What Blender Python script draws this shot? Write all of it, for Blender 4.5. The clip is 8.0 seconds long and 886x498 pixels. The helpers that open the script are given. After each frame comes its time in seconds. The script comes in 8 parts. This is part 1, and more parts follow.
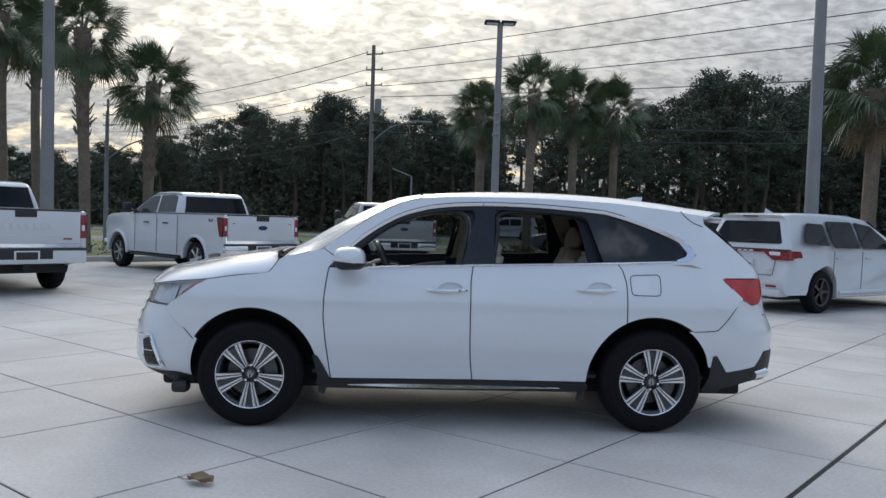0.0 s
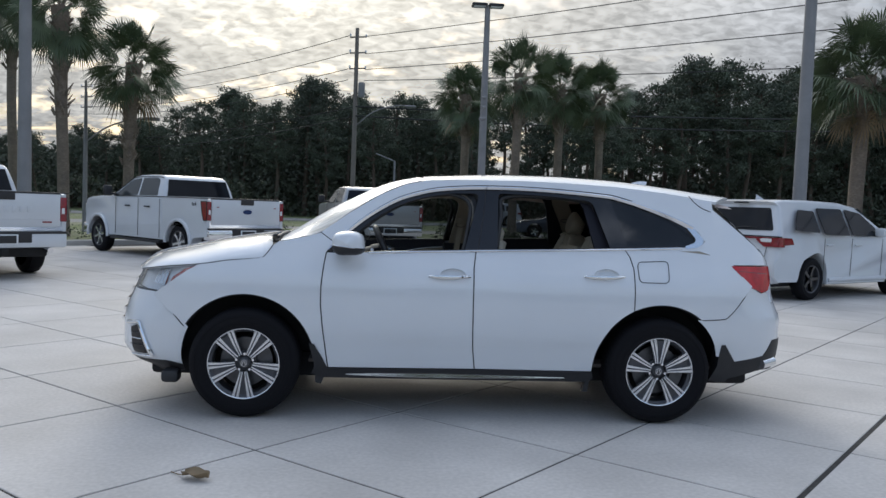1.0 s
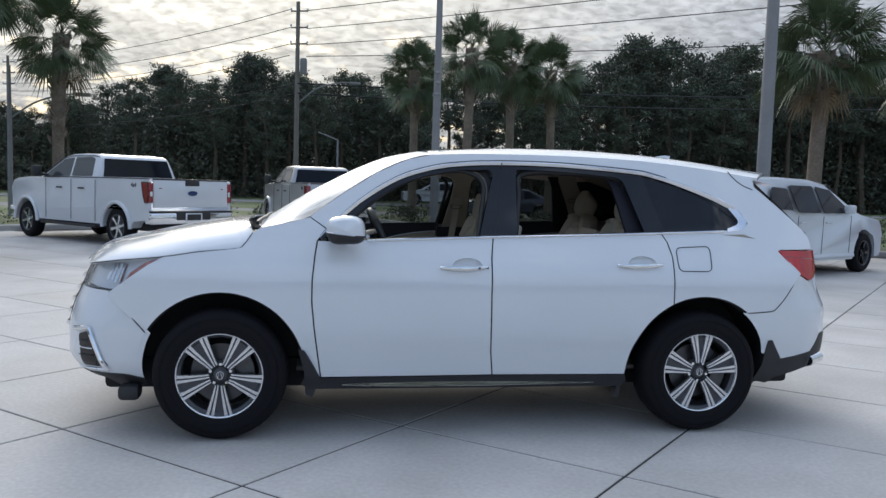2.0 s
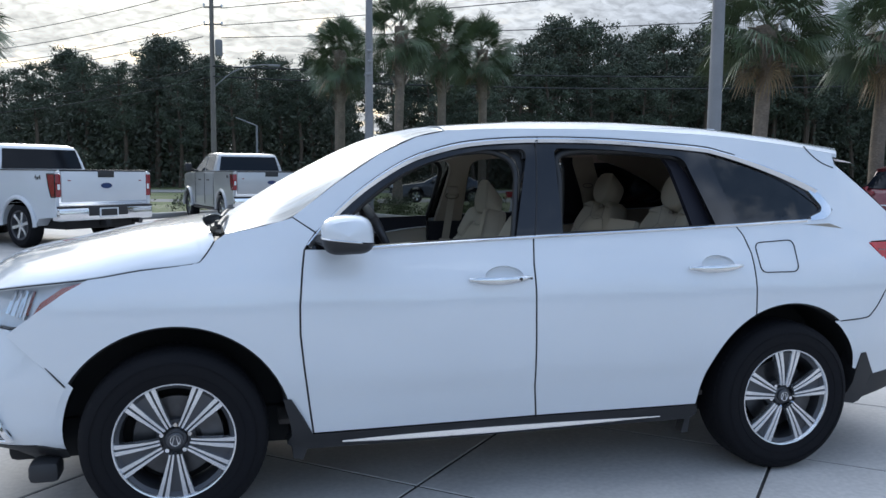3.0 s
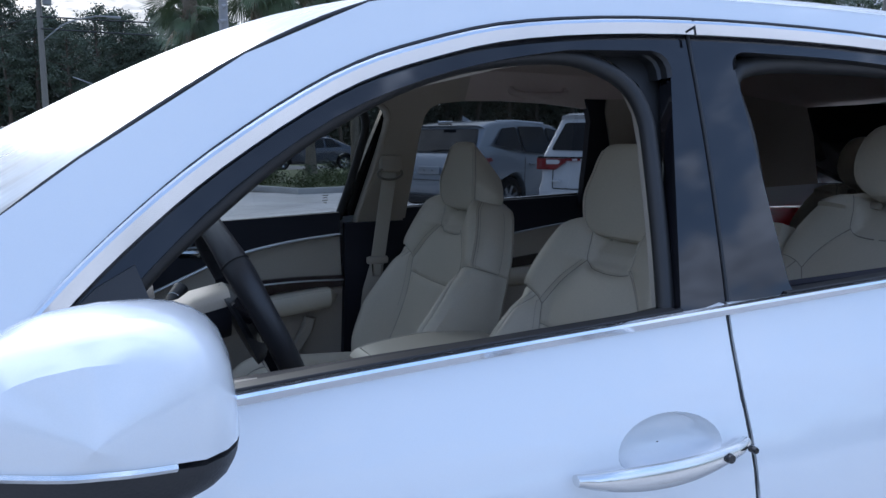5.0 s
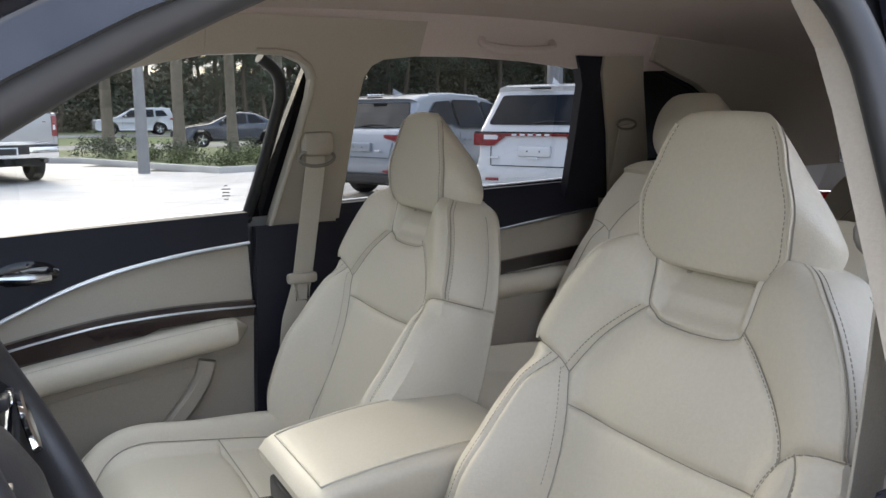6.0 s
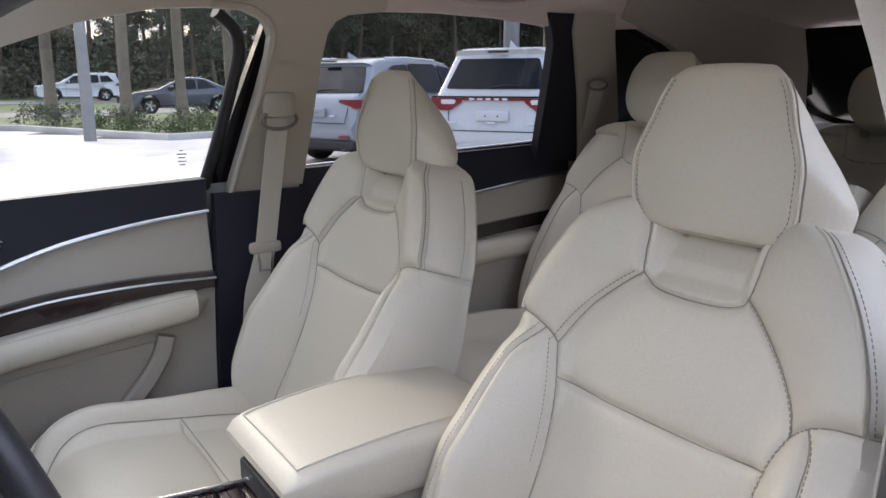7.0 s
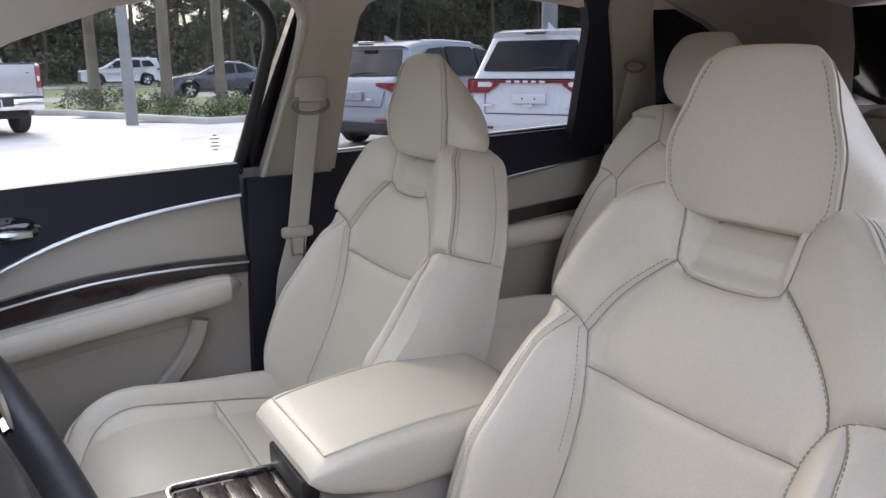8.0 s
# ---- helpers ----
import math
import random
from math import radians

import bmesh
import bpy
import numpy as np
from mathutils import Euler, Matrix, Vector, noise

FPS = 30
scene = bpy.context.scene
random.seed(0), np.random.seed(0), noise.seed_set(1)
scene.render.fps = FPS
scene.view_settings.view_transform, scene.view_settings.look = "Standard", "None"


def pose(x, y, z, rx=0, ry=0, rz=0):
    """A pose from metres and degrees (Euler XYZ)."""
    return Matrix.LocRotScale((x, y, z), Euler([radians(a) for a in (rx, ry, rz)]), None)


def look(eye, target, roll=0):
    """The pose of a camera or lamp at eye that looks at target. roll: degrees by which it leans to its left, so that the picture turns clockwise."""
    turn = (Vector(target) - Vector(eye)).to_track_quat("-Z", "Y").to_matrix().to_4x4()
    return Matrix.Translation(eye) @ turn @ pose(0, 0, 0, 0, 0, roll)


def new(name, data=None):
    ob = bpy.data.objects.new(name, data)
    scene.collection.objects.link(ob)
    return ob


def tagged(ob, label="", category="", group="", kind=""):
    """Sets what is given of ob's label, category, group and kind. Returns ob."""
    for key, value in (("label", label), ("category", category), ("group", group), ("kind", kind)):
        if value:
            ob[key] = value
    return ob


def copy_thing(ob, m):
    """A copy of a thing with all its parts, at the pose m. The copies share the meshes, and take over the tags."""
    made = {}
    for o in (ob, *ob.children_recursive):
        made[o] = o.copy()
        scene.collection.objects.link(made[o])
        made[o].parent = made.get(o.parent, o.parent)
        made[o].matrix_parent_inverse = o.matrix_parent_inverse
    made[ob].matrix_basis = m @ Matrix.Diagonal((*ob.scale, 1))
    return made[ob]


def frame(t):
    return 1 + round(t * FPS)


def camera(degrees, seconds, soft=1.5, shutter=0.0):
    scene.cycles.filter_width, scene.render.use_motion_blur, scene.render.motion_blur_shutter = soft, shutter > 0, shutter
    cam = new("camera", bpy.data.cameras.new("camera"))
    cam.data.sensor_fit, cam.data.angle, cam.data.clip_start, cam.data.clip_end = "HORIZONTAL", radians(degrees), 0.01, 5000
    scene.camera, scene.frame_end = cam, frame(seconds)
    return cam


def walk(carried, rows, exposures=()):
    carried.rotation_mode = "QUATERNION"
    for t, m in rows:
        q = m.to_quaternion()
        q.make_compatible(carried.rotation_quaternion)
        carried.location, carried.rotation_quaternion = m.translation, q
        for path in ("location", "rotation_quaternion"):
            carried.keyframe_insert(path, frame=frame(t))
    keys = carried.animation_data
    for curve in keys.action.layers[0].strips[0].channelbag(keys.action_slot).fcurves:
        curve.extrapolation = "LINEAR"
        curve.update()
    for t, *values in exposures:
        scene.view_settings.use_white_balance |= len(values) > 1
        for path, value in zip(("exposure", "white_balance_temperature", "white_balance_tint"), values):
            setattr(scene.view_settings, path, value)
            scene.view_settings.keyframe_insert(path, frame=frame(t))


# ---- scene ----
cam = camera(58.5, 8.0)
PATH = [
    (0, (-0.411, -6.432, 1.478), (-0.299, -4.436, 1.403), 1.8),
    (0.5, (-0.43, -6.411, 1.466), (-0.304, -4.417, 1.38), 2.0),
    (1, (-0.539, -6.219, 1.461), (-0.379, -4.228, 1.351), 2.1),
    (1.5, (-0.695, -5.854, 1.443), (-0.471, -3.871, 1.308), 2.1),
    (3, (-1.162, -4.165, 1.44), (-0.658, -2.239, 1.248), 0.5),
    (3.5, (-1.176, -3.519, 1.429), (-0.584, -1.62, 1.22), 0.2),
    (4, (-1.079, -2.881, 1.43), (-0.406, -1.011, 1.198), 0.4),
    (5.5, (-0.590, -1.332, 1.403), (0.300, 0.434, 1.097), -0.2),
    (6, (-0.495, -1.076, 1.399), (0.475, 0.64, 1.059), -0.2),
    (6.5, (-0.489, -1.001, 1.387), (0.548, 0.665, 1.002), -0.2),
    (7, (-0.488, -0.998, 1.386), (0.568, 0.647, 0.962), -0.3),
    (7.5, (-0.485, -0.997, 1.388), (0.557, 0.648, 0.932), -0.3),
    (8, (-0.471, -0.992, 1.387), (0.5, 0.693, 0.923), -0.7),
]
EXPOSURE = [(0.0, -0.58, 6200, 10), (1.5, -0.54, 6200, 10), (3.0, -0.15, 5850, 9), (4.0, -0.2, 5800, 8), (5.5, 0.77, 5300, 15), (6.0, 2.0, 6950, 15), (6.5, 2.1, 6700, 19), (8.0, 2.12, 6700, 21)]
walk(cam, [(t, look(e, a, r)) for t, e, a, r in PATH], EXPOSURE)

# ---- light: low sun behind broken cloud, beyond the far trees ----
SUN_YAW, SUN_UP = -6.0, 22.0
sun = new("sun", bpy.data.lights.new("sun", "SUN"))
sun.data.energy, sun.data.angle, sun.data.color = 1.5, radians(18), (1.0, 0.93, 0.82)
sun_way = Vector((math.sin(radians(SUN_YAW)) * math.cos(radians(SUN_UP)), math.cos(radians(SUN_YAW)) * math.cos(radians(SUN_UP)), math.sin(radians(SUN_UP))))
sun.matrix_world = look(sun_way * 50, (0, 0, 0))


def build_sky():
    world = bpy.data.worlds.new("sky")
    scene.world = world
    world.use_nodes = True
    nt = world.node_tree
    nt.nodes.clear()
    N, L = nt.nodes.new, nt.links.new
    out, mixer = N("ShaderNodeOutputWorld"), N("ShaderNodeMix")
    sky = N("ShaderNodeTexSky")
    sky.sky_type, sky.sun_disc = "NISHITA", False
    sky.sun_elevation, sky.sun_rotation = radians(SUN_UP), radians(SUN_YAW)
    sky.dust_density = 2.0
    tex = N("ShaderNodeTexCoord")
    sep = N("ShaderNodeSeparateXYZ")
    L(tex.outputs["Generated"], sep.inputs[0])

    def m(op, a, b=None, clamp=False):
        n = N("ShaderNodeMath")
        n.operation, n.use_clamp = op, clamp
        for i, v in enumerate((a, b)):
            if v is None:
                continue
            if isinstance(v, (int, float)):
                n.inputs[i].default_value = v
            else:
                L(v, n.inputs[i])
        return n.outputs[0]

    up = m("ADD", m("MAXIMUM", sep.outputs[2], 0.0), 0.30)
    flat = N("ShaderNodeCombineXYZ")
    L(m("DIVIDE", sep.outputs[0], up), flat.inputs[0])
    L(m("DIVIDE", sep.outputs[1], up), flat.inputs[1])

    def nz(scale, detail, rough, dist=0.0, off=0.0):
        mp = N("ShaderNodeMapping")
        mp.inputs["Location"].default_value = (off, off * 0.7, 0)
        mp.inputs["Rotation"].default_value = (0, 0, 0.5)
        mp.inputs["Scale"].default_value = (1.0, 1.25, 1)
        L(flat.outputs[0], mp.inputs[0])
        n = N("ShaderNodeTexNoise")
        n.inputs["Scale"].default_value, n.inputs["Detail"].default_value = scale, detail
        n.inputs["Roughness"].default_value, n.inputs["Distortion"].default_value = rough, dist
        L(mp.outputs[0], n.inputs["Vector"])
        return n.outputs[0]

    mid, big = nz(9.0, 4, 0.55, 0.3), nz(2.2, 2, 0.5, 0.0, 3.1)
    toward = m("MAXIMUM", sep.outputs[1], 0.0)
    away = m("MAXIMUM", m("MULTIPLY", sep.outputs[1], -1.0), 0.0)
    cover = m("ADD", m("ADD", m("MULTIPLY", mid, 0.65), m("MULTIPLY", big, 0.5)), m("SUBTRACT", m("MULTIPLY", toward, 0.05), m("MULTIPLY", away, 0.02)))
    # open blue overhead on the side away from the sun
    cover = m("SUBTRACT", cover, m("MULTIPLY", m("MULTIPLY", away, m("MAXIMUM", m("SUBTRACT", sep.outputs[2], 0.35), 0.0)), 0.8))
    ramp = N("ShaderNodeMapRange")
    ramp.interpolation_type = "SMOOTHSTEP"
    L(cover, ramp.inputs[0])
    ramp.inputs[1].default_value, ramp.inputs[2].default_value = 0.46, 0.60
    ramp.inputs[3].default_value, ramp.inputs[4].default_value = 0.12, 1.0
    # glow of the veiled sun
    dot = N("ShaderNodeVectorMath")
    dot.operation = "DOT_PRODUCT"
    dot.inputs[1].default_value = sun_way
    L(tex.outputs["Generated"], dot.inputs[0])
    near = m("MAXIMUM", dot.outputs["Value"], 0.0)
    glow = m("ADD", m("MULTIPLY", m("POWER", near, 26.0), CLOUD_GLOW), m("ADD", m("MULTIPLY", m("POWER", near, 4.0), CLOUD_WIDE), CLOUD_BASE))
    # cobbled cloud: small bright heads with greyer joints, in broad lighter and darker fields
    def tone(src, lo, hi, light, dark):
        r = N("ShaderNodeMapRange")
        L(src, r.inputs[0])
        for i, v in enumerate((lo, hi, light, dark)):
            r.inputs[i + 1].default_value = v
        return r.outputs[0]

    thick = m("MULTIPLY", tone(nz(27.0, 3, 0.55, 0.5, 7.7), 0.34, 0.66, 1.16, 0.74), tone(nz(5.5, 3, 0.5, 0.2, 1.7), 0.34, 0.68, 1.08, 0.84))
    warm = N("ShaderNodeMix")
    warm.data_type = "RGBA"
    warm.inputs["A"].default_value, warm.inputs["B"].default_value = (0.80, 0.87, 1.0, 1), (1.0, 0.93, 0.78, 1)
    L(m("POWER", near, 5.0), warm.inputs["Factor"])
    cloud = N("ShaderNodeVectorMath")
    cloud.operation = "SCALE"
    L(warm.outputs["Result"], cloud.inputs[0])
    dome = m("ADD", 0.44, m("MULTIPLY", m("POWER", m("MAXIMUM", sep.outputs[2], 0.0), 1.7), CLOUD_DOME))
    # clouds facing the sun are brighter than those before it
    lit = m("ADD", 1.0, m("MULTIPLY", away, 0.7))
    L(m("MULTIPLY", m("MULTIPLY", m("MULTIPLY", glow, dome), lit), thick), cloud.inputs["Scale"])
    clear = N("ShaderNodeVectorMath")
    clear.operation = "SCALE"
    L(sky.outputs[0], clear.inputs[0])
    L(m("SUBTRACT", 2.6, m("MULTIPLY", toward, 1.9)), clear.inputs["Scale"])
    mixer.data_type = "RGBA"
    L(ramp.outputs[0], mixer.inputs["Factor"])
    L(clear.outputs[0], mixer.inputs["A"])
    L(cloud.outputs[0], mixer.inputs["B"])
    bg = N("ShaderNodeBackground")
    bg.inputs["Strength"].default_value = SKY_STRENGTH
    L(mixer.outputs["Result"], bg.inputs["Color"])
    L(bg.outputs[0], out.inputs[0])


CLOUD_GLOW, CLOUD_WIDE, CLOUD_BASE, CLOUD_DOME, SKY_STRENGTH = 6.0, 9.5, 7.6, 2.8, 0.116
build_sky()


# ---- materials ----
def mat(name, color, rough=0.5, metal=0.0, grain=0.0, grain_size=60.0, stain=0.0, stain_size=1.5, bump=0.0, bump_size=None, coat=0.0, spec=0.5, rand=0.0, sheen=0.0, stretch=(1, 1, 1)):
    """A procedural surface: base colour with fine grain and broad stains (in metres), relief and gloss."""
    ma = bpy.data.materials.new(name)
    ma.use_nodes = True
    nt = ma.node_tree
    N, L = nt.nodes.new, nt.links.new
    b = nt.nodes["Principled BSDF"]
    b.inputs["Base Color"].default_value = (*color, 1)
    b.inputs["Roughness"].default_value, b.inputs["Metallic"].default_value = rough, metal
    b.inputs["Coat Weight"].default_value, b.inputs["Coat Roughness"].default_value = coat, 0.04
    b.inputs["Specular IOR Level"].default_value = spec
    if sheen:
        b.inputs["Sheen Weight"].default_value = sheen
    if not (grain or stain or bump or rand):
        return ma
    tex, mp = N("ShaderNodeTexCoord"), N("ShaderNodeMapping")
    mp.inputs["Scale"].default_value = stretch
    L(tex.outputs["Object"], mp.inputs[0])

    def nz(scale, detail=4.0):
        n = N("ShaderNodeTexNoise")
        n.inputs["Scale"].default_value, n.inputs["Detail"].default_value = scale, detail
        L(mp.outputs[0], n.inputs["Vector"])
        return n.outputs[0]

    last = None
    terms = [(nz(grain_size), grain), (nz(1 / max(stain_size, 1e-3), 5.0), stain)]
    if rand:
        info = N("ShaderNodeObjectInfo")
        terms.append((info.outputs["Random"], rand))
    for out, amount in terms:
        if not amount:
            continue
        r = N("ShaderNodeMapRange")
        L(out, r.inputs[0])
        r.inputs[1].default_value, r.inputs[2].default_value = (0.0, 1.0) if amount == rand else (0.3, 0.7)
        r.inputs[3].default_value, r.inputs[4].default_value = 1 - amount, 1 + amount
        if last is None:
            last = r.outputs[0]
        else:
            mu = N("ShaderNodeMath")
            mu.operation = "MULTIPLY"
            L(last, mu.inputs[0]), L(r.outputs[0], mu.inputs[1])
            last = mu.outputs[0]
    if last is not None:
        sc = N("ShaderNodeVectorMath")
        sc.operation = "SCALE"
        sc.inputs[0].default_value = color
        L(last, sc.inputs["Scale"])
        L(sc.outputs[0], b.inputs["Base Color"])
        mr = N("ShaderNodeMath")
        mr.operation, mr.use_clamp = "MULTIPLY", True
        mr.inputs[1].default_value = rough
        L(last, mr.inputs[0])
        L(mr.outputs[0], b.inputs["Roughness"])
    if bump:
        bp = N("ShaderNodeBump")
        bp.inputs["Strength"].default_value, bp.inputs["Distance"].default_value = 1.0, bump
        L(nz(bump_size or grain_size, 3.0), bp.inputs["Height"])
        L(bp.outputs[0], b.inputs["Normal"])
    return ma


def glass_mat(name, tint, rough=0.0, dew=0.0):
    """A thin pane: see-through with a tint, mirror-like at grazing angles."""
    ma = bpy.data.materials.new(name)
    ma.use_nodes = True
    nt = ma.node_tree
    nt.nodes.clear()
    N, L = nt.nodes.new, nt.links.new
    out, mix, lw = N("ShaderNodeOutputMaterial"), N("ShaderNodeMixShader"), N("ShaderNodeLayerWeight")
    tr, gl = N("ShaderNodeBsdfTransparent"), N("ShaderNodeBsdfGlossy")
    tr.inputs[0].default_value = (*tint, 1)
    gl.inputs["Roughness"].default_value = rough
    lw.inputs[0].default_value = 0.5
    pw, ad = N("ShaderNodeMath"), N("ShaderNodeMath")
    pw.operation, pw.inputs[1].default_value = "POWER", 4.0
    ad.operation, ad.inputs[1].default_value, ad.inputs[2].default_value = "MULTIPLY_ADD", 0.9, 0.06
    L(lw.outputs["Facing"], pw.inputs[0]), L(pw.outputs[0], ad.inputs[0]), L(ad.outputs[0], mix.inputs[0])
    L(tr.outputs[0], mix.inputs[1]), L(gl.outputs[0], mix.inputs[2])
    if dew:
        # streaked morning dew on the pane
        tex, mp, nz, mr, film, mx = N("ShaderNodeTexCoord"), N("ShaderNodeMapping"), N("ShaderNodeTexNoise"), N("ShaderNodeMapRange"), N("ShaderNodeBsdfDiffuse"), N("ShaderNodeMixShader")
        mp.inputs["Scale"].default_value = (1.2, 9.0, 1.2)
        mp.inputs["Rotation"].default_value = (0, 0, 0.35)
        nz.inputs["Scale"].default_value, nz.inputs["Detail"].default_value = 3.0, 6.0
        film.inputs[0].default_value = (0.8, 0.83, 0.84, 1)
        L(tex.outputs["Object"], mp.inputs[0]), L(mp.outputs[0], nz.inputs["Vector"]), L(nz.outputs[0], mr.inputs[0])
        mr.inputs[1].default_value, mr.inputs[2].default_value = 0.3, 0.7
        mr.inputs[3].default_value, mr.inputs[4].default_value = dew * 0.5, dew * 1.6
        L(mr.outputs[0], mx.inputs[0]), L(mix.outputs[0], mx.inputs[1]), L(film.outputs[0], mx.inputs[2])
        L(mx.outputs[0], out.inputs[0])
        return ma
    L(mix.outputs[0], out.inputs[0])
    return ma


PAINT = mat("pearl_white_paint", (0.71, 0.735, 0.765), 0.25, grain=0.015, grain_size=900, stain=0.02, stain_size=0.6, coat=1.0)
TRUCK_PAINT = mat("white_truck_paint", (0.61, 0.635, 0.665), 0.3, stain=0.04, stain_size=0.8, coat=0.8)
GREY_PAINT = mat("grey_truck_paint", (0.42, 0.43, 0.44), 0.35, metal=0.3, stain=0.03, coat=0.8)
BLACK_GLOSS = mat("gloss_black", (0.006, 0.006, 0.008), 0.05, spec=0.6)
BLACK_PLASTIC = mat("black_plastic", (0.022, 0.022, 0.024), 0.55, grain=0.15, grain_size=400, bump=0.0004)
RUBBER = mat("tyre_rubber", (0.010, 0.010, 0.012), 0.8, spec=0.15, grain=0.2, grain_size=90, stain=0.15, stain_size=0.2)
SEAL = mat("rubber_seal", (0.012, 0.012, 0.013), 0.5)
CHROME = mat("chrome", (0.82, 0.83, 0.85), 0.09, metal=1.0)
ALLOY = mat("machined_alloy", (0.72, 0.73, 0.75), 0.24, metal=0.9, grain=0.04, grain_size=500)
ALLOY_DARK = mat("grey_alloy", (0.09, 0.092, 0.1), 0.4, metal=0.6)
STEEL = mat("brake_steel", (0.10, 0.10, 0.105), 0.4, metal=0.9, stain=0.2, stain_size=0.05)
DARK = mat("dark_cavity", (0.01, 0.01, 0.011), 0.8)
RED_LENS = mat("red_lens", (0.21, 0.006, 0.013), 0.10, stain=0.25, stain_size=0.06, coat=0.6)
AMBER_LENS = mat("amber_lens", (0.36, 0.055, 0.028), 0.15, coat=1.0)
TAIL_RED = mat("tail_lamp_red", (0.46, 0.010, 0.016), 0.18, stain=0.2, stain_size=0.05, coat=0.35)
LAMP_SILVER = mat("lamp_silver", (0.78, 0.81, 0.85), 0.2, metal=0.15)
CLEAR = glass_mat("clear_glass", (0.37, 0.395, 0.40))
WINDSHIELD = glass_mat("windshield_glass", (0.72, 0.78, 0.76), rough=0.22, dew=0.42)
TINTED = glass_mat("privacy_glass", (0.05, 0.055, 0.06))
LENS = glass_mat("clear_lens", (0.97, 0.98, 0.99))
CONCRETE = mat("concrete", (0.50, 0.475, 0.445), 0.8, grain=0.10, grain_size=38, stain=0.17, stain_size=1.1, bump=0.0012, bump_size=120, rand=0.05)
JOINT = mat("dark_joint", (0.028, 0.026, 0.024), 0.9, grain=0.3, grain_size=30)
KERB = mat("kerb_concrete", (0.42, 0.41, 0.39), 0.85, grain=0.08, grain_size=30, stain=0.12, stain_size=0.7, bump=0.002, bump_size=60)
ASPHALT = mat("asphalt", (0.16, 0.16, 0.16), 0.85, grain=0.12, grain_size=30, stain=0.1, stain_size=4, bump=0.002, bump_size=90)
GRASS = mat("grass", (0.085, 0.11, 0.035), 0.9, grain=0.35, grain_size=9, stain=0.3, stain_size=3, bump=0.02, bump_size=25)
POLE = mat("concrete_pole", (0.24, 0.24, 0.245), 0.8, grain=0.06, grain_size=40, stain=0.12, stain_size=0.5)
WOODPOLE = mat("weathered_pole", (0.20, 0.18, 0.16), 0.9, grain=0.15, grain_size=20, stretch=(1, 1, 0.1))
BARK = mat("pine_bark", (0.10, 0.075, 0.055), 0.95, grain=0.3, grain_size=12, bump=0.02, bump_size=15)
PALM_BARK = mat("palm_bark", (0.19, 0.155, 0.12), 0.9, grain=0.3, grain_size=14, stain=0.2, stain_size=0.5, bump=0.02, bump_size=18, stretch=(1, 1, 2))
NEEDLES = mat("pine_needles", (0.075, 0.092, 0.062), 0.85, stain=0.35, stain_size=2.0, rand=0.15)
UNDERGROWTH = mat("undergrowth", (0.070, 0.080, 0.055), 0.9, stain=0.4, stain_size=1.5)
FROND = mat("palm_frond", (0.075, 0.105, 0.05), 0.5, stain=0.25, stain_size=0.6)
DRY_FROND = mat("dry_frond", (0.22, 0.16, 0.09), 0.8, stain=0.2, stain_size=0.4)
HEDGE = mat("hedge_leaf", (0.055, 0.07, 0.035), 0.7, stain=0.3, stain_size=0.5)
WIRE = mat("cable", (0.03, 0.03, 0.03), 0.7)
LEATHER = mat("cream_leather", (0.545, 0.497, 0.405), 0.47, grain=0.03, grain_size=220, stain=0.03, stain_size=0.25, bump=0.00035, bump_size=380)


# ---- tools ----
def part(name, bm, material, parent=None, label="", smooth=True, at=None):
    """Links a bmesh as one mesh object under a thing or a part."""
    me = bpy.data.meshes.new(name)
    bm.to_mesh(me)
    bm.free()
    return link(name, me, material, parent, label, smooth, at)


def link(name, me, material, parent=None, label="", smooth=True, at=None):
    for m_ in material if isinstance(material, (list, tuple)) else [material]:
        me.materials.append(m_)
    if smooth:
        me.polygons.foreach_set("use_smooth", [True] * len(me.polygons))
        me.set_sharp_from_angle(angle=radians(38))
    ob = new(name, me)
    if parent is not None:
        ob.parent = parent
    if at is not None:
        ob.matrix_local = at
    if label:
        ob["label"] = label
    return ob


def raw(name, verts, faces, material, parent=None, label="", smooth=True, at=None):
    me = bpy.data.meshes.new(name)
    me.from_pydata([tuple(v) for v in verts], [], faces)
    me.update()
    return link(name, me, material, parent, label, smooth, at)


def thing(name, label, category, m=None, group="", kind=""):
    ob = new(name)
    ob.empty_display_size = 0.2
    if m is not None:
        ob.matrix_world = m
    return tagged(ob, label, category, group, kind)


def curve(*pairs):
    """A smooth function through the given (x, y) pairs that does not overshoot."""
    xs, ys = np.array([p[0] for p in pairs], float), np.array([p[1] for p in pairs], float)
    h, d = np.diff(xs), np.diff(ys) / np.diff(xs)
    s = np.zeros(len(xs))
    s[0], s[-1] = d[0], d[-1]
    for i in range(1, len(xs) - 1):
        if d[i - 1] * d[i] > 0:
            w1, w2 = 2 * h[i] + h[i - 1], h[i] + 2 * h[i - 1]
            s[i] = (w1 + w2) / (w1 / d[i - 1] + w2 / d[i])

    def f(x):
        x = min(max(x, xs[0]), xs[-1])
        i = min(max(int(np.searchsorted(xs, x)) - 1, 0), len(h) - 1)
        u = (x - xs[i]) / h[i]
        return float(ys[i] * (1 + 2 * u) * (1 - u) ** 2 + s[i] * h[i] * u * (1 - u) ** 2 + ys[i + 1] * u * u * (3 - 2 * u) + s[i + 1] * h[i] * u * u * (u - 1))

    return f


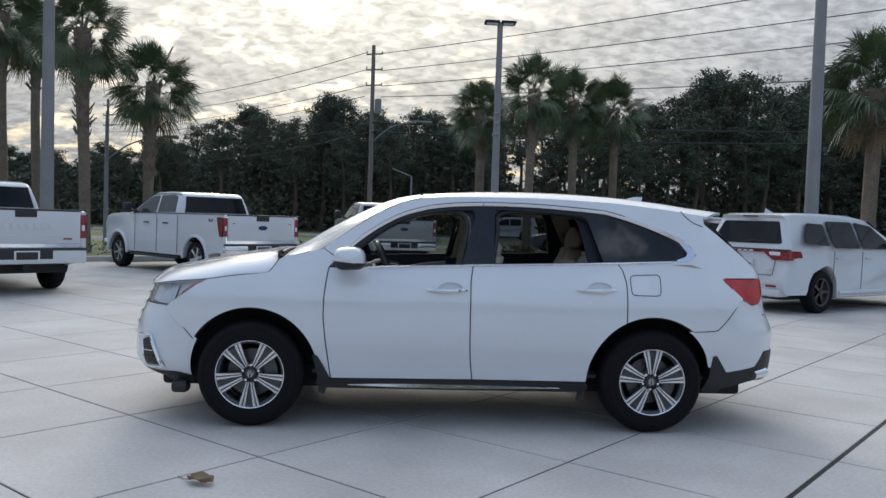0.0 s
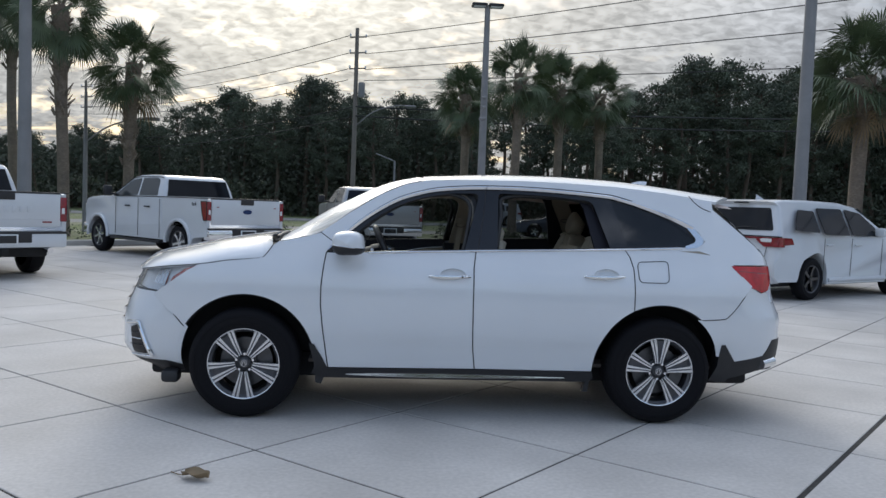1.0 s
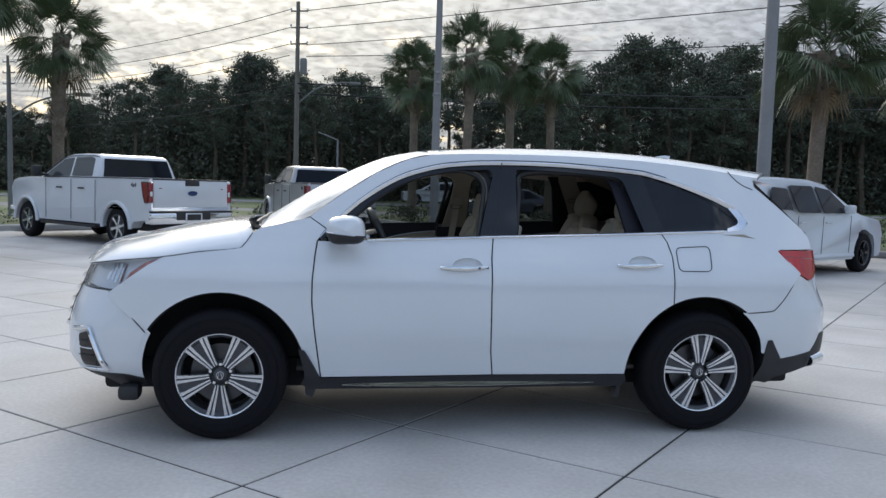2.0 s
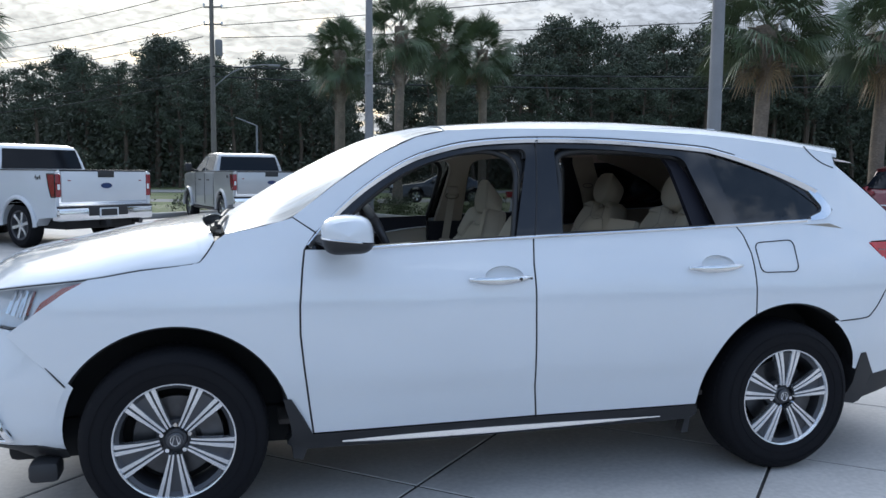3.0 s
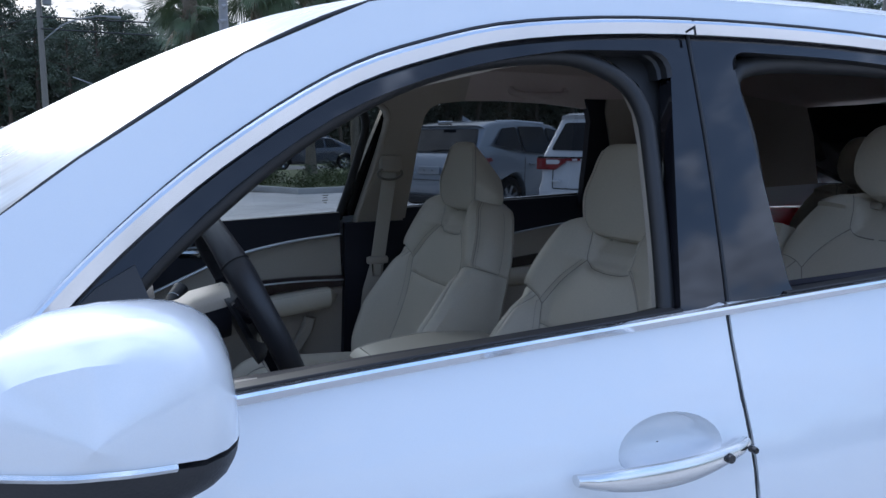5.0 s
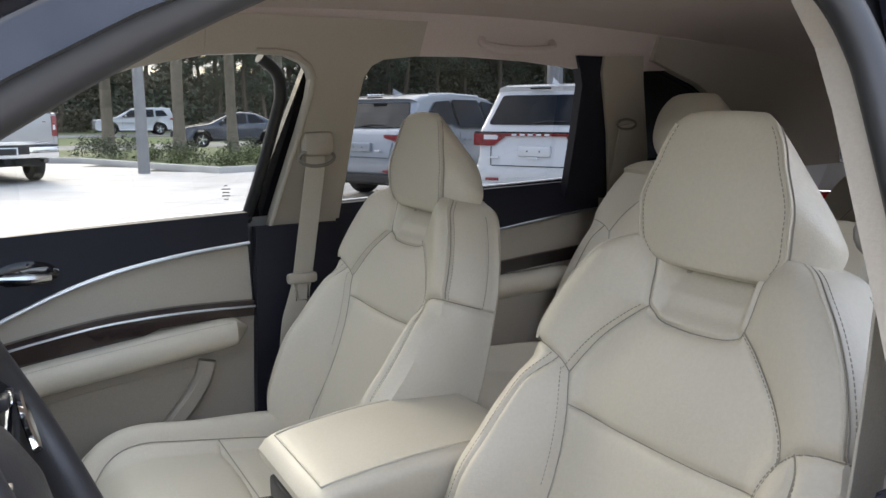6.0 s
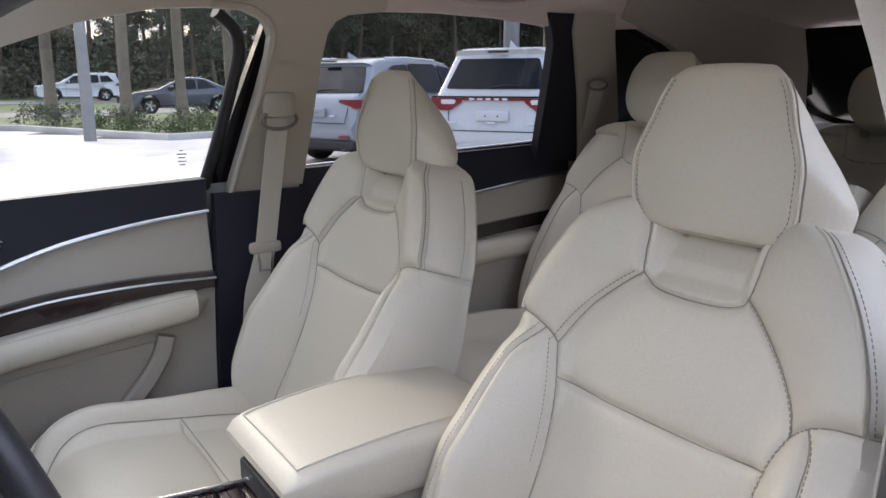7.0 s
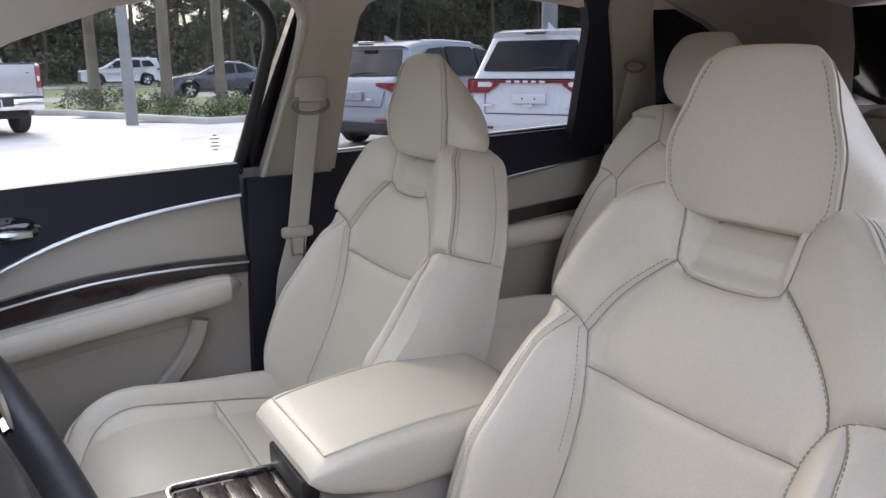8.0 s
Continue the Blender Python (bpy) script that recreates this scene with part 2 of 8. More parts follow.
def spline(pts, n=6, closed=False):
    """A Catmull-Rom line through points of any dimension, n steps between two."""
    P = [np.array(p, float) for p in pts]
    k = len(P)
    out = []
    for i in range(k if closed else k - 1):
        if closed:
            a, b, c, d = P[i - 1], P[i], P[(i + 1) % k], P[(i + 2) % k]
        else:
            a, b, c, d = P[max(i - 1, 0)], P[i], P[i + 1], P[min(i + 2, k - 1)]
        for j in range(n):
            u = j / n
            out.append(0.5 * (2 * b + (c - a) * u + (2 * a - 5 * b + 4 * c - d) * u * u + (3 * b - a - 3 * c + d) * u ** 3))
    if not closed:
        out.append(P[-1])
    return [tuple(float(v) for v in p) for p in out]


def arc(cx, cy, r, a0, a1, n=20):
    return [(cx + r * math.cos(radians(a0 + (a1 - a0) * i / n)), cy + r * math.sin(radians(a0 + (a1 - a0) * i / n))) for i in range(n + 1)]


def rounded(poly, r, n=4):
    """A closed outline with its corners rounded by r (a number or one for each corner)."""
    out = []
    k = len(poly)
    for i in range(k):
        a, b, c = Vector(poly[i - 1]), Vector(poly[i]), Vector(poly[(i + 1) % k])
        rr = r[i] if isinstance(r, (list, tuple)) else r
        u, v = (a - b), (c - b)
        q = min(rr, u.length * 0.45, v.length * 0.45)
        p0, p1 = b + u.normalized() * q, b + v.normalized() * q
        for j in range(n + 1):
            t = j / n
            out.append(tuple(p0 * (1 - t) ** 2 + b * 2 * t * (1 - t) + p1 * t * t))
    return out


def sheet(outline, step, holes=()):
    """Vertices (2D) and faces of a filled outline, cut along a grid so that it can be bent."""
    bm = bmesh.new()
    loops = []
    for line in (outline, *holes):
        vs = [bm.verts.new((p[0], p[1], 0)) for p in line]
        for i in range(len(vs)):
            loops.append(bm.edges.new((vs[i], vs[(i + 1) % len(vs)])))
    bmesh.ops.triangle_fill(bm, use_beauty=True, use_dissolve=False, edges=loops)
    sx, sy = step if isinstance(step, (tuple, list)) else (step, step)
    for ax, s in ((0, sx), (1, sy)):
        lo, hi = min(v.co[ax] for v in bm.verts), max(v.co[ax] for v in bm.verts)
        for i in range(1, int((hi - lo) / s) + 1):
            co, no = [0, 0, 0], [0, 0, 0]
            co[ax], no[ax] = lo + i * s, 1
            if co[ax] < hi - 1e-4:
                bmesh.ops.bisect_plane(bm, geom=bm.verts[:] + bm.edges[:] + bm.faces[:], dist=1e-5, plane_co=co, plane_no=no)
    bmesh.ops.remove_doubles(bm, verts=bm.verts, dist=1e-5)
    bm.verts.index_update()
    for f in bm.faces:
        if f.normal.z < 0:
            f.normal_flip()
    vs = [(v.co.x, v.co.y) for v in bm.verts]
    fs = [[v.index for v in f.verts] for f in bm.faces]
    rim = [[(l.vert.index, l.link_loop_next.vert.index) for l in e.link_loops][0] for e in bm.edges if len(e.link_faces) == 1]
    bm.free()
    return vs, fs, rim


def panel(name, outline, step, fn, back, material, parent, label="", holes=(), flip=False, roll=0.0):
    """A bent plate: fn(a, b) gives its outer face, back is the vector to its inner face; the rim has its own vertices."""
    vs, fs, rim = sheet(outline, step, holes)
    top = [Vector(fn(a, b)) for a, b in vs]
    back = Vector(back)
    bot = [p + back for p in top]
    n = len(top)
    faces = [f[::-1] if flip else f for f in fs]
    faces = faces + [[i + n for i in reversed(f)] for f in faces]
    verts = top + bot
    for a, b in rim:
        k = len(verts)
        verts += [top[a], top[b], bot[b], bot[a]]
        q = [k, k + 3, k + 2, k + 1]
        faces.append(q[::-1] if flip else q)
    return raw(name, verts, faces, material, parent, label)


def grid(name, rows, material, parent, label="", closed=False, flip=False, thick=None):
    """A surface through rows of points. closed: each row is a ring."""
    n, k = len(rows), len(rows[0])
    verts = [p for r in rows for p in r]
    faces = []
    for i in range(n - 1):
        for j in range(k if closed else k - 1):
            a, b = i * k + j, i * k + (j + 1) % k
            f = [a, b, b + k, a + k]
            faces.append(f[::-1] if flip else f)
    if thick is not None:
        m_ = len(verts)
        verts = verts + [Vector(v) + Vector(thick) for v in verts]
        faces = faces + [[i + m_ for i in reversed(f)] for f in faces]
        if not closed:
            ring = [j for j in range(k)] + [i * k + k - 1 for i in range(1, n)] + [(n - 1) * k + j for j in range(k - 2, -1, -1)] + [i * k for i in range(n - 2, 0, -1)]
            for i in range(len(ring)):
                a, b = ring[i], ring[(i + 1) % len(ring)]
                f = [b, a, a + m_, b + m_]
                faces.append(f[::-1] if flip else f)
    return raw(name, verts, faces, material, parent, label)


def capped(rows):
    """Vertices and faces of a closed tube through rings, with both ends filled."""
    n, k = len(rows), len(rows[0])
    verts = [p for r in rows for p in r]
    faces = [[i * k + j, i * k + (j + 1) % k, (i + 1) * k + (j + 1) % k, (i + 1) * k + j] for i in range(n - 1) for j in range(k)]
    faces += [list(range(k))[::-1], [(n - 1) * k + j for j in range(k)]]
    return verts, faces


def tube_data(pts, r, n=8, closed=False):
    """A round bar along points; r is a number or one for each point."""
    P = [Vector(p) for p in pts]
    rings = []
    k = len(P)
    u = None
    for i, p in enumerate(P):
        a, b = (P[i - 1], P[(i + 1) % k]) if closed else (P[max(i - 1, 0)], P[min(i + 1, k - 1)])
        d = (b - a).normalized()
        ref = Vector((0, 0, 1)) if abs(d.z) < 0.9 else Vector((1, 0, 0))
        u = (d.cross(ref) if u is None else u - d * u.dot(d)).normalized()
        v = d.cross(u)
        rr = r[i] if isinstance(r, (list, tuple)) else r
        rings.append([p + (u * math.cos(2 * math.pi * j / n) + v * math.sin(2 * math.pi * j / n)) * rr for j in range(n)])
    if closed:
        verts = [q for ring in rings for q in ring]
        faces = [[i * n + j, i * n + (j + 1) % n, (i + 1) % k * n + (j + 1) % n, (i + 1) % k * n + j] for i in range(k) for j in range(n)]
        return verts, faces
    return capped(rings)


def tube(name, pts, r, material, parent=None, label="", n=8, closed=False):
    v, f = tube_data(pts, r, n, closed)
    return raw(name, v, f, material, parent, label)


def ribbon(name, pts, side, width, thick, material, parent, label=""):
    """A flat bar along points: width along the given side vectors, thick along their normal."""
    rows = []
    k = len(pts)
    for i, p in enumerate(pts):
        p = Vector(p)
        d = (Vector(pts[min(i + 1, k - 1)]) - Vector(pts[max(i - 1, 0)])).normalized()
        s = Vector(side[i] if isinstance(side, list) else side)
        s = (s - d * s.dot(d)).normalized()
        nrm = d.cross(s)
        w = (width[i] if isinstance(width, (list, tuple)) else width) / 2
        t = thick / 2
        c = min(w, t) * 0.5
        rows.append([p + s * a + nrm * b for a, b in ((-w + c, -t), (w - c, -t), (w, -t + c), (w, t - c), (w - c, t), (-w + c, t), (-w, t - c), (-w, -t + c))])
    v, f = capped(rows)
    return raw(name, v, f, material, parent, label)


def box_bm(bm, lo, hi, bevel=0.0, m=None, seg=2):
    """Adds a bevelled box to bm."""
    lo, hi = Vector(lo), Vector(hi)
    mm = Matrix.Translation((lo + hi) / 2) @ Matrix.Diagonal((*(hi - lo), 1))
    made = bmesh.ops.create_cube(bm, size=1, matrix=(m @ mm) if m is not None else mm)["verts"]
    if bevel:
        edges = list({e for v in made for e in v.link_edges})
        bmesh.ops.bevel(bm, geom=edges, offset=bevel, segments=seg, profile=0.5, affect="EDGES")
    return bm


def box(name, lo, hi, material, parent=None, label="", bevel=0.0, m=None, seg=2):
    return part(name, box_bm(bmesh.new(), lo, hi, bevel, m, seg), material, parent, label)


def lathe_data(profile, n=48, axis="y"):
    """Turns (r, h) points round an axis; h runs along it."""
    verts, faces = [], []
    k = len(profile)
    for i in range(n):
        a = 2 * math.pi * i / n
        for r, h in profile:
            verts.append((r * math.cos(a), h, r * math.sin(a)) if axis == "y" else (r * math.cos(a), r * math.sin(a), h))
    for i in range(n):
        for j in range(k - 1):
            faces.append([i * k + j, i * k + j + 1, (i + 1) % n * k + j + 1, (i + 1) % n * k + j])
    return verts, faces


def lathe(name, profile, material, parent=None, label="", n=48, axis="y", at=None):
    v, f = lathe_data(profile, n, axis)
    return raw(name, v, f, material, parent, label, at=at)


# ---- ground, paving and planting ----
tagged(box("ground", (-2500, -2500, -0.6), (2500, 2500, -0.05), GRASS), "flat grassy ground that reaches to the horizon", "ground", kind="structure")
EDGE = [(-60, -31), (-13.5, 11.2), (-8.6, 16.3), (-3.4, 21.3), (0.2, 25.0), (1.6, 24.0), (3.3, 19.6), (4.1, 17.8), (5.2, 18.0), (7.2, 19.0), (10.5, 15.2), (15.0, 11.0), (60, -22)]
lot = sheet(EDGE + [(60, -60), (-60, -60)], 200)
tagged(raw("paving_bed", [(x, y, -0.0042) for x, y in lot[0]], lot[1], JOINT), "dark open joints and bed under the concrete slabs", "paving bed", kind="structure")


A_WAY, N_WAY = Vector((0.755, -0.656, 0)), Vector((0.656, 0.755, 0))
B_WAY = (N_WAY + A_WAY * 0.045)
N_LINES = [-0.79 + 1.232 * i for i in range(-22, 24)]
A_LINES = sorted([-1.25, 0.19, 1.58, 2.79] + [-1.25 - 1.3 * i for i in range(1, 22)] + [2.79 + 1.31 * i for i in range(1, 22)])


def inside_lot(x, y):
    hit = False
    ring = EDGE + [(60, -60), (-60, -60)]
    for (x0, y0), (x1, y1) in zip(ring, ring[1:] + ring[:1]):
        if (y0 > y) != (y1 > y) and x < (x1 - x0) * (y - y0) / (y1 - y0) + x0:
            hit = not hit
    return hit


def on_grid(n, a):
    return N_WAY * n + A_WAY * (a + 0.045 * (n + 0.8))


# ---- road ----
def strip(name, y0, y1, z, material, label, category, x0=-400, x1=400):
    ob = raw(name, [(x0, y0, z), (x1, y0, z), (x1, y1, z), (x0, y1, z), (x0, y0, z - 0.2), (x1, y0, z - 0.2), (x1, y1, z - 0.2), (x0, y1, z - 0.2)],
             [[0, 1, 2, 3], [4, 5, 1, 0], [6, 7, 3, 2], [5, 6, 2, 1], [7, 4, 0, 3]], material, smooth=False)
    return tagged(ob, label, category, kind="structure")


strip("road", 31.5, 38.5, -0.02, ASPHALT, "grey asphalt carriageway beyond the planting", "road")
strip("road", 52.0, 59.5, -0.02, ASPHALT, "far grey asphalt carriageway before the woods", "road")

# planting beds beyond the lot's edge, with a real kerb
bed_line = [Vector((x, y, 0)) for x, y in EDGE[1:-1]]


def build_kerb():
    left = []
    for i, p in enumerate(bed_line):
        d = (bed_line[min(i + 1, len(bed_line) - 1)] - bed_line[max(i - 1, 0)]).normalized()
        left.append(Vector((-d.y, d.x, 0)))
    rows = []
    for p, n in zip(bed_line, left):
        rows.append([p + n * a + Vector((0, 0, z)) for a, z in ((0, -0.1), (0.0, 0.12), (0.02, 0.145), (0.14, 0.15), (0.16, 0.14), (0.16, -0.1))])
    v, f = capped(rows)
    tagged(raw("kerb", v, f, KERB), "pale concrete kerb along the edge of the lot", "kerb", kind="structure")
    far = [(p + n * 0.15) for p, n in zip(bed_line, left)]
    ring = [(p.x, p.y) for p in far] + [(60, 11), (60, 31), (-60, 31), (-60, 11)]
    vs, fs, rim = sheet(ring, 2.0)
    tagged(raw("planting_bed", [(x, y, 0.1 + 0.05 * noise.noise((x * 0.4, y * 0.4, 0))) for x, y in vs], fs, GRASS), "rough green grass and mulch behind the kerb", "planting bed", kind="structure")


build_kerb()


# ---- trees, palms, hedges ----
def leaf_cloud(centres, per, spread, size, flat=0.7):
    """Small leaf quads scattered round centres, as vertices and faces."""
    n = len(centres) * per
    c = np.repeat(np.array(centres, float), per, axis=0)
    off = np.random.normal(0, 1, (n, 3)) * np.array([spread, spread, spread * flat])
    p = c + off
    a, b = np.random.normal(0, 1, (n, 3)), np.random.normal(0, 1, (n, 3))
    a /= np.linalg.norm(a, axis=1)[:, None]
    b -= a * np.sum(a * b, axis=1)[:, None]
    b /= np.linalg.norm(b, axis=1)[:, None]
    s = (size * np.random.uniform(0.55, 1.3, n))[:, None]
    quad = np.stack([p - a * s, p - b * s * 0.45, p + a * s, p + b * s * 0.45], 1).reshape(-1, 3)
    return quad.tolist(), [[4 * i, 4 * i + 1, 4 * i + 2, 4 * i + 3] for i in range(n)]


def pine(height, seed, crown_from=0.5, wide=2.3):
    random.seed(seed), np.random.seed(seed)
    t = thing("pine_tree", "tall dark pine with a bare trunk and ragged crown", "tree", group="far pines")
    bend = [random.uniform(-0.3, 0.3) for _ in range(4)]
    trunk = [(bend[0] * (z / height) + 0.2 * math.sin(z * 0.6 + bend[1] * 9), bend[2] * (z / height) + 0.2 * math.cos(z * 0.5 + bend[3] * 9) - 0.2, z) for z in np.linspace(-0.3, height * 0.96, 9)]
    v, f = tube_data(trunk, [0.24 * (1 - 0.8 * i / 8) + 0.03 for i in range(9)], 7)
    centres = []
    # limbs in uneven tiers, each with pads of needles; round-topped, with gaps between the pads
    for k in range(26):
        u = (k + random.uniform(0, 1)) / 26
        z = height * (crown_from + (0.98 - crown_from) * u)
        a = k * 2.399 + random.uniform(-0.5, 0.5)
        r = wide * (math.sin(math.pi * (0.18 + 0.74 * u)) ** 0.8) * random.uniform(0.35, 1.05)
        base = Vector(trunk[min(int(z / height / 0.96 * 8), 8)])
        root = Vector((base.x, base.y, z - 0.25 * r))
        tip = Vector((base.x + r * math.cos(a), base.y + r * math.sin(a), z + r * random.uniform(0.0, 0.3)))
        bv, bf = tube_data([root, tip], [0.05, 0.02], 4)
        n0 = len(v)
        v = list(v) + bv
        f = f + [[q + n0 for q in g] for g in bf]
        for _ in range(3):
            centres.append(tip + Vector((random.gauss(0, 0.34), random.gauss(0, 0.34), random.gauss(0.06, 0.16))))
        if random.random() < 0.5:
            centres.append(root.lerp(tip, 0.6))
    raw("trunk", v, f, BARK, t)
    lv, lf = leaf_cloud(centres, 58, 0.30, 0.13, 0.55)
    tagged(raw("crown", lv, lf, NEEDLES, t, smooth=False), kind="stuff")
    return t


WOOD_TOP = curve((-90, 8), (-60, 7), (-33, 7.0), (-25, 8.2), (-17, 10.7), (-8.5, 12.8), (-0.7, 11.5), (8, 11.5), (16, 12.3), (22, 13), (26.6, 15), (36, 16.5), (46, 16), (90, 18))


def build_woods():
    kinds = [pine(12, 3), pine(12, 5, 0.42), pine(12, 8, 0.58, 2.0), pine(12, 13, 0.36, 2.6), pine(12, 21, 0.62, 2.2)]
    rng = random.Random(7)
    spots = []
    for row, (y0, step, lift) in enumerate(((68, 2.7, 0.93), (74, 2.5, 1.0), (82, 2.9, 1.1), (92, 3.4, 1.2))):
        x = -95.0
        while x < 125:
            x += step * rng.uniform(0.55, 1.5)
            if 9 < x < 33 and row in (1, 2) and rng.random() < 0.12:
                continue
            if 15 < x < 22 and row == 3:
                continue
            spots.append((x, y0 + rng.uniform(-2.2, 2.2), WOOD_TOP(x * 78.0 / (y0 + 6)) * lift * rng.uniform(0.70, 1.10)))
    for i, (x, y, h) in enumerate(spots):
        k = kinds[i % 5]
        m = pose(x, y, -0.05, rng.uniform(-2, 2), rng.uniform(-2, 2), rng.uniform(0, 360))
        s = h / 12
        if i < 5:
            k.matrix_world = m
            k.scale = (s * 0.95, s * 0.95, s)
        else:
            c = copy_thing(k, m)
            c.scale = (s * rng.uniform(0.85, 1.1), s * rng.uniform(0.85, 1.1), s)
    # undergrowth along the foot of the woods
    np.random.seed(4)
    for n, y0, per, size, k in ((4200, 66, 22, 0.24, 1.0), (5200, 77, 18, 0.36, 1.2), (3400, 92, 14, 0.75, 1.4)):
        x = np.random.uniform(-100, 130, n)
        low = ((x > 9 * y0 / 66) & (x < 33 * y0 / 66))
        hgt = np.where(low, 3.8, np.interp(x, [-100, -45, -30, -12, 9, 34, 60, 130], [4, 4, 4.5, 7.5, 7.5, 6, 8, 9])) * k
        z = np.random.uniform(0, 1, n) ** 1.1 * hgt
        y = y0 + np.random.uniform(0, 9, n) + z * 0.2
        lv, lf = leaf_cloud(np.stack([x, y, z], 1), per, 0.8, size, 0.8)
        tagged(raw("undergrowth", lv, lf, UNDERGROWTH, smooth=False), "dark tangled bushes along the edge of the woods", "bushes", kind="stuff")
    # low unseen woods at the lot's other end, thickened to darken reflections in glass
    x = np.random.uniform(-150, 150, 3000)
    z = np.random.uniform(0, 1, 3000) * (8 + 2.5 * np.sin(x * 0.21) + 1.5 * np.sin(x * 0.57))
    lv, lf = leaf_cloud(np.stack([x, -85 + np.random.uniform(-3, 3, 3000), z], 1), 9, 1.1, 0.9, 0.8)
    tagged(raw("woods", lv, lf, UNDERGROWTH, smooth=False), "distant dark line of trees, out of view, darkening reflections in glass", "woods", kind="stuff")


def palm(height, seed, fronds=38, skirt=8, boots=2.0, r0=0.19, spread=1.0, shag=0.0):
    rng = random.Random(seed)
    t = thing("palm_tree", "cabbage palm with fan fronds and old leaf stubs on its trunk", "palm tree", group="palms along the lot")
    lean = rng.uniform(-0.2, 0.2)
    zs = np.linspace(-0.1, height, 16)
    line = [(lean * (z / height) ** 2, 0.06 * math.sin(z), z) for z in zs]
    rad = [r0 * (1.25 - 0.35 * min(z / 1.0, 1)) if z < 1 else r0 * (0.9 + 0.45 * max(0, (z - (height - boots)) / boots)) for z in zs]
    v, f = tube_data(line, rad, 12)
    raw("trunk", v, f, PALM_BARK, t)
    # old leaf stubs, crossed along the upper trunk
    bv, bf = [], []
    for k in range(int(boots * 34)):
        z = height - boots + boots * rng.random() ** 0.9
        a = k * 2.399
        c = Vector((lean * (z / height) ** 2 + r0 * 1.15 * math.cos(a), 0.06 * math.sin(z) + r0 * 1.15 * math.sin(a), z))
        out = Vector((math.cos(a), math.sin(a), 0))
        d = (out * (rng.uniform(0.25, 0.6) + shag) + Vector((0, 0, rng.uniform(0.5, 1.0) - shag * rng.uniform(0.4, 1.5))) + Vector((-out.y, out.x, 0)) * rng.choice((-0.35, 0.35))).normalized()
        L_ = rng.uniform(0.18, 0.34) * (1 + 0.9 * shag)
        sd = d.cross(out).normalized()
        n0 = len(bv)
        for q, w in ((0, 0.055), (0.6, 0.04), (1, 0.025)):
            p = c + d * L_ * q - out * 0.03
            bv += [p - sd * w, p + out * 0.028 * (1.4 - q), p + sd * w]
        bf += [[n0, n0 + 1, n0 + 4, n0 + 3], [n0 + 1, n0 + 2, n0 + 5, n0 + 4], [n0 + 3, n0 + 4, n0 + 7, n0 + 6], [n0 + 4, n0 + 5, n0 + 8, n0 + 7], [n0 + 6, n0 + 7, n0 + 8]]
    tagged(raw("old_leaf_base", bv, bf, PALM_BARK, t, smooth=False), kind="stuff")

    def fan(vs, fs, base, az, elev, stem, blade, leaflets, droop):
        out = Vector((math.cos(az), math.sin(az), 0))
        d = (out * math.cos(elev) + Vector((0, 0, math.sin(elev)))).normalized()
        sd = Vector((-out.y, out.x, 0))
        tip = base + d * stem + Vector((0, 0, -0.12 * stem * stem))
        k = len(vs)
        w = 0.018
        vs += [base - sd * w, base + sd * w, tip + sd * w * 0.6, tip - sd * w * 0.6]
        fs.append([k, k + 1, k + 2, k + 3])
        nrm = sd.cross(d).normalized()
        roll = rng.uniform(-1.15, 1.15)
        sd, nrm = sd * math.cos(roll) + nrm * math.sin(roll), nrm * math.cos(roll) - sd * math.sin(roll)
        for j in range(leaflets):
            u = -1 + 2 * j / (leaflets - 1)
            ang = u * radians(112)
            ld = (d * math.cos(ang) + sd * math.sin(ang)).normalized()
            L_ = blade * (1 - 0.28 * abs(u)) * rng.uniform(0.85, 1.08)
            b0 = tip + d * (0.16 * (1 - abs(u)))
            mid = b0 + ld * L_ * 0.55 + nrm * 0.05 * (1 - abs(u)) - Vector((0, 0, droop * 0.12 * L_))
            end = b0 + ld * L_ * (1 - 0.12 * droop) - Vector((0, 0, droop * rng.uniform(0.55, 1.25) * L_))
            pw = ld.cross(nrm).normalized() * 0.026
            k = len(vs)
            vs += [b0, mid - pw, mid + pw, end]
            fs += [[k, k + 1, k + 3, k + 2]]

    top = Vector((lean, 0.06 * math.sin(height), height))
    vs, fs = [], []
    for k in range(fronds):
        q = (k + 0.5) / fronds
        elev = radians(86 - (136 - 26 * shag) * q ** 0.85 + rng.uniform(-14, 14))
        fan(vs, fs, top + Vector((0, 0, 0.1 - 0.3 * q)), k * 2.399 + rng.uniform(-0.2, 0.2), elev, rng.uniform(0.7, 1.0) * spread, rng.uniform(0.75, 1.0) * spread, 30, 0.15 + 0.35 * q + 0.12 * shag)
    tagged(raw("crown", vs, fs, FROND, t, smooth=False), kind="stuff")
    vs, fs = [], []
    for k in range(skirt):
        fan(vs, fs, top + Vector((0, 0, -0.35)), k * 2.399 + 1, radians(rng.uniform(-72, -48)), rng.uniform(0.5, 0.8), rng.uniform(0.5, 0.75), 16, 0.6)
    if skirt:
        tagged(raw("dead_fronds", vs, fs, DRY_FROND, t, smooth=False), kind="stuff")
    return t


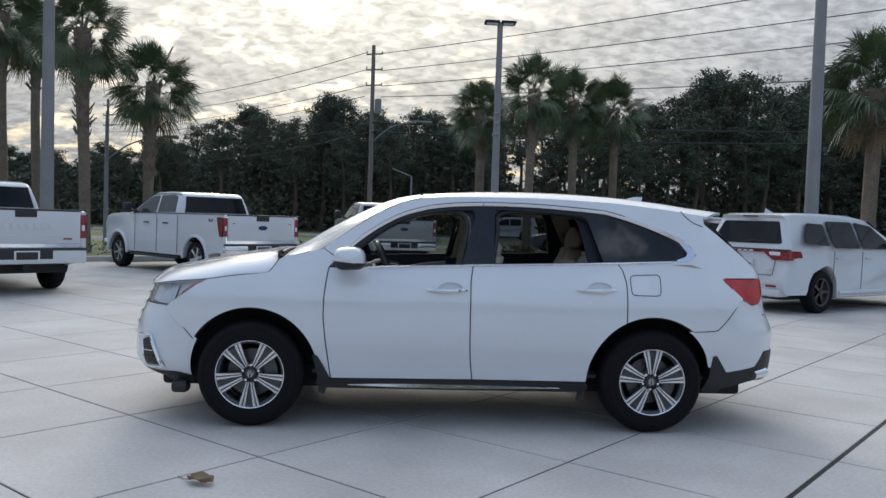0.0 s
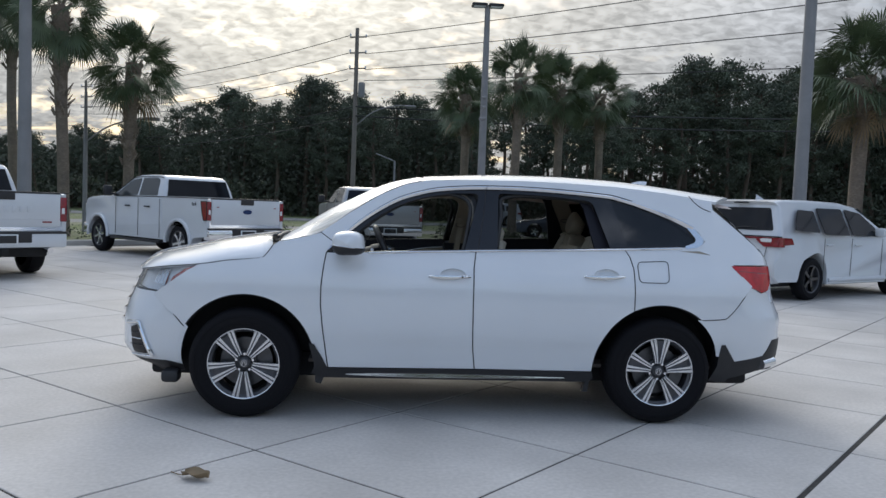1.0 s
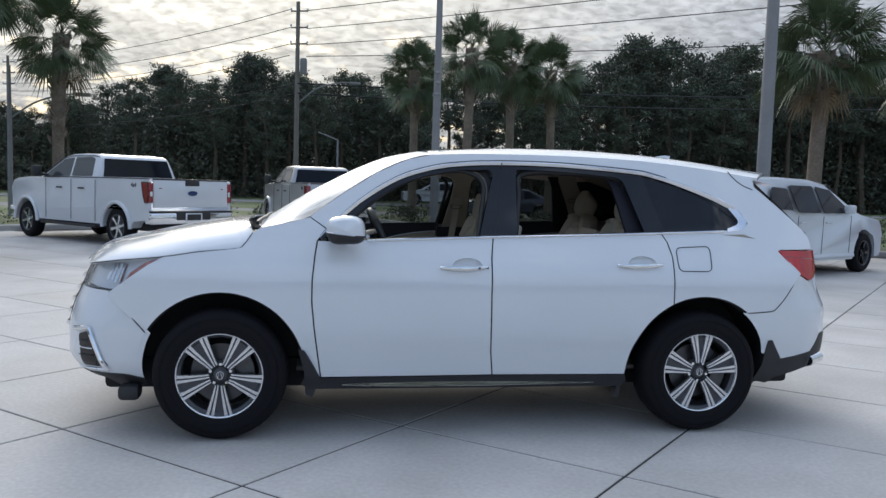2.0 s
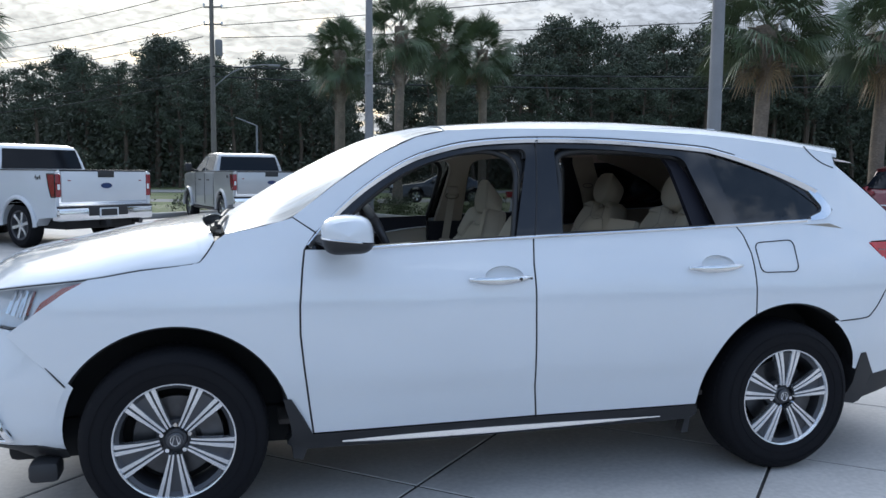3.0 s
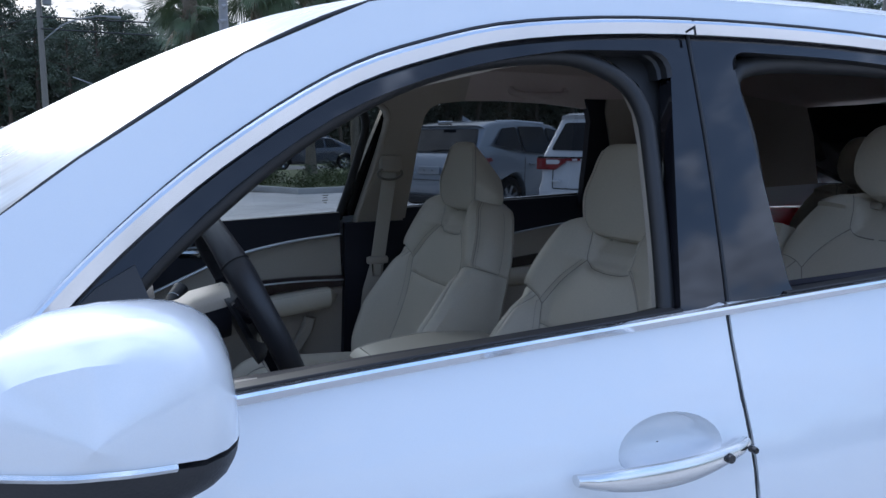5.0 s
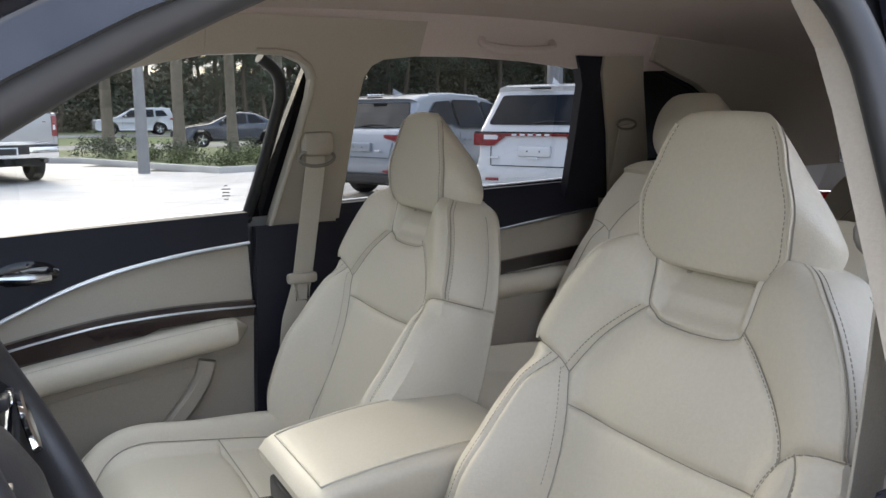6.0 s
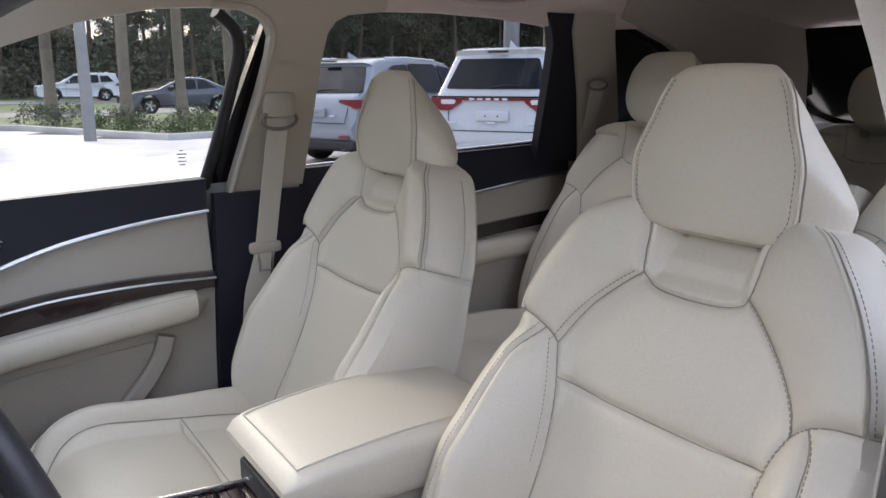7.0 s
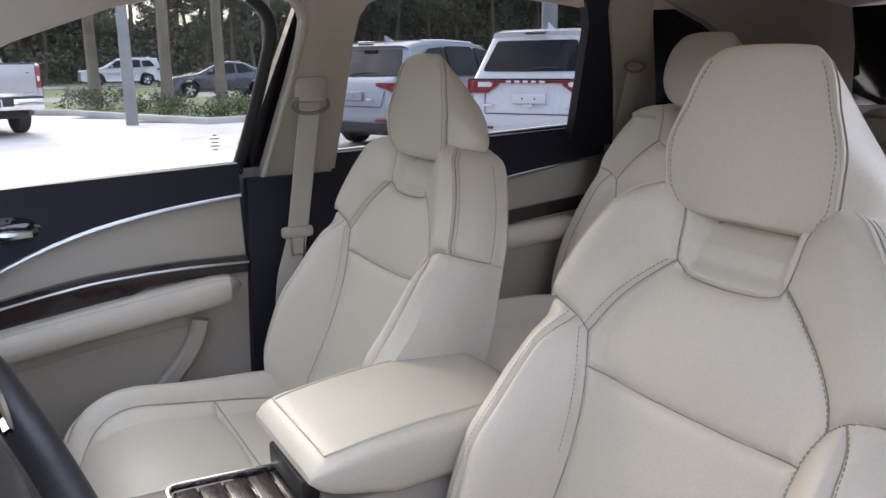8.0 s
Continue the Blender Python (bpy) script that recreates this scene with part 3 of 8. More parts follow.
def hedge(x0, y0, x1, y1, h, w, seed, name="hedge", label="clipped dark green hedge", material=None):
    np.random.seed(seed)
    n = max(int(math.hypot(x1 - x0, y1 - y0) * 14), 14)
    u = np.random.uniform(0, 1, n)
    c = np.stack([x0 + (x1 - x0) * u + np.random.uniform(-w, w, n) / 2, y0 + (y1 - y0) * u + np.random.uniform(-w, w, n) / 2, 0.08 + 0.85 * h * np.random.uniform(0.05, 1, n) ** 0.7], 1)
    lv, lf = leaf_cloud(c, 46, 0.10, 0.042, 0.9)
    return tagged(raw(name, lv, lf, material or HEDGE, smooth=False), label, "hedge", kind="stuff")


build_woods()
PALMS = [(-10.3, 19.0, 7.0, 1), (-9.0, 21.0, 5.7, 2), (-14.9, 26.0, 8.2, 3), (-13.3, 20.0, 7.6, 4), (4.0, 37.3, 6.6, 5), (4.6, 24.5, 6.6, 6), (6.8, 26.6, 6.5, 7), (8.8, 27.5, 6.4, 8), (11.6, 13.2, 4.7, 9), (14.9, 12.9, 4.7, 10), (3.1, 29.0, 6.3, 11)]
for x_, y_, h_, sd_ in PALMS:
    shaggy = x_ > 10
    palm(h_ + (0.35 if shaggy else 0.0), sd_, 60 if shaggy else 46, 7 if shaggy else 2, 1.25 if shaggy else (3.4 if sd_ in (1, 2) else 2.2), 0.2 if shaggy else 0.19, 1.02 if shaggy else 0.92, 0.9 if shaggy else 0.0).location = (x_, y_, 0.06)
for k_, (a_, b_, c_, d_, h_, w_) in enumerate(((-0.5, 26.2, 1.2, 26.2, 0.7, 0.9), (1.8, 25.6, 3.3, 22.6, 0.65, 1.0), (3.6, 22.0, 5.0, 21.0, 0.6, 1.2), (5.4, 20.6, 7.6, 22.0, 0.6, 1.2), (-7.8, 18.4, -4.0, 22.0, 0.7, 1.0), (-13.0, 13.2, -9.4, 16.8, 0.7, 1.0), (8.5, 19.2, 11.5, 16.0, 0.7, 1.0), (12.0, 15.4, 18.0, 10.5, 0.9, 1.4), (-3.0, 23.2, -0.6, 25.6, 0.6, 1.0))):
    hedge(a_, b_, c_, d_, h_, w_, 40 + k_)
for k_, (a_, b_) in enumerate(((4.3, 19.0), (4.9, 19.4), (5.6, 19.3), (3.7, 20.6), (6.4, 19.9), (3.0, 22.0))):
    hedge(a_, b_, a_ + 0.5, b_ + 0.2, 0.35, 0.5, 70 + k_, "shrub", "low yellow-green shrub in mulch", GRASS)
for k_, (a_, b_, h_) in enumerate(((-13.6, 37, 2.9), (-10.5, 38, 2.6), (-16.5, 38, 2.5), (-20, 39, 2.2), (-8.3, 38.6, 2.9))):
    hedge(a_ - 0.8, b_, a_ + 0.8, b_, h_, 1.6, 90 + k_, "round_bush", "round clipped bush by the road")


# ---- poles, lamps and cables ----
def light_pole(x, y, h, r, label, heads=0, kind_label="light pole"):
    t = thing("light_pole", label, "light pole", Matrix.Translation((x, y, 0)), group="concrete poles")
    tube("shaft", [(0, 0, -0.1), (0, 0, h * 0.5), (0, 0, h)], [r, r * 0.82, r * 0.62], POLE, t, n=16)
    if heads:
        for sg in (-1, 1):
            hd = box("lamp_head", (0.02 if sg > 0 else -0.50, -0.2, h - 0.03), (0.50 if sg > 0 else -0.02, 0.2, h + 0.06), BLACK_PLASTIC, t, bevel=0.03)
            box("lamp_lens", (min(sg * 0.08, sg * 0.44), -0.15, h - 0.045), (max(sg * 0.08, sg * 0.44), 0.15, h - 0.028), LAMP_SILVER, hd, bevel=0.005)
        tube("arm", [(-0.15, 0, h), (0.15, 0, h)], 0.04, POLE, t)
    return t


light_pole(2.6, 18.8, 7.75, 0.14, "grey concrete pole with a twin flat lamp head", 1)
light_pole(9.2, 11.6, 11.0, 0.165, "tall grey concrete light pole beside the parked cars")
light_pole(-10.4, 16.6, 11.5, 0.19, "tall grey concrete light pole at the lot's edge")
cam_pole = thing("security_camera", "small grey security cameras strapped to a pole", "camera", Matrix.Translation((2.6, 18.62, 4.6)))
for z, a in ((0.3, 40), (0.0, -50), (-0.35, 10)):
    tube("camera_body", [(0.02, 0.03, z), (-0.16 * math.cos(radians(a)), -0.16, z - 0.06)], [0.04, 0.05], POLE, cam_pole, n=10)


def utility_pole(x, y, h, r=0.17, lamp=True):
    t = thing("utility_pole", "weathered wooden utility pole with insulators and cables", "utility pole", Matrix.Translation((x, y, 0)), group="utility poles")
    tube("shaft", [(0, 0, -0.1), (0, 0, h)], [r, r * 0.7], WOODPOLE, t, n=12)
    for z in (h - 0.6, h - 1.6, h - 2.6):
        tube("crossarm", [(-0.45, 0, z), (0.6, 0, z + 0.08)], 0.05, WOODPOLE, t)
        for q in (-0.42, 0.58):
            lathe("insulator", [(0, 0.0), (0.06, 0.02), (0.05, 0.08), (0.07, 0.1), (0.04, 0.18), (0, 0.19)], LAMP_SILVER, t, n=10, axis="z", at=Matrix.Translation((q, 0, z + 0.05)))
    if lamp:
        lathe("transformer", [(0, 0), (0.2, 0.0), (0.22, 0.05), (0.22, 0.85), (0.17, 0.95), (0, 0.97)], POLE, t, n=16, axis="z", at=Matrix.Translation((0.38, -0.1, h - 4.4)))
        tube("lamp_arm", spline([(0.1, 0, h - 6.2), (1.2, -0.3, h - 5.3), (2.6, -0.6, h - 4.9), (3.4, -0.8, h - 4.9)], 4), 0.04, POLE, t)
        box("street_lamp", (3.2, -1.0, h - 5.0), (3.9, -0.72, h - 4.86), POLE, t, bevel=0.05)
    return t


utility_pole(-2.4, 45.5, 12.6)
utility_pole(-29.5, 74.0, 12.3, lamp=False)
utility_pole(58.0, 43.0, 13.0, lamp=False)
utility_pole(40.8, 4.0, 13.0, lamp=False)


def cable(p, q, sag, r=0.024):
    pts = [Vector(p).lerp(Vector(q), u) - Vector((0, 0, sag * 4 * u * (1 - u))) for u in np.linspace(0, 1, 25)]
    tagged(tube("cable", pts, r, WIRE, n=5), "thin dark overhead cable", "cable", group="overhead cables")


for z_, p_ in ((12.1, (39.5, 4.0, 12.4)), (11.0, (41.0, 4.0, 11.2)), (10.0, (42.5, 4.0, 10.1)), (9.3, (52.0, 14.0, 9.8))):
    cable((-1.85, 45.5, z_), p_, 0.5)
    cable((-2.4 - 0.5, 45.5, z_), (-29.5, 74, z_ - 0.2), 0.7)
for z_, s_ in ((7.6, 0.6), (7.0, 0.8)):
    cable((-2.4, 45.4, z_), (-29.5, 74, z_ - 1.0), s_, 0.03)
    cable((-2.4, 45.4, z_), (58, 43, z_ + 2.0), s_, 0.045)
thin = thing("sign_post", "thin grey street lamp post across the road", "street lamp", Matrix.Translation((0.5, 60.5, 0)))
tube("post", [(0, 0, 0), (0, 0, 5.0)], 0.08, POLE, thin)
tube("arm", [(0, 0, 5.0), (-1.6, 0, 5.6)], 0.05, POLE, thin)
mast = thing("street_lamp", "slim grey metal street lamp with a curved arm", "street lamp", Matrix.Translation((-10.72, 22.0, 0)))
tube("shaft", [(0, 0, 0), (0, 0, 3.0), (0, 0, 4.89)], [0.085, 0.07, 0.05], POLE, mast, n=12)
tube("arm", spline([(0, 0, 3.19), (0.7, 0.1, 3.74), (1.5, 0.2, 4.04), (2.0, 0.25, 4.09)], 4), 0.03, POLE, mast, n=8)
box("lamp_head", (1.9, 0.15, 4.03), (2.4, 0.36, 4.15), POLE, mast, bevel=0.03)
sgn = thing("pylon_sign", "dark blue roadside pylon sign", "sign", Matrix.Translation((-29.5, 44, 0)))
box("sign_board", (-2.0, -0.2, 3.2), (0.3, 0.2, 7.0), mat("navy_sign", (0.03, 0.04, 0.12), 0.4), sgn, bevel=0.05)
box("sign_band", (-1.9, -0.23, 5.4), (0.2, -0.2, 6.3), LAMP_SILVER, sgn)
box("sign_leg", (-1.6, -0.15, 0), (-1.2, 0.15, 3.2), POLE, sgn, bevel=0.02)


# ---- parked and passing vehicles; each faces along its own x, its rear at the origin ----
DARK_GLASS = mat("dark_car_glass", (0.006, 0.008, 0.012), 0.04, spec=0.2)
SILVER_PAINT = mat("silver_paint", (0.33, 0.36, 0.40), 0.3, metal=0.4, stain=0.03, coat=1.0)
NAVY_PAINT = mat("dark_blue_paint", (0.02, 0.028, 0.05), 0.25, coat=1.0, stain=0.05)
RED_PAINT = mat("dark_red_paint", (0.16, 0.018, 0.025), 0.3, coat=1.0, stain=0.05)
SIDE_GLASS = mat("side_car_glass", (0.045, 0.055, 0.06), 0.05, spec=0.6)
PALE_LENS = mat("pale_lens", (0.7, 0.72, 0.74), 0.15, coat=1.0)
BADGE = mat("badge_blue", (0.02, 0.04, 0.12), 0.2, coat=0.5)


def heading(x, y, angle, z=0.0):
    """A place on the lot; angle in degrees from +y towards +x."""
    return pose(x, y, z, 0, 0, 90 - angle)


def car_wheel(parent, x, y, r, s, rim_mat, spokes=6, w=0.25):
    wh = part("wheel", bmesh.new(), RUBBER, parent)
    wh.matrix_local = Matrix.Translation((x, y, r)) @ (Matrix.Identity(4) if s < 0 else Matrix.Rotation(math.pi, 4, "Z"))
    R = r
    h = w / 2
    lathe("tyre", [(R * 0.64, -h + 0.02), (R * 0.70, -h), (R * 0.88, -h), (R * 0.97, -h + 0.03), (R, -h + 0.06), (R, h - 0.06), (R * 0.97, h - 0.03), (R * 0.64, h)], RUBBER, wh, n=36)
    lathe("rim", [(0.0, -0.03), (R * 0.56, -0.03), (R * 0.60, -h + 0.02), (R * 0.655, -h + 0.012), (R * 0.66, -h + 0.03)], ALLOY_DARK, wh, n=36)
    for k in range(spokes):
        m = Matrix.Rotation(2 * math.pi * k / spokes + 0.3, 4, "Y")
        rows = [[m @ Vector((a, b, q)) for a, b in ((-hw, -0.02), (-hw, dd), (hw, dd), (hw, -0.02))] for q, hw, dd in ((R * 0.08, 0.03, -h + 0.03), (R * 0.35, 0.024, -h + 0.035), (R * 0.63, 0.034, -h + 0.02))]
        v, f = capped(rows)
        raw("spoke", v, f, rim_mat, wh)
    lathe("hub", [(0, -h + 0.02), (R * 0.12, -h + 0.022), (R * 0.15, -h + 0.05)], rim_mat, wh, n=18)
    return wh


def hull(name, outline, w, material, parent, belt_z, tumble, inset=0.05, label="", nose=0.0):
    """A car's body from its side outline: full width in the middle, drawn in at both flanks, upper part leaning inward."""
    cx, cz = sum(p[0] for p in outline) / len(outline), sum(p[1] for p in outline) / len(outline)
    x0, x1 = min(p[0] for p in outline), max(p[0] for p in outline)
    rows = []
    for q, ins in ((-1, 1.0), (-0.992, 0.62), (-0.965, 0.30), (-0.91, 0.10), (-0.8, 0.02), (-0.5, 0.0), (0, 0.0), (0.5, 0.0), (0.8, 0.02), (0.91, 0.10), (0.965, 0.30), (0.992, 0.62), (1, 1.0)):
        row = []
        for x, z in outline:
            dx, dz = cx - x, cz - z
            d = math.hypot(dx, dz)
            k = ins * inset / d if z > 0.75 else ins * 0.01 / d
            half = w - (max(z - belt_z, 0) * tumble) - 0.05 * max(0, 0.65 - z)
            end = max(abs(x - (x0 + x1) / 2) / ((x1 - x0) / 2) - 0.8, 0) / 0.2
            half -= nose * end * end
            row.append((x + dx * k, q * half, z + dz * k))
        rows.append(row)
    v, f = capped(rows)
    return raw(name, v, f, material, parent, label)


def flank(name, outline, w, belt_z, tumble, material, parent, sides=(1, -1), off=0.006, nose=None, sub=0.12):
    made = []
    for s in sides:
        def fn(x, z, s=s):
            half = w - max(z - belt_z, 0) * tumble + off
            if nose:
                half -= nose(x)
            return (x, s * half, z)
        made.append(panel(name, outline, sub, fn, (0, -s * 0.012, 0), material, parent, flip=s > 0))
    return made


def words(name, text, size, m, material, parent):
    """Lettering as a thin mesh of its own."""
    cu = bpy.data.curves.new(name, "FONT")
    cu.body, cu.size, cu.extrude = text, size, 0.003
    me = bpy.data.meshes.new_from_object(bpy.data.objects.new(name, cu))
    me.transform(m)
    return link(name, me, material, parent, smooth=False)


def pickup(label, m, paint, brand=0, rim=ALLOY):
    t = thing("pickup_truck", label, "pickup truck", m, group="parked vehicles")
    W_, R = 1.0, 0.415
    xr, xf, ar = 1.22, 4.92, 0.49
    arch = lambda cx: [(cx + ar * math.cos(radians(a)), 0.42 + ar * math.sin(radians(a))) for a in range(0, 181, 15)]
    body = [(0.10, 0.62), (0.10, 0.80), (1.90, 0.82), (1.905, 1.39), (3.0, 1.405), (4.30, 1.405), (4.9, 1.40), (5.40, 1.36), (5.62, 1.31), (5.72, 1.22), (5.76, 1.05), (5.76, 0.62), (5.50, 0.48)] + arch(xf) + [(4.35, 0.45), (1.80, 0.45)] + arch(xr) + [(0.6, 0.55)]
    hull("body", body, W_ - 0.01, paint, t, 1.30, 0.25, 0.03, nose=0.07)
    cab = [(1.93, 1.37), (1.97, 1.60), (2.05, 1.83), (2.12, 1.895), (2.3, 1.93), (2.8, 1.945), (3.2, 1.93), (3.46, 1.88), (4.34, 1.41), (4.30, 1.37)]
    hull("cab", cab, W_ - 0.045, paint, t, 1.40, 0.30, 0.045)
    tum = 0.30
    for s in (1, -1):
        side_ = [(0.09, 0.60), (0.09, 1.40), (0.14, 1.42), (1.88, 1.42), (1.88, 0.60), (1.80, 0.52)] + arch(xr) + [(0.6, 0.56)]
        panel("bed_side", side_, 0.15, lambda x, z, s=s: (x, s * (W_ + 0.005 - 0.02 * abs(z - 1.05)), z), (0, -s * 0.07, 0), paint, t, flip=s > 0)
        box("bed_rail", (0.10, s * W_ - 0.06, 1.418), (1.88, s * W_ + 0.01, 1.437), BLACK_PLASTIC, t, bevel=0.006)
        for cx in (xr, xf):
            tube("arch_trim", [(cx + (ar + 0.02) * math.cos(radians(a)), s * (W_ + 0.006), 0.42 + (ar + 0.02) * math.sin(radians(a))) for a in range(-2, 183, 8)], 0.042, paint, t, n=8)
        lamp = rounded([(0.085, 0.95), (0.085, 1.36), (0.31, 1.36), (0.26, 1.12), (0.20, 0.95)], 0.02)
        tube("lamp_bezel", [(x, s * (W_ + 0.010), z) for x, z in lamp], 0.012, BLACK_GLOSS, t, n=6, closed=True)
        tl = panel("tail_lamp", lamp, 0.2, lambda x, z, s=s: (x, s * (W_ + 0.012), z), (0, -s * 0.05, 0), RED_LENS, t, flip=s > 0)
        box("lamp_rear", (0.07, min(s * 0.90, s * 1.008), 0.95), (0.11, max(s * 0.90, s * 1.008), 1.36), RED_LENS, tl, bevel=0.015)
        box("reversing_lens", (0.064, min(s * 0.92, s * 0.97), 1.08), (0.075, max(s * 0.92, s * 0.97), 1.18), PALE_LENS, tl, bevel=0.01)
        box("mirror_shell", (4.02, min(s * 1.08, s * 1.28), 1.42), (4.16, max(s * 1.08, s * 1.28), 1.66), BLACK_PLASTIC, t, bevel=0.04)
        tube("mirror_arm", [(4.1, s * 0.95, 1.45), (4.09, s * 1.12, 1.47)], 0.03, BLACK_PLASTIC, t)
        box("step", (2.0, min(s * 0.86, s * 1.0), 0.36), (4.3, max(s * 0.86, s * 1.0), 0.42), BLACK_PLASTIC, t, bevel=0.02)
        box("head_lamp", (5.52, min(s * 0.62, s * 0.93), 0.95), (5.77, max(s * 0.62, s * 0.93), 1.18), PALE_LENS, t, bevel=0.03)
        for hx in (2.55, 3.45):
            box("door_handle", (hx - 0.11, min(s * 0.995, s * 1.025), 1.17), (hx + 0.11, max(s * 0.995, s * 1.025), 1.205), BLACK_PLASTIC if brand == 0 else paint, t, bevel=0.01)
        for gx in (2.02, 2.98, 4.05):
            tube("door_gap", [(gx, s * (W_ - 0.006), 0.5), (gx - 0.01, s * (W_ - 0.006), 1.38)], 0.006, SEAL, t, n=5)
    flank("side_window", rounded([(2.20, 1.45), (3.02, 1.445), (3.02, 1.85), (2.40, 1.86), (2.26, 1.82)], 0.04), W_ - 0.045, 1.40, tum, SIDE_GLASS, t, off=0.006)
    flank("side_window", rounded([(3.10, 1.445), (3.75, 1.425), (4.16, 1.425), (3.48, 1.81), (3.10, 1.85)], 0.04), W_ - 0.045, 1.40, tum, SIDE_GLASS, t, off=0.006)
    for s in (1, -1):
        yw = lambda z: s * (W_ - 0.045 - (z - 1.40) * tum)
        tube("window_seal", [(x, yw(z) + s * 0.004, z) for x, z in ((1.96, 1.425), (3.0, 1.42), (4.2, 1.41))], 0.012, SEAL, t, n=6)
        tube("roof_gap", [(x, yw(z) + s * 0.004, z) for x, z in ((4.2, 1.46), (3.5, 1.845), (3.2, 1.885), (2.3, 1.885), (2.12, 1.86))], 0.009, SEAL, t, n=6)
    rear_w = [[(1.935 + 0.100 * u - 0.010, y * (1 - 0.10 * u), 1.45 + 0.38 * u) for y in np.linspace(-0.84, 0.84, 9)] for u in np.linspace(0, 1, 4)]
    grid("rear_window", rear_w, DARK_GLASS, t, thick=(0.02, 0, 0))
    grid("windscreen", [[(4.26 - 0.74 * u + 0.012, y * (1 - 0.10 * u), 1.455 + 0.415 * u) for y in np.linspace(-0.86, 0.86, 9)] for u in np.linspace(0, 1, 4)], DARK_GLASS, t, flip=True, thick=(-0.02, 0, -0.01))
    for y in (-0.55, -0.2, 0.2, 0.55):
        box("roof_marker", (2.32, y - 0.05, 1.915), (2.44, y + 0.05, 1.95), BLACK_PLASTIC, t, bevel=0.012)
    tg = box("tailgate", (0.055, -0.895, 0.86), (0.11, 0.895, 1.42), paint, t, bevel=0.018)
    box("tailgate_cap", (0.05, -0.895, 1.405), (0.12, 0.895, 1.44), BLACK_PLASTIC, tg, bevel=0.01)
    box("tailgate_handle", (0.046, -0.17, 1.30), (0.06, 0.17, 1.415), BLACK_PLASTIC, tg, bevel=0.012)
    if brand == 0:
        lathe("badge", [(0, 0.0), (0.11, 0.0), (0.12, 0.008)], BADGE, tg, n=28, axis="z", at=Matrix.Translation((0.05, 0, 1.15)) @ Matrix.Rotation(radians(-90), 4, "Y") @ Matrix.Diagonal((0.42, 1, 1, 1)))
        for s in (1, -1):
            words("lettering", "4x4", 0.125, Matrix.Translation((0.42 if s < 0 else 0.68, s * 1.004, 1.255)) @ Matrix.Rotation(radians(0 if s < 0 else 180), 4, "Z") @ Matrix.Rotation(radians(90), 4, "X"), BLACK_PLASTIC, t)
        for s in (1, -1):
            box("lettering", (0.050, min(s * 0.78, s * 0.72), 1.235), (0.057, max(s * 0.78, s * 0.72), 1.252), RED_LENS, tg)
    else:
        for k in range(9):
            box("lettering", (0.049, 0.52 - 0.12 * k, 1.10), (0.058, 0.60 - 0.12 * k, 1.20), paint, tg, bevel=0.004)
        box("lettering", (0.049, -0.75, 0.93), (0.056, -0.60, 0.955), RED_LENS, tg)
        box("tailgate_crease", (0.05, -0.80, 0.985), (0.06, 0.80, 1.0), paint, tg, bevel=0.003)
    bp = box("rear_bumper", (0.0, -0.99, 0.52), (0.24, 0.99, 0.76), CHROME if brand == 0 else paint, t, bevel=0.04)
    box("bumper_step", (-0.008, -0.42, 0.60), (0.10, 0.42, 0.79), BLACK_PLASTIC, bp, bevel=0.02)
    box("bumper_cap", (-0.004, -0.98, 0.75), (0.20, 0.98, 0.79), BLACK_PLASTIC, bp, bevel=0.01)
    box("plate_holder", (-0.016, -0.20, 0.575), (-0.004, 0.20, 0.745), PALE_LENS, bp, bevel=0.004)
    box("plate", (-0.020, -0.17, 0.60), (-0.014, 0.17, 0.725), BLACK_PLASTIC, bp, bevel=0.003)
    for s in ((1, -1) if brand else (-1,)):
        tube("exhaust", [(0.3, s * 0.7, 0.48), (0.02, s * 0.72, 0.47)], 0.05, CHROME if brand else STEEL, t, n=12)
    box("tow_hitch", (0.0, -0.06, 0.40), (0.3, 0.06, 0.52), DARK, t, bevel=0.01)
    box("underbody", (0.2, -0.75, 0.36), (5.6, 0.75, 0.60), DARK, t, bevel=0.03)
    box("grille", (5.70, -0.60, 0.72), (5.80, 0.60, 1.20), BLACK_PLASTIC, t, bevel=0.03)
    box("front_bumper", (5.55, -0.96, 0.45), (5.86, 0.96, 0.70), CHROME if brand == 0 else paint, t, bevel=0.05)
    for cx in (xr, xf):
        for s in (1, -1):
            car_wheel(t, cx, s * 0.86, R, s, rim, 6, 0.27)
    return t


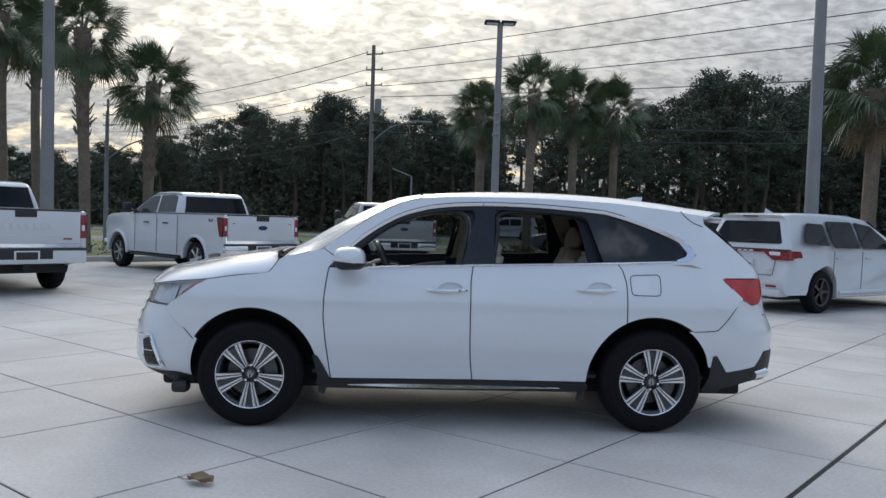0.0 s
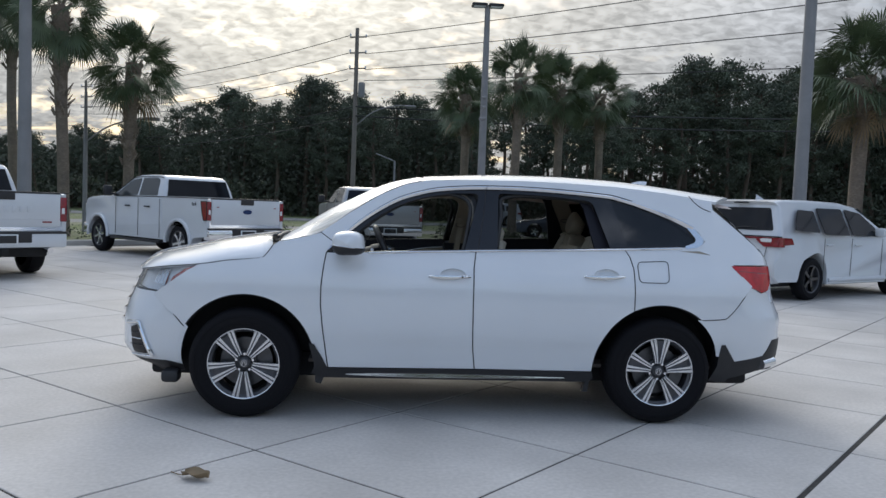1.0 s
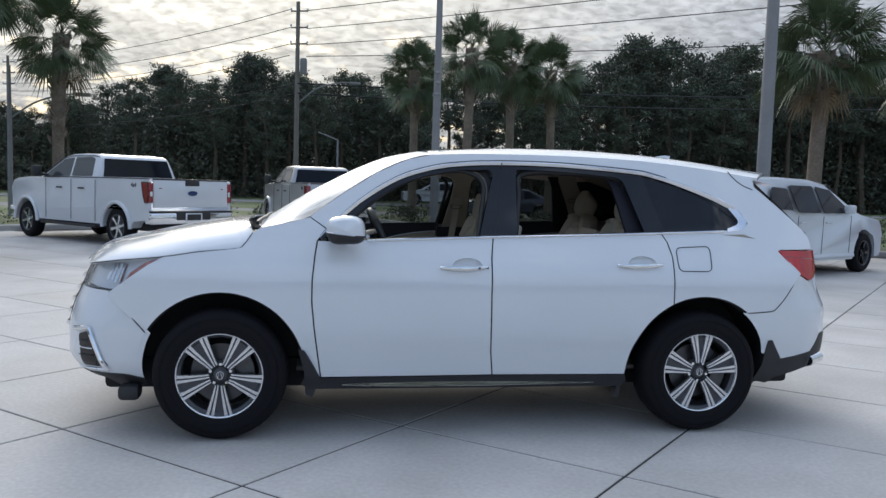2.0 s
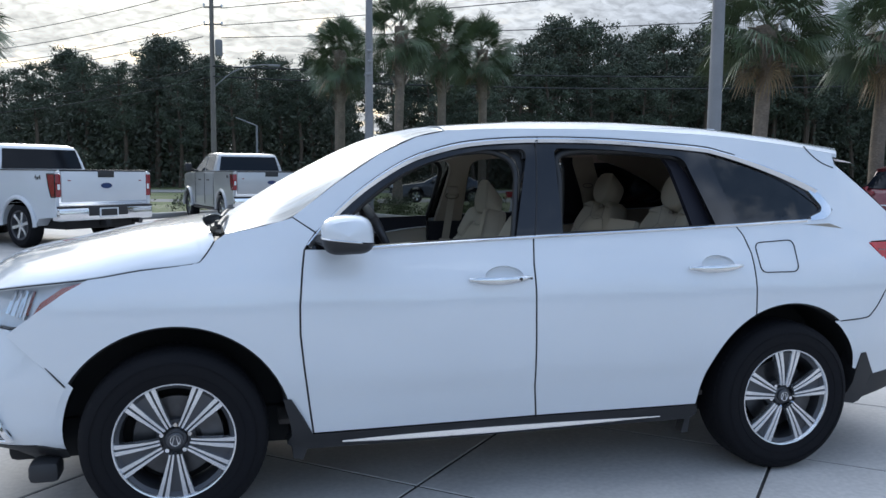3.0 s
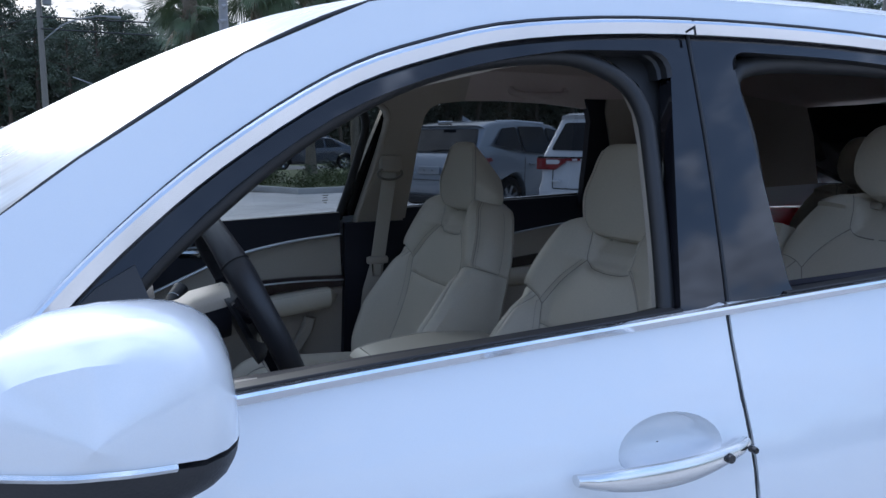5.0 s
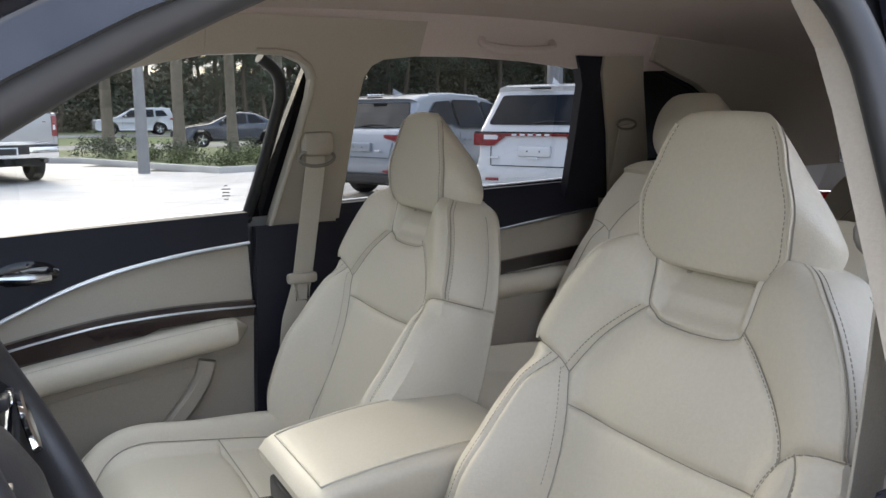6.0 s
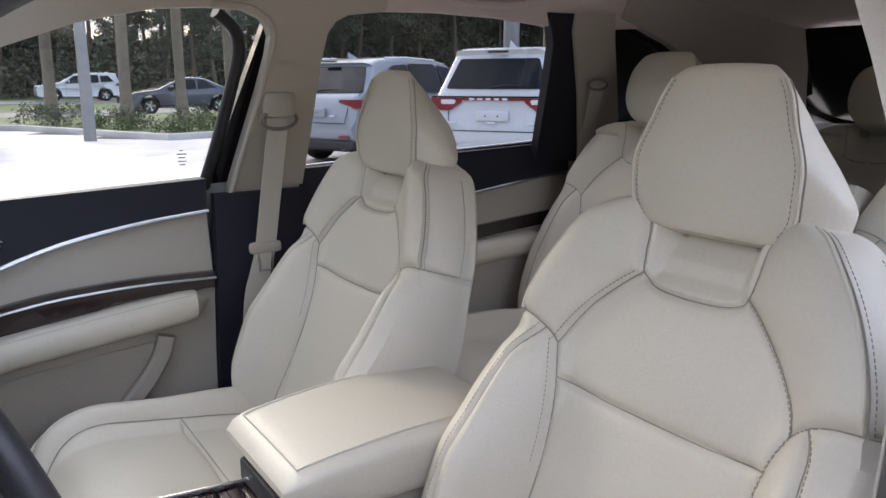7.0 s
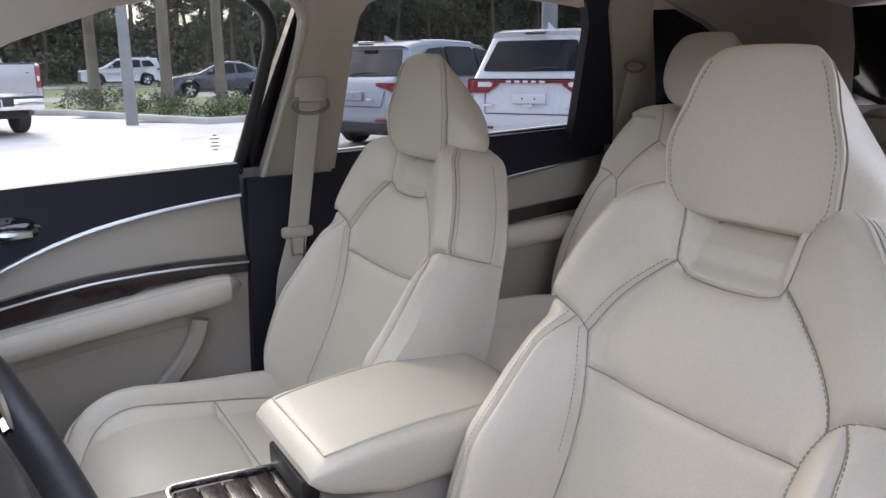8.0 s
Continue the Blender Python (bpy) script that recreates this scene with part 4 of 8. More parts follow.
def estate(label, m, paint, spec):
    """An SUV, hatchback or saloon seen from behind or the side."""
    t = thing(spec["name"], label, spec["cat"], m, group="parked vehicles" if not spec.get("moving") else "passing vehicles")
    W_, bz, tum = spec["w"], spec["belt"], spec["tum"]
    xr, xf, R = spec["xr"], spec["xf"], spec["R"]
    ar = R + 0.07
    arch = lambda cx: [(cx + ar * math.cos(radians(a)), R + 0.02 + ar * math.sin(radians(a))) for a in range(0, 181, 15)]
    low = [(xf + ar + 0.03, 0.30)] + arch(xf) + [(xf - ar - 0.03, 0.28), (xr + ar + 0.03, 0.28)] + arch(xr) + [(xr - ar - 0.04, 0.34)]
    hull("body", spec["rear"] + spec["top"] + spec["front"] + low, W_, paint, t, bz, tum, spec.get("inset", 0.085), nose=spec.get("nose", 0.12))
    nz_ = spec.get("nose", 0.12)
    allp = spec["rear"] + spec["top"] + spec["front"]
    x0, x1 = min(p[0] for p in allp), max(p[0] for p in allp)
    taper = lambda x: nz_ * (max(abs(x - (x0 + x1) / 2) / ((x1 - x0) / 2) - 0.8, 0) / 0.2) ** 2
    for wnd in spec["windows"]:
        flank("side_window", rounded(wnd, 0.05), W_, bz, tum, DARK_GLASS, t, off=0.007, nose=taper)
    (ax, az), (bx, bz2) = spec["glass"]
    wl, wu = spec.get("glass_w", (W_ - max(az - bz, 0) * tum - 0.13 - taper(ax), W_ - max(bz2 - bz, 0) * tum - 0.15))
    gl = math.dist((ax, az), (bx, bz2))
    slope = lambda y, u, off=0.0: (ax + (bx - ax) * u / gl - 0.012 - off + 0.05 * (y / W_) ** 4, y, az + (bz2 - az) * u / gl)
    gw = panel("rear_window", rounded([(-wl, 0.0), (wl, 0.0), (wu, gl), (-wu, gl)], [0.05, 0.05, 0.04, 0.04], 5), 0.12, slope, (0.03, 0, -0.01), DARK_GLASS, t, flip=True)
    tube("rear_wiper", [slope(0.05, 0.02, 0.012), slope(-0.16, 0.05, 0.014), slope(-0.42, 0.045, 0.012)], [0.012, 0.008, 0.005], BLACK_PLASTIC, gw, n=6)
    box("brake_lamp", (bx - 0.08, -0.14, bz2 + 0.075), (bx - 0.02, 0.14, bz2 + 0.095), DARK, t, bevel=0.004)
    (ax, az), (bx, bz2) = spec["screen"]
    rows = [[(ax + (bx - ax) * u + 0.012, y * (1 - 0.12 * u), az + (bz2 - az) * u + 0.006) for y in np.linspace(-W_ + 0.17, W_ - 0.17, 9)] for u in np.linspace(0, 1, 4)]
    grid("windscreen", rows, DARK_GLASS, t, flip=True, thick=(-0.04, 0, -0.02))
    for s in (1, -1):
        lamp = spec["lamp"]
        tl = panel("tail_lamp", rounded(lamp, 0.02), 0.08, lambda x, z, s=s: (x, s * (W_ - max(z - bz, 0) * tum - taper(x) + 0.008), z), (0, -s * 0.06, 0), RED_LENS, t, flip=s > 0)
        y0, y1, zz0, zz1, lx = spec["lamp_rear"]
        bend = lambda y, z, off=0.0, s=s, lx=lx: (lx - 0.02 - off + 0.06 * max(y / W_ - 0.86, 0) / 0.14, s * y, z)
        cut = spec.get("slant", 0.04)
        panel("lamp_rear", rounded([(y0, zz1 - (zz1 - zz0) * 0.35), (y0 + cut * 2.2, zz0), (y1, zz0), (y1, zz1), (y0, zz1)], 0.008), 0.08, bend, (0.05, 0, 0), RED_LENS, tl, flip=s > 0)
        panel("reversing_lens", rounded([(y0 + 0.07, zz1 - 0.02), (y0 + 0.10, zz1 - (zz1 - zz0) * 0.5), (y0 + 0.30, zz1 - (zz1 - zz0) * 0.5), (y0 + 0.30, zz1 - 0.02)], 0.008), 0.08, lambda y, z, bend=bend: bend(y, z, 0.005), (0.02, 0, 0), PALE_LENS if spec.get("pale") else RED_LENS, tl, flip=s < 0)
        mx = spec["mirror"]
        box("mirror_shell", (mx - 0.07, min(s * (W_ - 0.03), s * (W_ + 0.17)), bz + 0.03), (mx + 0.06, max(s * (W_ - 0.03), s * (W_ + 0.17)), bz + 0.19), paint, t, bevel=0.04)
        for hx in spec["handles"]:
            box("door_handle", (hx - 0.10, min(s * (W_ - 0.02), s * (W_ + 0.025)), bz - 0.16), (hx + 0.10, max(s * (W_ - 0.02), s * (W_ + 0.025)), bz - 0.128), spec.get("handle", paint), t, bevel=0.01)
        for gx in spec["gaps"]:
            tube("door_gap", [(gx, s * (W_ - 0.004), 0.42), (gx, s * (W_ + 0.0005), 0.7), (gx + 0.01, s * (W_ + 0.0005), bz - 0.02)], 0.005, SEAL, t, n=5)
        tube("sill_trim", [(xr + ar + 0.05, s * (W_ - 0.02), 0.36), (xf - ar - 0.05, s * (W_ - 0.02), 0.36)], 0.045, spec.get("sill", BLACK_PLASTIC), t, n=8)
        fx = x1 - 0.10
        box("head_lamp", (fx - 0.3, min(s * (W_ - 0.42), s * (W_ - 0.16)), spec["front"][0][1] - 0.28), (fx + 0.04, max(s * (W_ - 0.42), s * (W_ - 0.16)), spec["front"][0][1] - 0.12), PALE_LENS, t, bevel=0.03)
        box("reflector", (spec["bump_x"] - 0.012, min(s * 0.52, s * 0.72), 0.47), (spec["bump_x"] + 0.04, max(s * 0.52, s * 0.72), 0.51), RED_LENS, t, bevel=0.01)
        tube("exhaust", [(0.3, s * 0.55, 0.33), (spec["bump_x"] + 0.05, s * 0.57, 0.33)], 0.04, CHROME, t, n=10)
    if spec.get("strip"):
        sx, sz, hh, smat = spec["strip"]
        rows = [[(sx - 0.018, y, z) for y in np.linspace(-W_ + 0.40, W_ - 0.40, 9)] for z in (sz - hh, sz + hh * 0.9)]
        grid("lamp_strip", rows, smat, t, thick=(0.03, 0, 0))
        rows = [[(sx - 0.022 + 0.06 * max(abs(y) / W_ - 0.86, 0) / 0.14, y, z) for y in np.linspace(-W_ + 0.04, W_ - 0.04, 21)] for z in (sz + hh, sz + hh + 0.022)]
        grid("lamp_top_bar", rows, BLACK_GLOSS, t, thick=(0.03, 0, 0))
        for k in range(5):
            box("lettering", (sx - 0.03, 0.26 - 0.12 * k, sz - 0.012), (sx - 0.015, 0.33 - 0.12 * k, sz + 0.012), LAMP_SILVER, t)
    box("lower_bumper", (spec["bump_x"] - 0.006, -W_ + 0.16, 0.30), (spec["bump_x"] + 0.3, W_ - 0.16, 0.44), spec.get("sill", BLACK_PLASTIC), t, bevel=0.04)
    tube("tailgate_gap", [(spec["bump_x"] - 0.002, y, spec["gate_z"]) for y in np.linspace(-0.62, 0.62, 9)], 0.007, SEAL, t, n=5)
    for s in (1, -1):
        tube("tailgate_gap", [(spec["bump_x"] + 0.002, s * 0.64, spec["gate_z"]), (spec["lamp_rear"][4] - 0.002, s * 0.66, spec["lamp_rear"][2])], 0.006, SEAL, t, n=5)
    box("plate_recess", (spec["bump_x"] + 0.0, -0.24, spec["plate_z"] - 0.07), (spec["bump_x"] + 0.06, 0.24, spec["plate_z"] + 0.07), paint, t, bevel=0.02)
    for y in (-0.09, 0.09):
        lathe("screw", [(0, 0), (0.012, 0), (0.012, 0.01)], DARK, t, n=8, axis="z", at=Matrix.Translation((spec["bump_x"] - 0.006, y, spec["plate_z"])) @ Matrix.Rotation(radians(90), 4, "Y"))
    rx, rz = spec["fin"]
    v, f = capped([[(rx - 0.10, -0.02, rz - 0.02), (rx - 0.10, 0, rz + 0.08), (rx - 0.10, 0.02, rz - 0.02)], [(rx + 0.12, -0.02, rz - 0.02), (rx + 0.12, 0, rz), (rx + 0.12, 0.02, rz - 0.02)]])
    raw("antenna_fin", v, f, paint, t)
    if spec.get("rails"):
        for s in (1, -1):
            pts = [(x, s * (W_ - (z - bz) * tum - 0.08), z + 0.04) for x, z in spec["rails"]]
            tube("roof_rail", pts, 0.02, spec.get("rail_mat", BLACK_PLASTIC), t)
    for u, w_ in spec.get("words", ()):
        box("lettering", (spec["bump_x"] - 0.008, u - w_ / 2, spec["gate_z"] + 0.10), (spec["bump_x"] + 0.03, u + w_ / 2, spec["gate_z"] + 0.125), LAMP_SILVER, t)
    box("underbody", (0.25, -W_ + 0.25, 0.24), (x1 - 0.25, W_ - 0.25, 0.5), DARK, t, bevel=0.03)
    for cx in (xr, xf):
        for s in (1, -1):
            car_wheel(t, cx, s * (W_ - 0.13), R, s, spec.get("rim", ALLOY), spec.get("spokes", 5), 0.24)
    return t


DURANGO = dict(name="parked_suv", cat="car", w=0.96, belt=1.14, tum=0.46, inset=0.11, xr=1.05, xf=4.10, R=0.385, nose=0.10,
               rear=[(0.10, 0.34), (0.02, 0.44), (0.0, 0.66), (0.05, 0.80), (0.07, 1.12)], top=[(0.10, 1.18), (0.28, 1.68), (0.22, 1.74), (0.42, 1.775), (1.2, 1.80), (2.3, 1.79), (2.85, 1.72), (3.75, 1.20)],
               front=[(3.95, 1.14), (4.75, 1.04), (5.02, 0.93), (5.08, 0.75), (5.06, 0.40), (4.9, 0.31)],
               windows=[[(0.50, 1.25), (1.26, 1.21), (1.28, 1.60), (0.78, 1.615)], [(1.40, 1.18), (2.24, 1.17), (2.24, 1.66), (1.40, 1.66)], [(2.34, 1.17), (3.45, 1.17), (2.86, 1.60), (2.34, 1.66)]],
               glass=((0.112, 1.235), (0.268, 1.63)), glass_w=(0.73, 0.57), slant=0.07, screen=((3.74, 1.21), (2.88, 1.70)), lamp=[(0.04, 0.97), (0.40, 1.0), (0.34, 1.11), (0.06, 1.12)], lamp_rear=(0.46, 0.95, 0.95, 1.115, 0.055), strip=(0.045, 1.10, 0.018, RED_LENS),
               mirror=3.2, handles=(1.55, 2.5), gaps=(1.36, 2.29, 3.40), bump_x=0.0, gate_z=0.68, plate_z=0.88, fin=(0.75, 1.80), rim=BLACK_GLOSS, pale=True, words=((-0.55, 0.10), (0.0, 0.12), (0.6, 0.16)), sill=TRUCK_PAINT)
CROSSOVER = dict(name="parked_suv", cat="car", w=0.97, belt=1.10, tum=0.40, xr=1.08, xf=3.98, R=0.37, nose=0.20, inset=0.13, slant=0.16,
                 rear=[(0.14, 0.34), (0.04, 0.45), (0.0, 0.62), (0.05, 0.78), (0.09, 1.05)], top=[(0.16, 1.14), (0.52, 1.58), (0.46, 1.62), (0.75, 1.68), (1.5, 1.73), (2.3, 1.70), (2.7, 1.64), (3.6, 1.16)],
                 front=[(3.85, 1.08), (4.6, 0.98), (4.92, 0.85), (4.99, 0.68), (4.96, 0.38), (4.8, 0.3)],
                 glass_w=(0.86, 0.70), windows=[[(0.70, 1.30), (1.42, 1.18), (1.42, 1.60), (1.04, 1.575)], [(1.50, 1.16), (2.26, 1.13), (2.26, 1.61), (1.50, 1.61)], [(2.34, 1.13), (3.36, 1.13), (2.74, 1.54), (2.34, 1.60)]],
                 glass=((0.165, 1.175), (0.488, 1.555)), screen=((3.6, 1.17), (2.72, 1.62)), lamp=[(0.05, 0.93), (0.55, 1.03), (0.50, 1.08), (0.10, 1.06)], lamp_rear=(0.50, 0.92, 0.93, 1.06, 0.075),
                 mirror=3.1, handles=(1.7, 2.6), gaps=(1.46, 2.30, 3.34), bump_x=0.0, gate_z=0.70, plate_z=0.86, fin=(1.0, 1.72), spokes=7, rails=[(1.0, 1.655), (1.6, 1.665), (2.4, 1.635)], rail_mat=LAMP_SILVER, words=((0.4, 0.14), (-0.4, 0.1)))
SALOON = dict(name="saloon_car", cat="car", w=0.91, belt=0.93, tum=0.42, xr=1.05, xf=3.85, R=0.33, nose=0.12, moving=True,
              rear=[(0.12, 0.30), (0.02, 0.40), (0.0, 0.62), (0.04, 0.88)], top=[(0.12, 0.99), (0.75, 1.03), (1.55, 1.40), (2.1, 1.46), (2.6, 1.42), (3.5, 0.99)],
              front=[(3.7, 0.95), (4.5, 0.84), (4.78, 0.70), (4.82, 0.45), (4.7, 0.28)],
              windows=[[(1.15, 1.02), (1.9, 0.98), (1.9, 1.36), (1.62, 1.34)], [(1.98, 0.98), (3.2, 0.97), (2.6, 1.34), (1.98, 1.37)]],
              glass=((0.80, 1.05), (1.50, 1.37)), screen=((3.46, 1.0), (2.62, 1.40)), lamp=[(0.03, 0.70), (0.30, 0.80), (0.26, 0.92), (0.05, 0.90)], lamp_rear=(0.50, 0.86, 0.72, 0.88, 0.03),
              mirror=3.0, handles=(1.6, 2.5), gaps=(1.94, 3.05), bump_x=0.0, gate_z=0.58, plate_z=0.70, fin=(1.6, 1.43))
f150 = pickup("white crew-cab pickup with chrome bumper nosed up to kerb", heading(-3.45, 11.6, -45), TRUCK_PAINT)
pickup("pale grey crew-cab pickup parked facing the hedge", heading(-0.25, 16.7, -16), GREY_PAINT)
pickup("white pickup with painted bumper and twin exhausts", heading(-6.5, 6.9, -45), TRUCK_PAINT, brand=1)
estate("white SUV with black wheels and full-width red lamps", heading(5.8, 7.6, 60), TRUCK_PAINT, DURANGO)
estate("silver-white crossover with slim red tail lamps", heading(4.6, 10.7, 66), SILVER_PAINT, CROSSOVER)
estate("dark red hatchback SUV with tall tail lamps", heading(12.7, 9.8, 62), RED_PAINT, dict(CROSSOVER, lamp=[(0.05, 0.93), (0.40, 1.03), (0.42, 1.20), (0.12, 1.22)], lamp_rear=(0.62, 0.92, 0.93, 1.12, 0.075)))
estate("dark blue saloon passing along the road", heading(10.9, 33.2, -90), NAVY_PAINT, SALOON)
estate("grey SUV passing on the far carriageway", heading(10.5, 56.0, -90), GREY_PAINT, dict(DURANGO, name="passing_suv", moving=True, rim=ALLOY))


# ---- the white SUV ----
suv = thing("suv", "pearl white SUV on concrete with lowered driver-side windows", "car")
plan_half = curve((-2.36, 0.50), (-2.3, 0.66), (-2.2, 0.79), (-2.05, 0.87), (-1.85, 0.918), (-1.6, 0.942), (-1.2, 0.957), (-0.8, 0.963), (0, 0.968), (0.8, 0.968), (1.4, 0.965), (1.8, 0.947), (2.05, 0.91), (2.25, 0.85), (2.4, 0.77), (2.5, 0.66))
tuck = curve((0.28, 0.10), (0.33, 0.075), (0.42, 0.052), (0.5, 0.034), (0.58, 0.012), (0.64, 0.004), (0.75, 0.0), (0.9, 0.006), (1.0, 0.03), (1.06, 0.056), (1.12, 0.086), (1.17, 0.108))
HUB_F, HUB_R, HUB_Z, ARCH = -1.412, 1.412, 0.368, 0.464


def half_width(x, z):
    if z <= 1.17:
        return plan_half(x) - tuck(z)
    return plan_half(x) - 0.108 - (z - 1.17) * 0.455


def side(s, off=0.0):
    """s is 1 on the driver's side (towards -y), -1 on the other."""
    return lambda x, z: (x, -s * (half_width(x, z) + off), z)


belt = curve((-0.9, 1.115), (-0.4, 1.145), (0.12, 1.168), (1.16, 1.21), (1.66, 1.235))
WINDOW_TOP = spline([(1.735, 1.285), (1.70, 1.34), (1.54, 1.42), (1.33, 1.497), (1.16, 1.545), (1.03, 1.567), (0.58, 1.594), (0.17, 1.594), (-0.12, 1.572), (-0.30, 1.532), (-0.44, 1.48), (-0.60, 1.385), (-0.72, 1.292), (-0.81, 1.205), (-0.875, 1.13)], 4)
BELT_LINE = [(x, belt(x)) for x in np.linspace(-0.875, 1.66, 30)] + [(1.70, 1.242), (1.73, 1.262)]
FRONT_CUT = [(-0.862, 0.345), (-0.88, 0.47), (-0.902, 0.63), (-0.918, 0.78), (-0.918, 0.90), (-0.905, 1.04), (-0.893, 1.118)]
SPLIT = [(0.132, 0.355), (0.112, 0.5), (0.105, 0.61), (0.101, 0.81), (0.102, 1.04), (0.12, 1.166)]
REAR_CUT = [(1.212, 0.79), (1.213, 0.91), (1.212, 1.07), (1.192, 1.15), (1.155, 1.207)]
PILLAR_TOP = [(-0.935, 1.252), (-0.75, 1.388), (-0.55, 1.518), (-0.37, 1.60), (-0.22, 1.632)]
roof_edge = curve((-0.22, 1.632), (0.0, 1.645), (0.5, 1.653), (1.05, 1.64), (1.54, 1.598), (1.84, 1.56), (2.0, 1.545))
roof_mid = curve((-0.26, 1.668), (0.0, 1.688), (0.3, 1.705), (0.65, 1.71), (1.09, 1.698), (1.54, 1.662), (1.85, 1.625), (2.04, 1.6))
G = 0.0042


def lay(pts, dx=0.0, dz=0.0):
    return [(x + dx, z + dz) for x, z in pts]


class Wrap:
    """The plan line round a bumper: place(s, z) follows it from the wheel arch to the car's middle."""

    def __init__(self, pts, inset, k0, k1):
        line = spline(pts, 10)
        self.x, self.y, self.s = [p[0] for p in line], [p[1] for p in line], [0.0]
        for a, b in zip(line, line[1:]):
            self.s.append(self.s[-1] + math.dist(a, b))
        self.inset, self.k0, self.k1 = inset, k0, k1
        self.end = self.s[-1]

    def at_x(self, x):
        return float(np.interp(x, self.x, self.s)) if self.x[0] < self.x[-1] else float(np.interp(-x, [-v for v in self.x], self.s))

    def place(self, side_, off=0.0):
        def f(s, z):
            e = 0.01
            x, y = np.interp(s, self.s, self.x), np.interp(s, self.s, self.y)
            x1, y1 = np.interp(min(s + e, self.end), self.s, self.x), np.interp(min(s + e, self.end), self.s, self.y)
            x0, y0 = np.interp(max(s - e, 0), self.s, self.x), np.interp(max(s - e, 0), self.s, self.y)
            t = Vector((x1 - x0, y1 - y0, 0)).normalized()
            n = Vector((-t.y, t.x, 0)) if self.x[0] < self.x[-1] else Vector((t.y, -t.x, 0))
            k = min(max((s - self.k0) / (self.k1 - self.k0), 0), 1)
            k = k * k * (3 - 2 * k)
            d = tuck(z) * (1 - k) + self.inset(z) * k - off
            if s > self.end - 0.02:
                n = Vector((n.x / abs(n.x) if n.x else 1, 0, 0))
            return (x - n.x * d, -side_ * max(y - n.y * d, 0.0), z)
        return f


nose = Wrap([(-1.60, 0.942), (-1.85, 0.918), (-2.02, 0.875), (-2.14, 0.81), (-2.22, 0.73), (-2.29, 0.60), (-2.335, 0.40), (-2.36, 0.2), (-2.365, 0.0)],
            curve((0.24, 0.24), (0.28, 0.19), (0.33, 0.09), (0.38, 0.03), (0.45, 0.0), (0.58, 0.0), (0.7, 0.025), (0.82, 0.075), (0.95, 0.13), (1.02, 0.18)), 0.12, 0.6)
tail = Wrap([(1.62, 0.957), (1.8, 0.947), (1.9, 0.938), (2.08, 0.902), (2.22, 0.845), (2.33, 0.76), (2.41, 0.64), (2.46, 0.45), (2.49, 0.2), (2.5, 0.0)],
            curve((0.30, 0.08), (0.36, 0.04), (0.45, 0.012), (0.58, 0.0), (0.72, 0.0), (0.80, 0.03), (0.89, 0.062), (0.97, 0.075), (1.11, 0.10), (1.24, 0.17)), 0.25, 0.75)


def ns(x, z):
    return (nose.at_x(x), z)


def ts(x, z):
    return (tail.at_x(x), z)


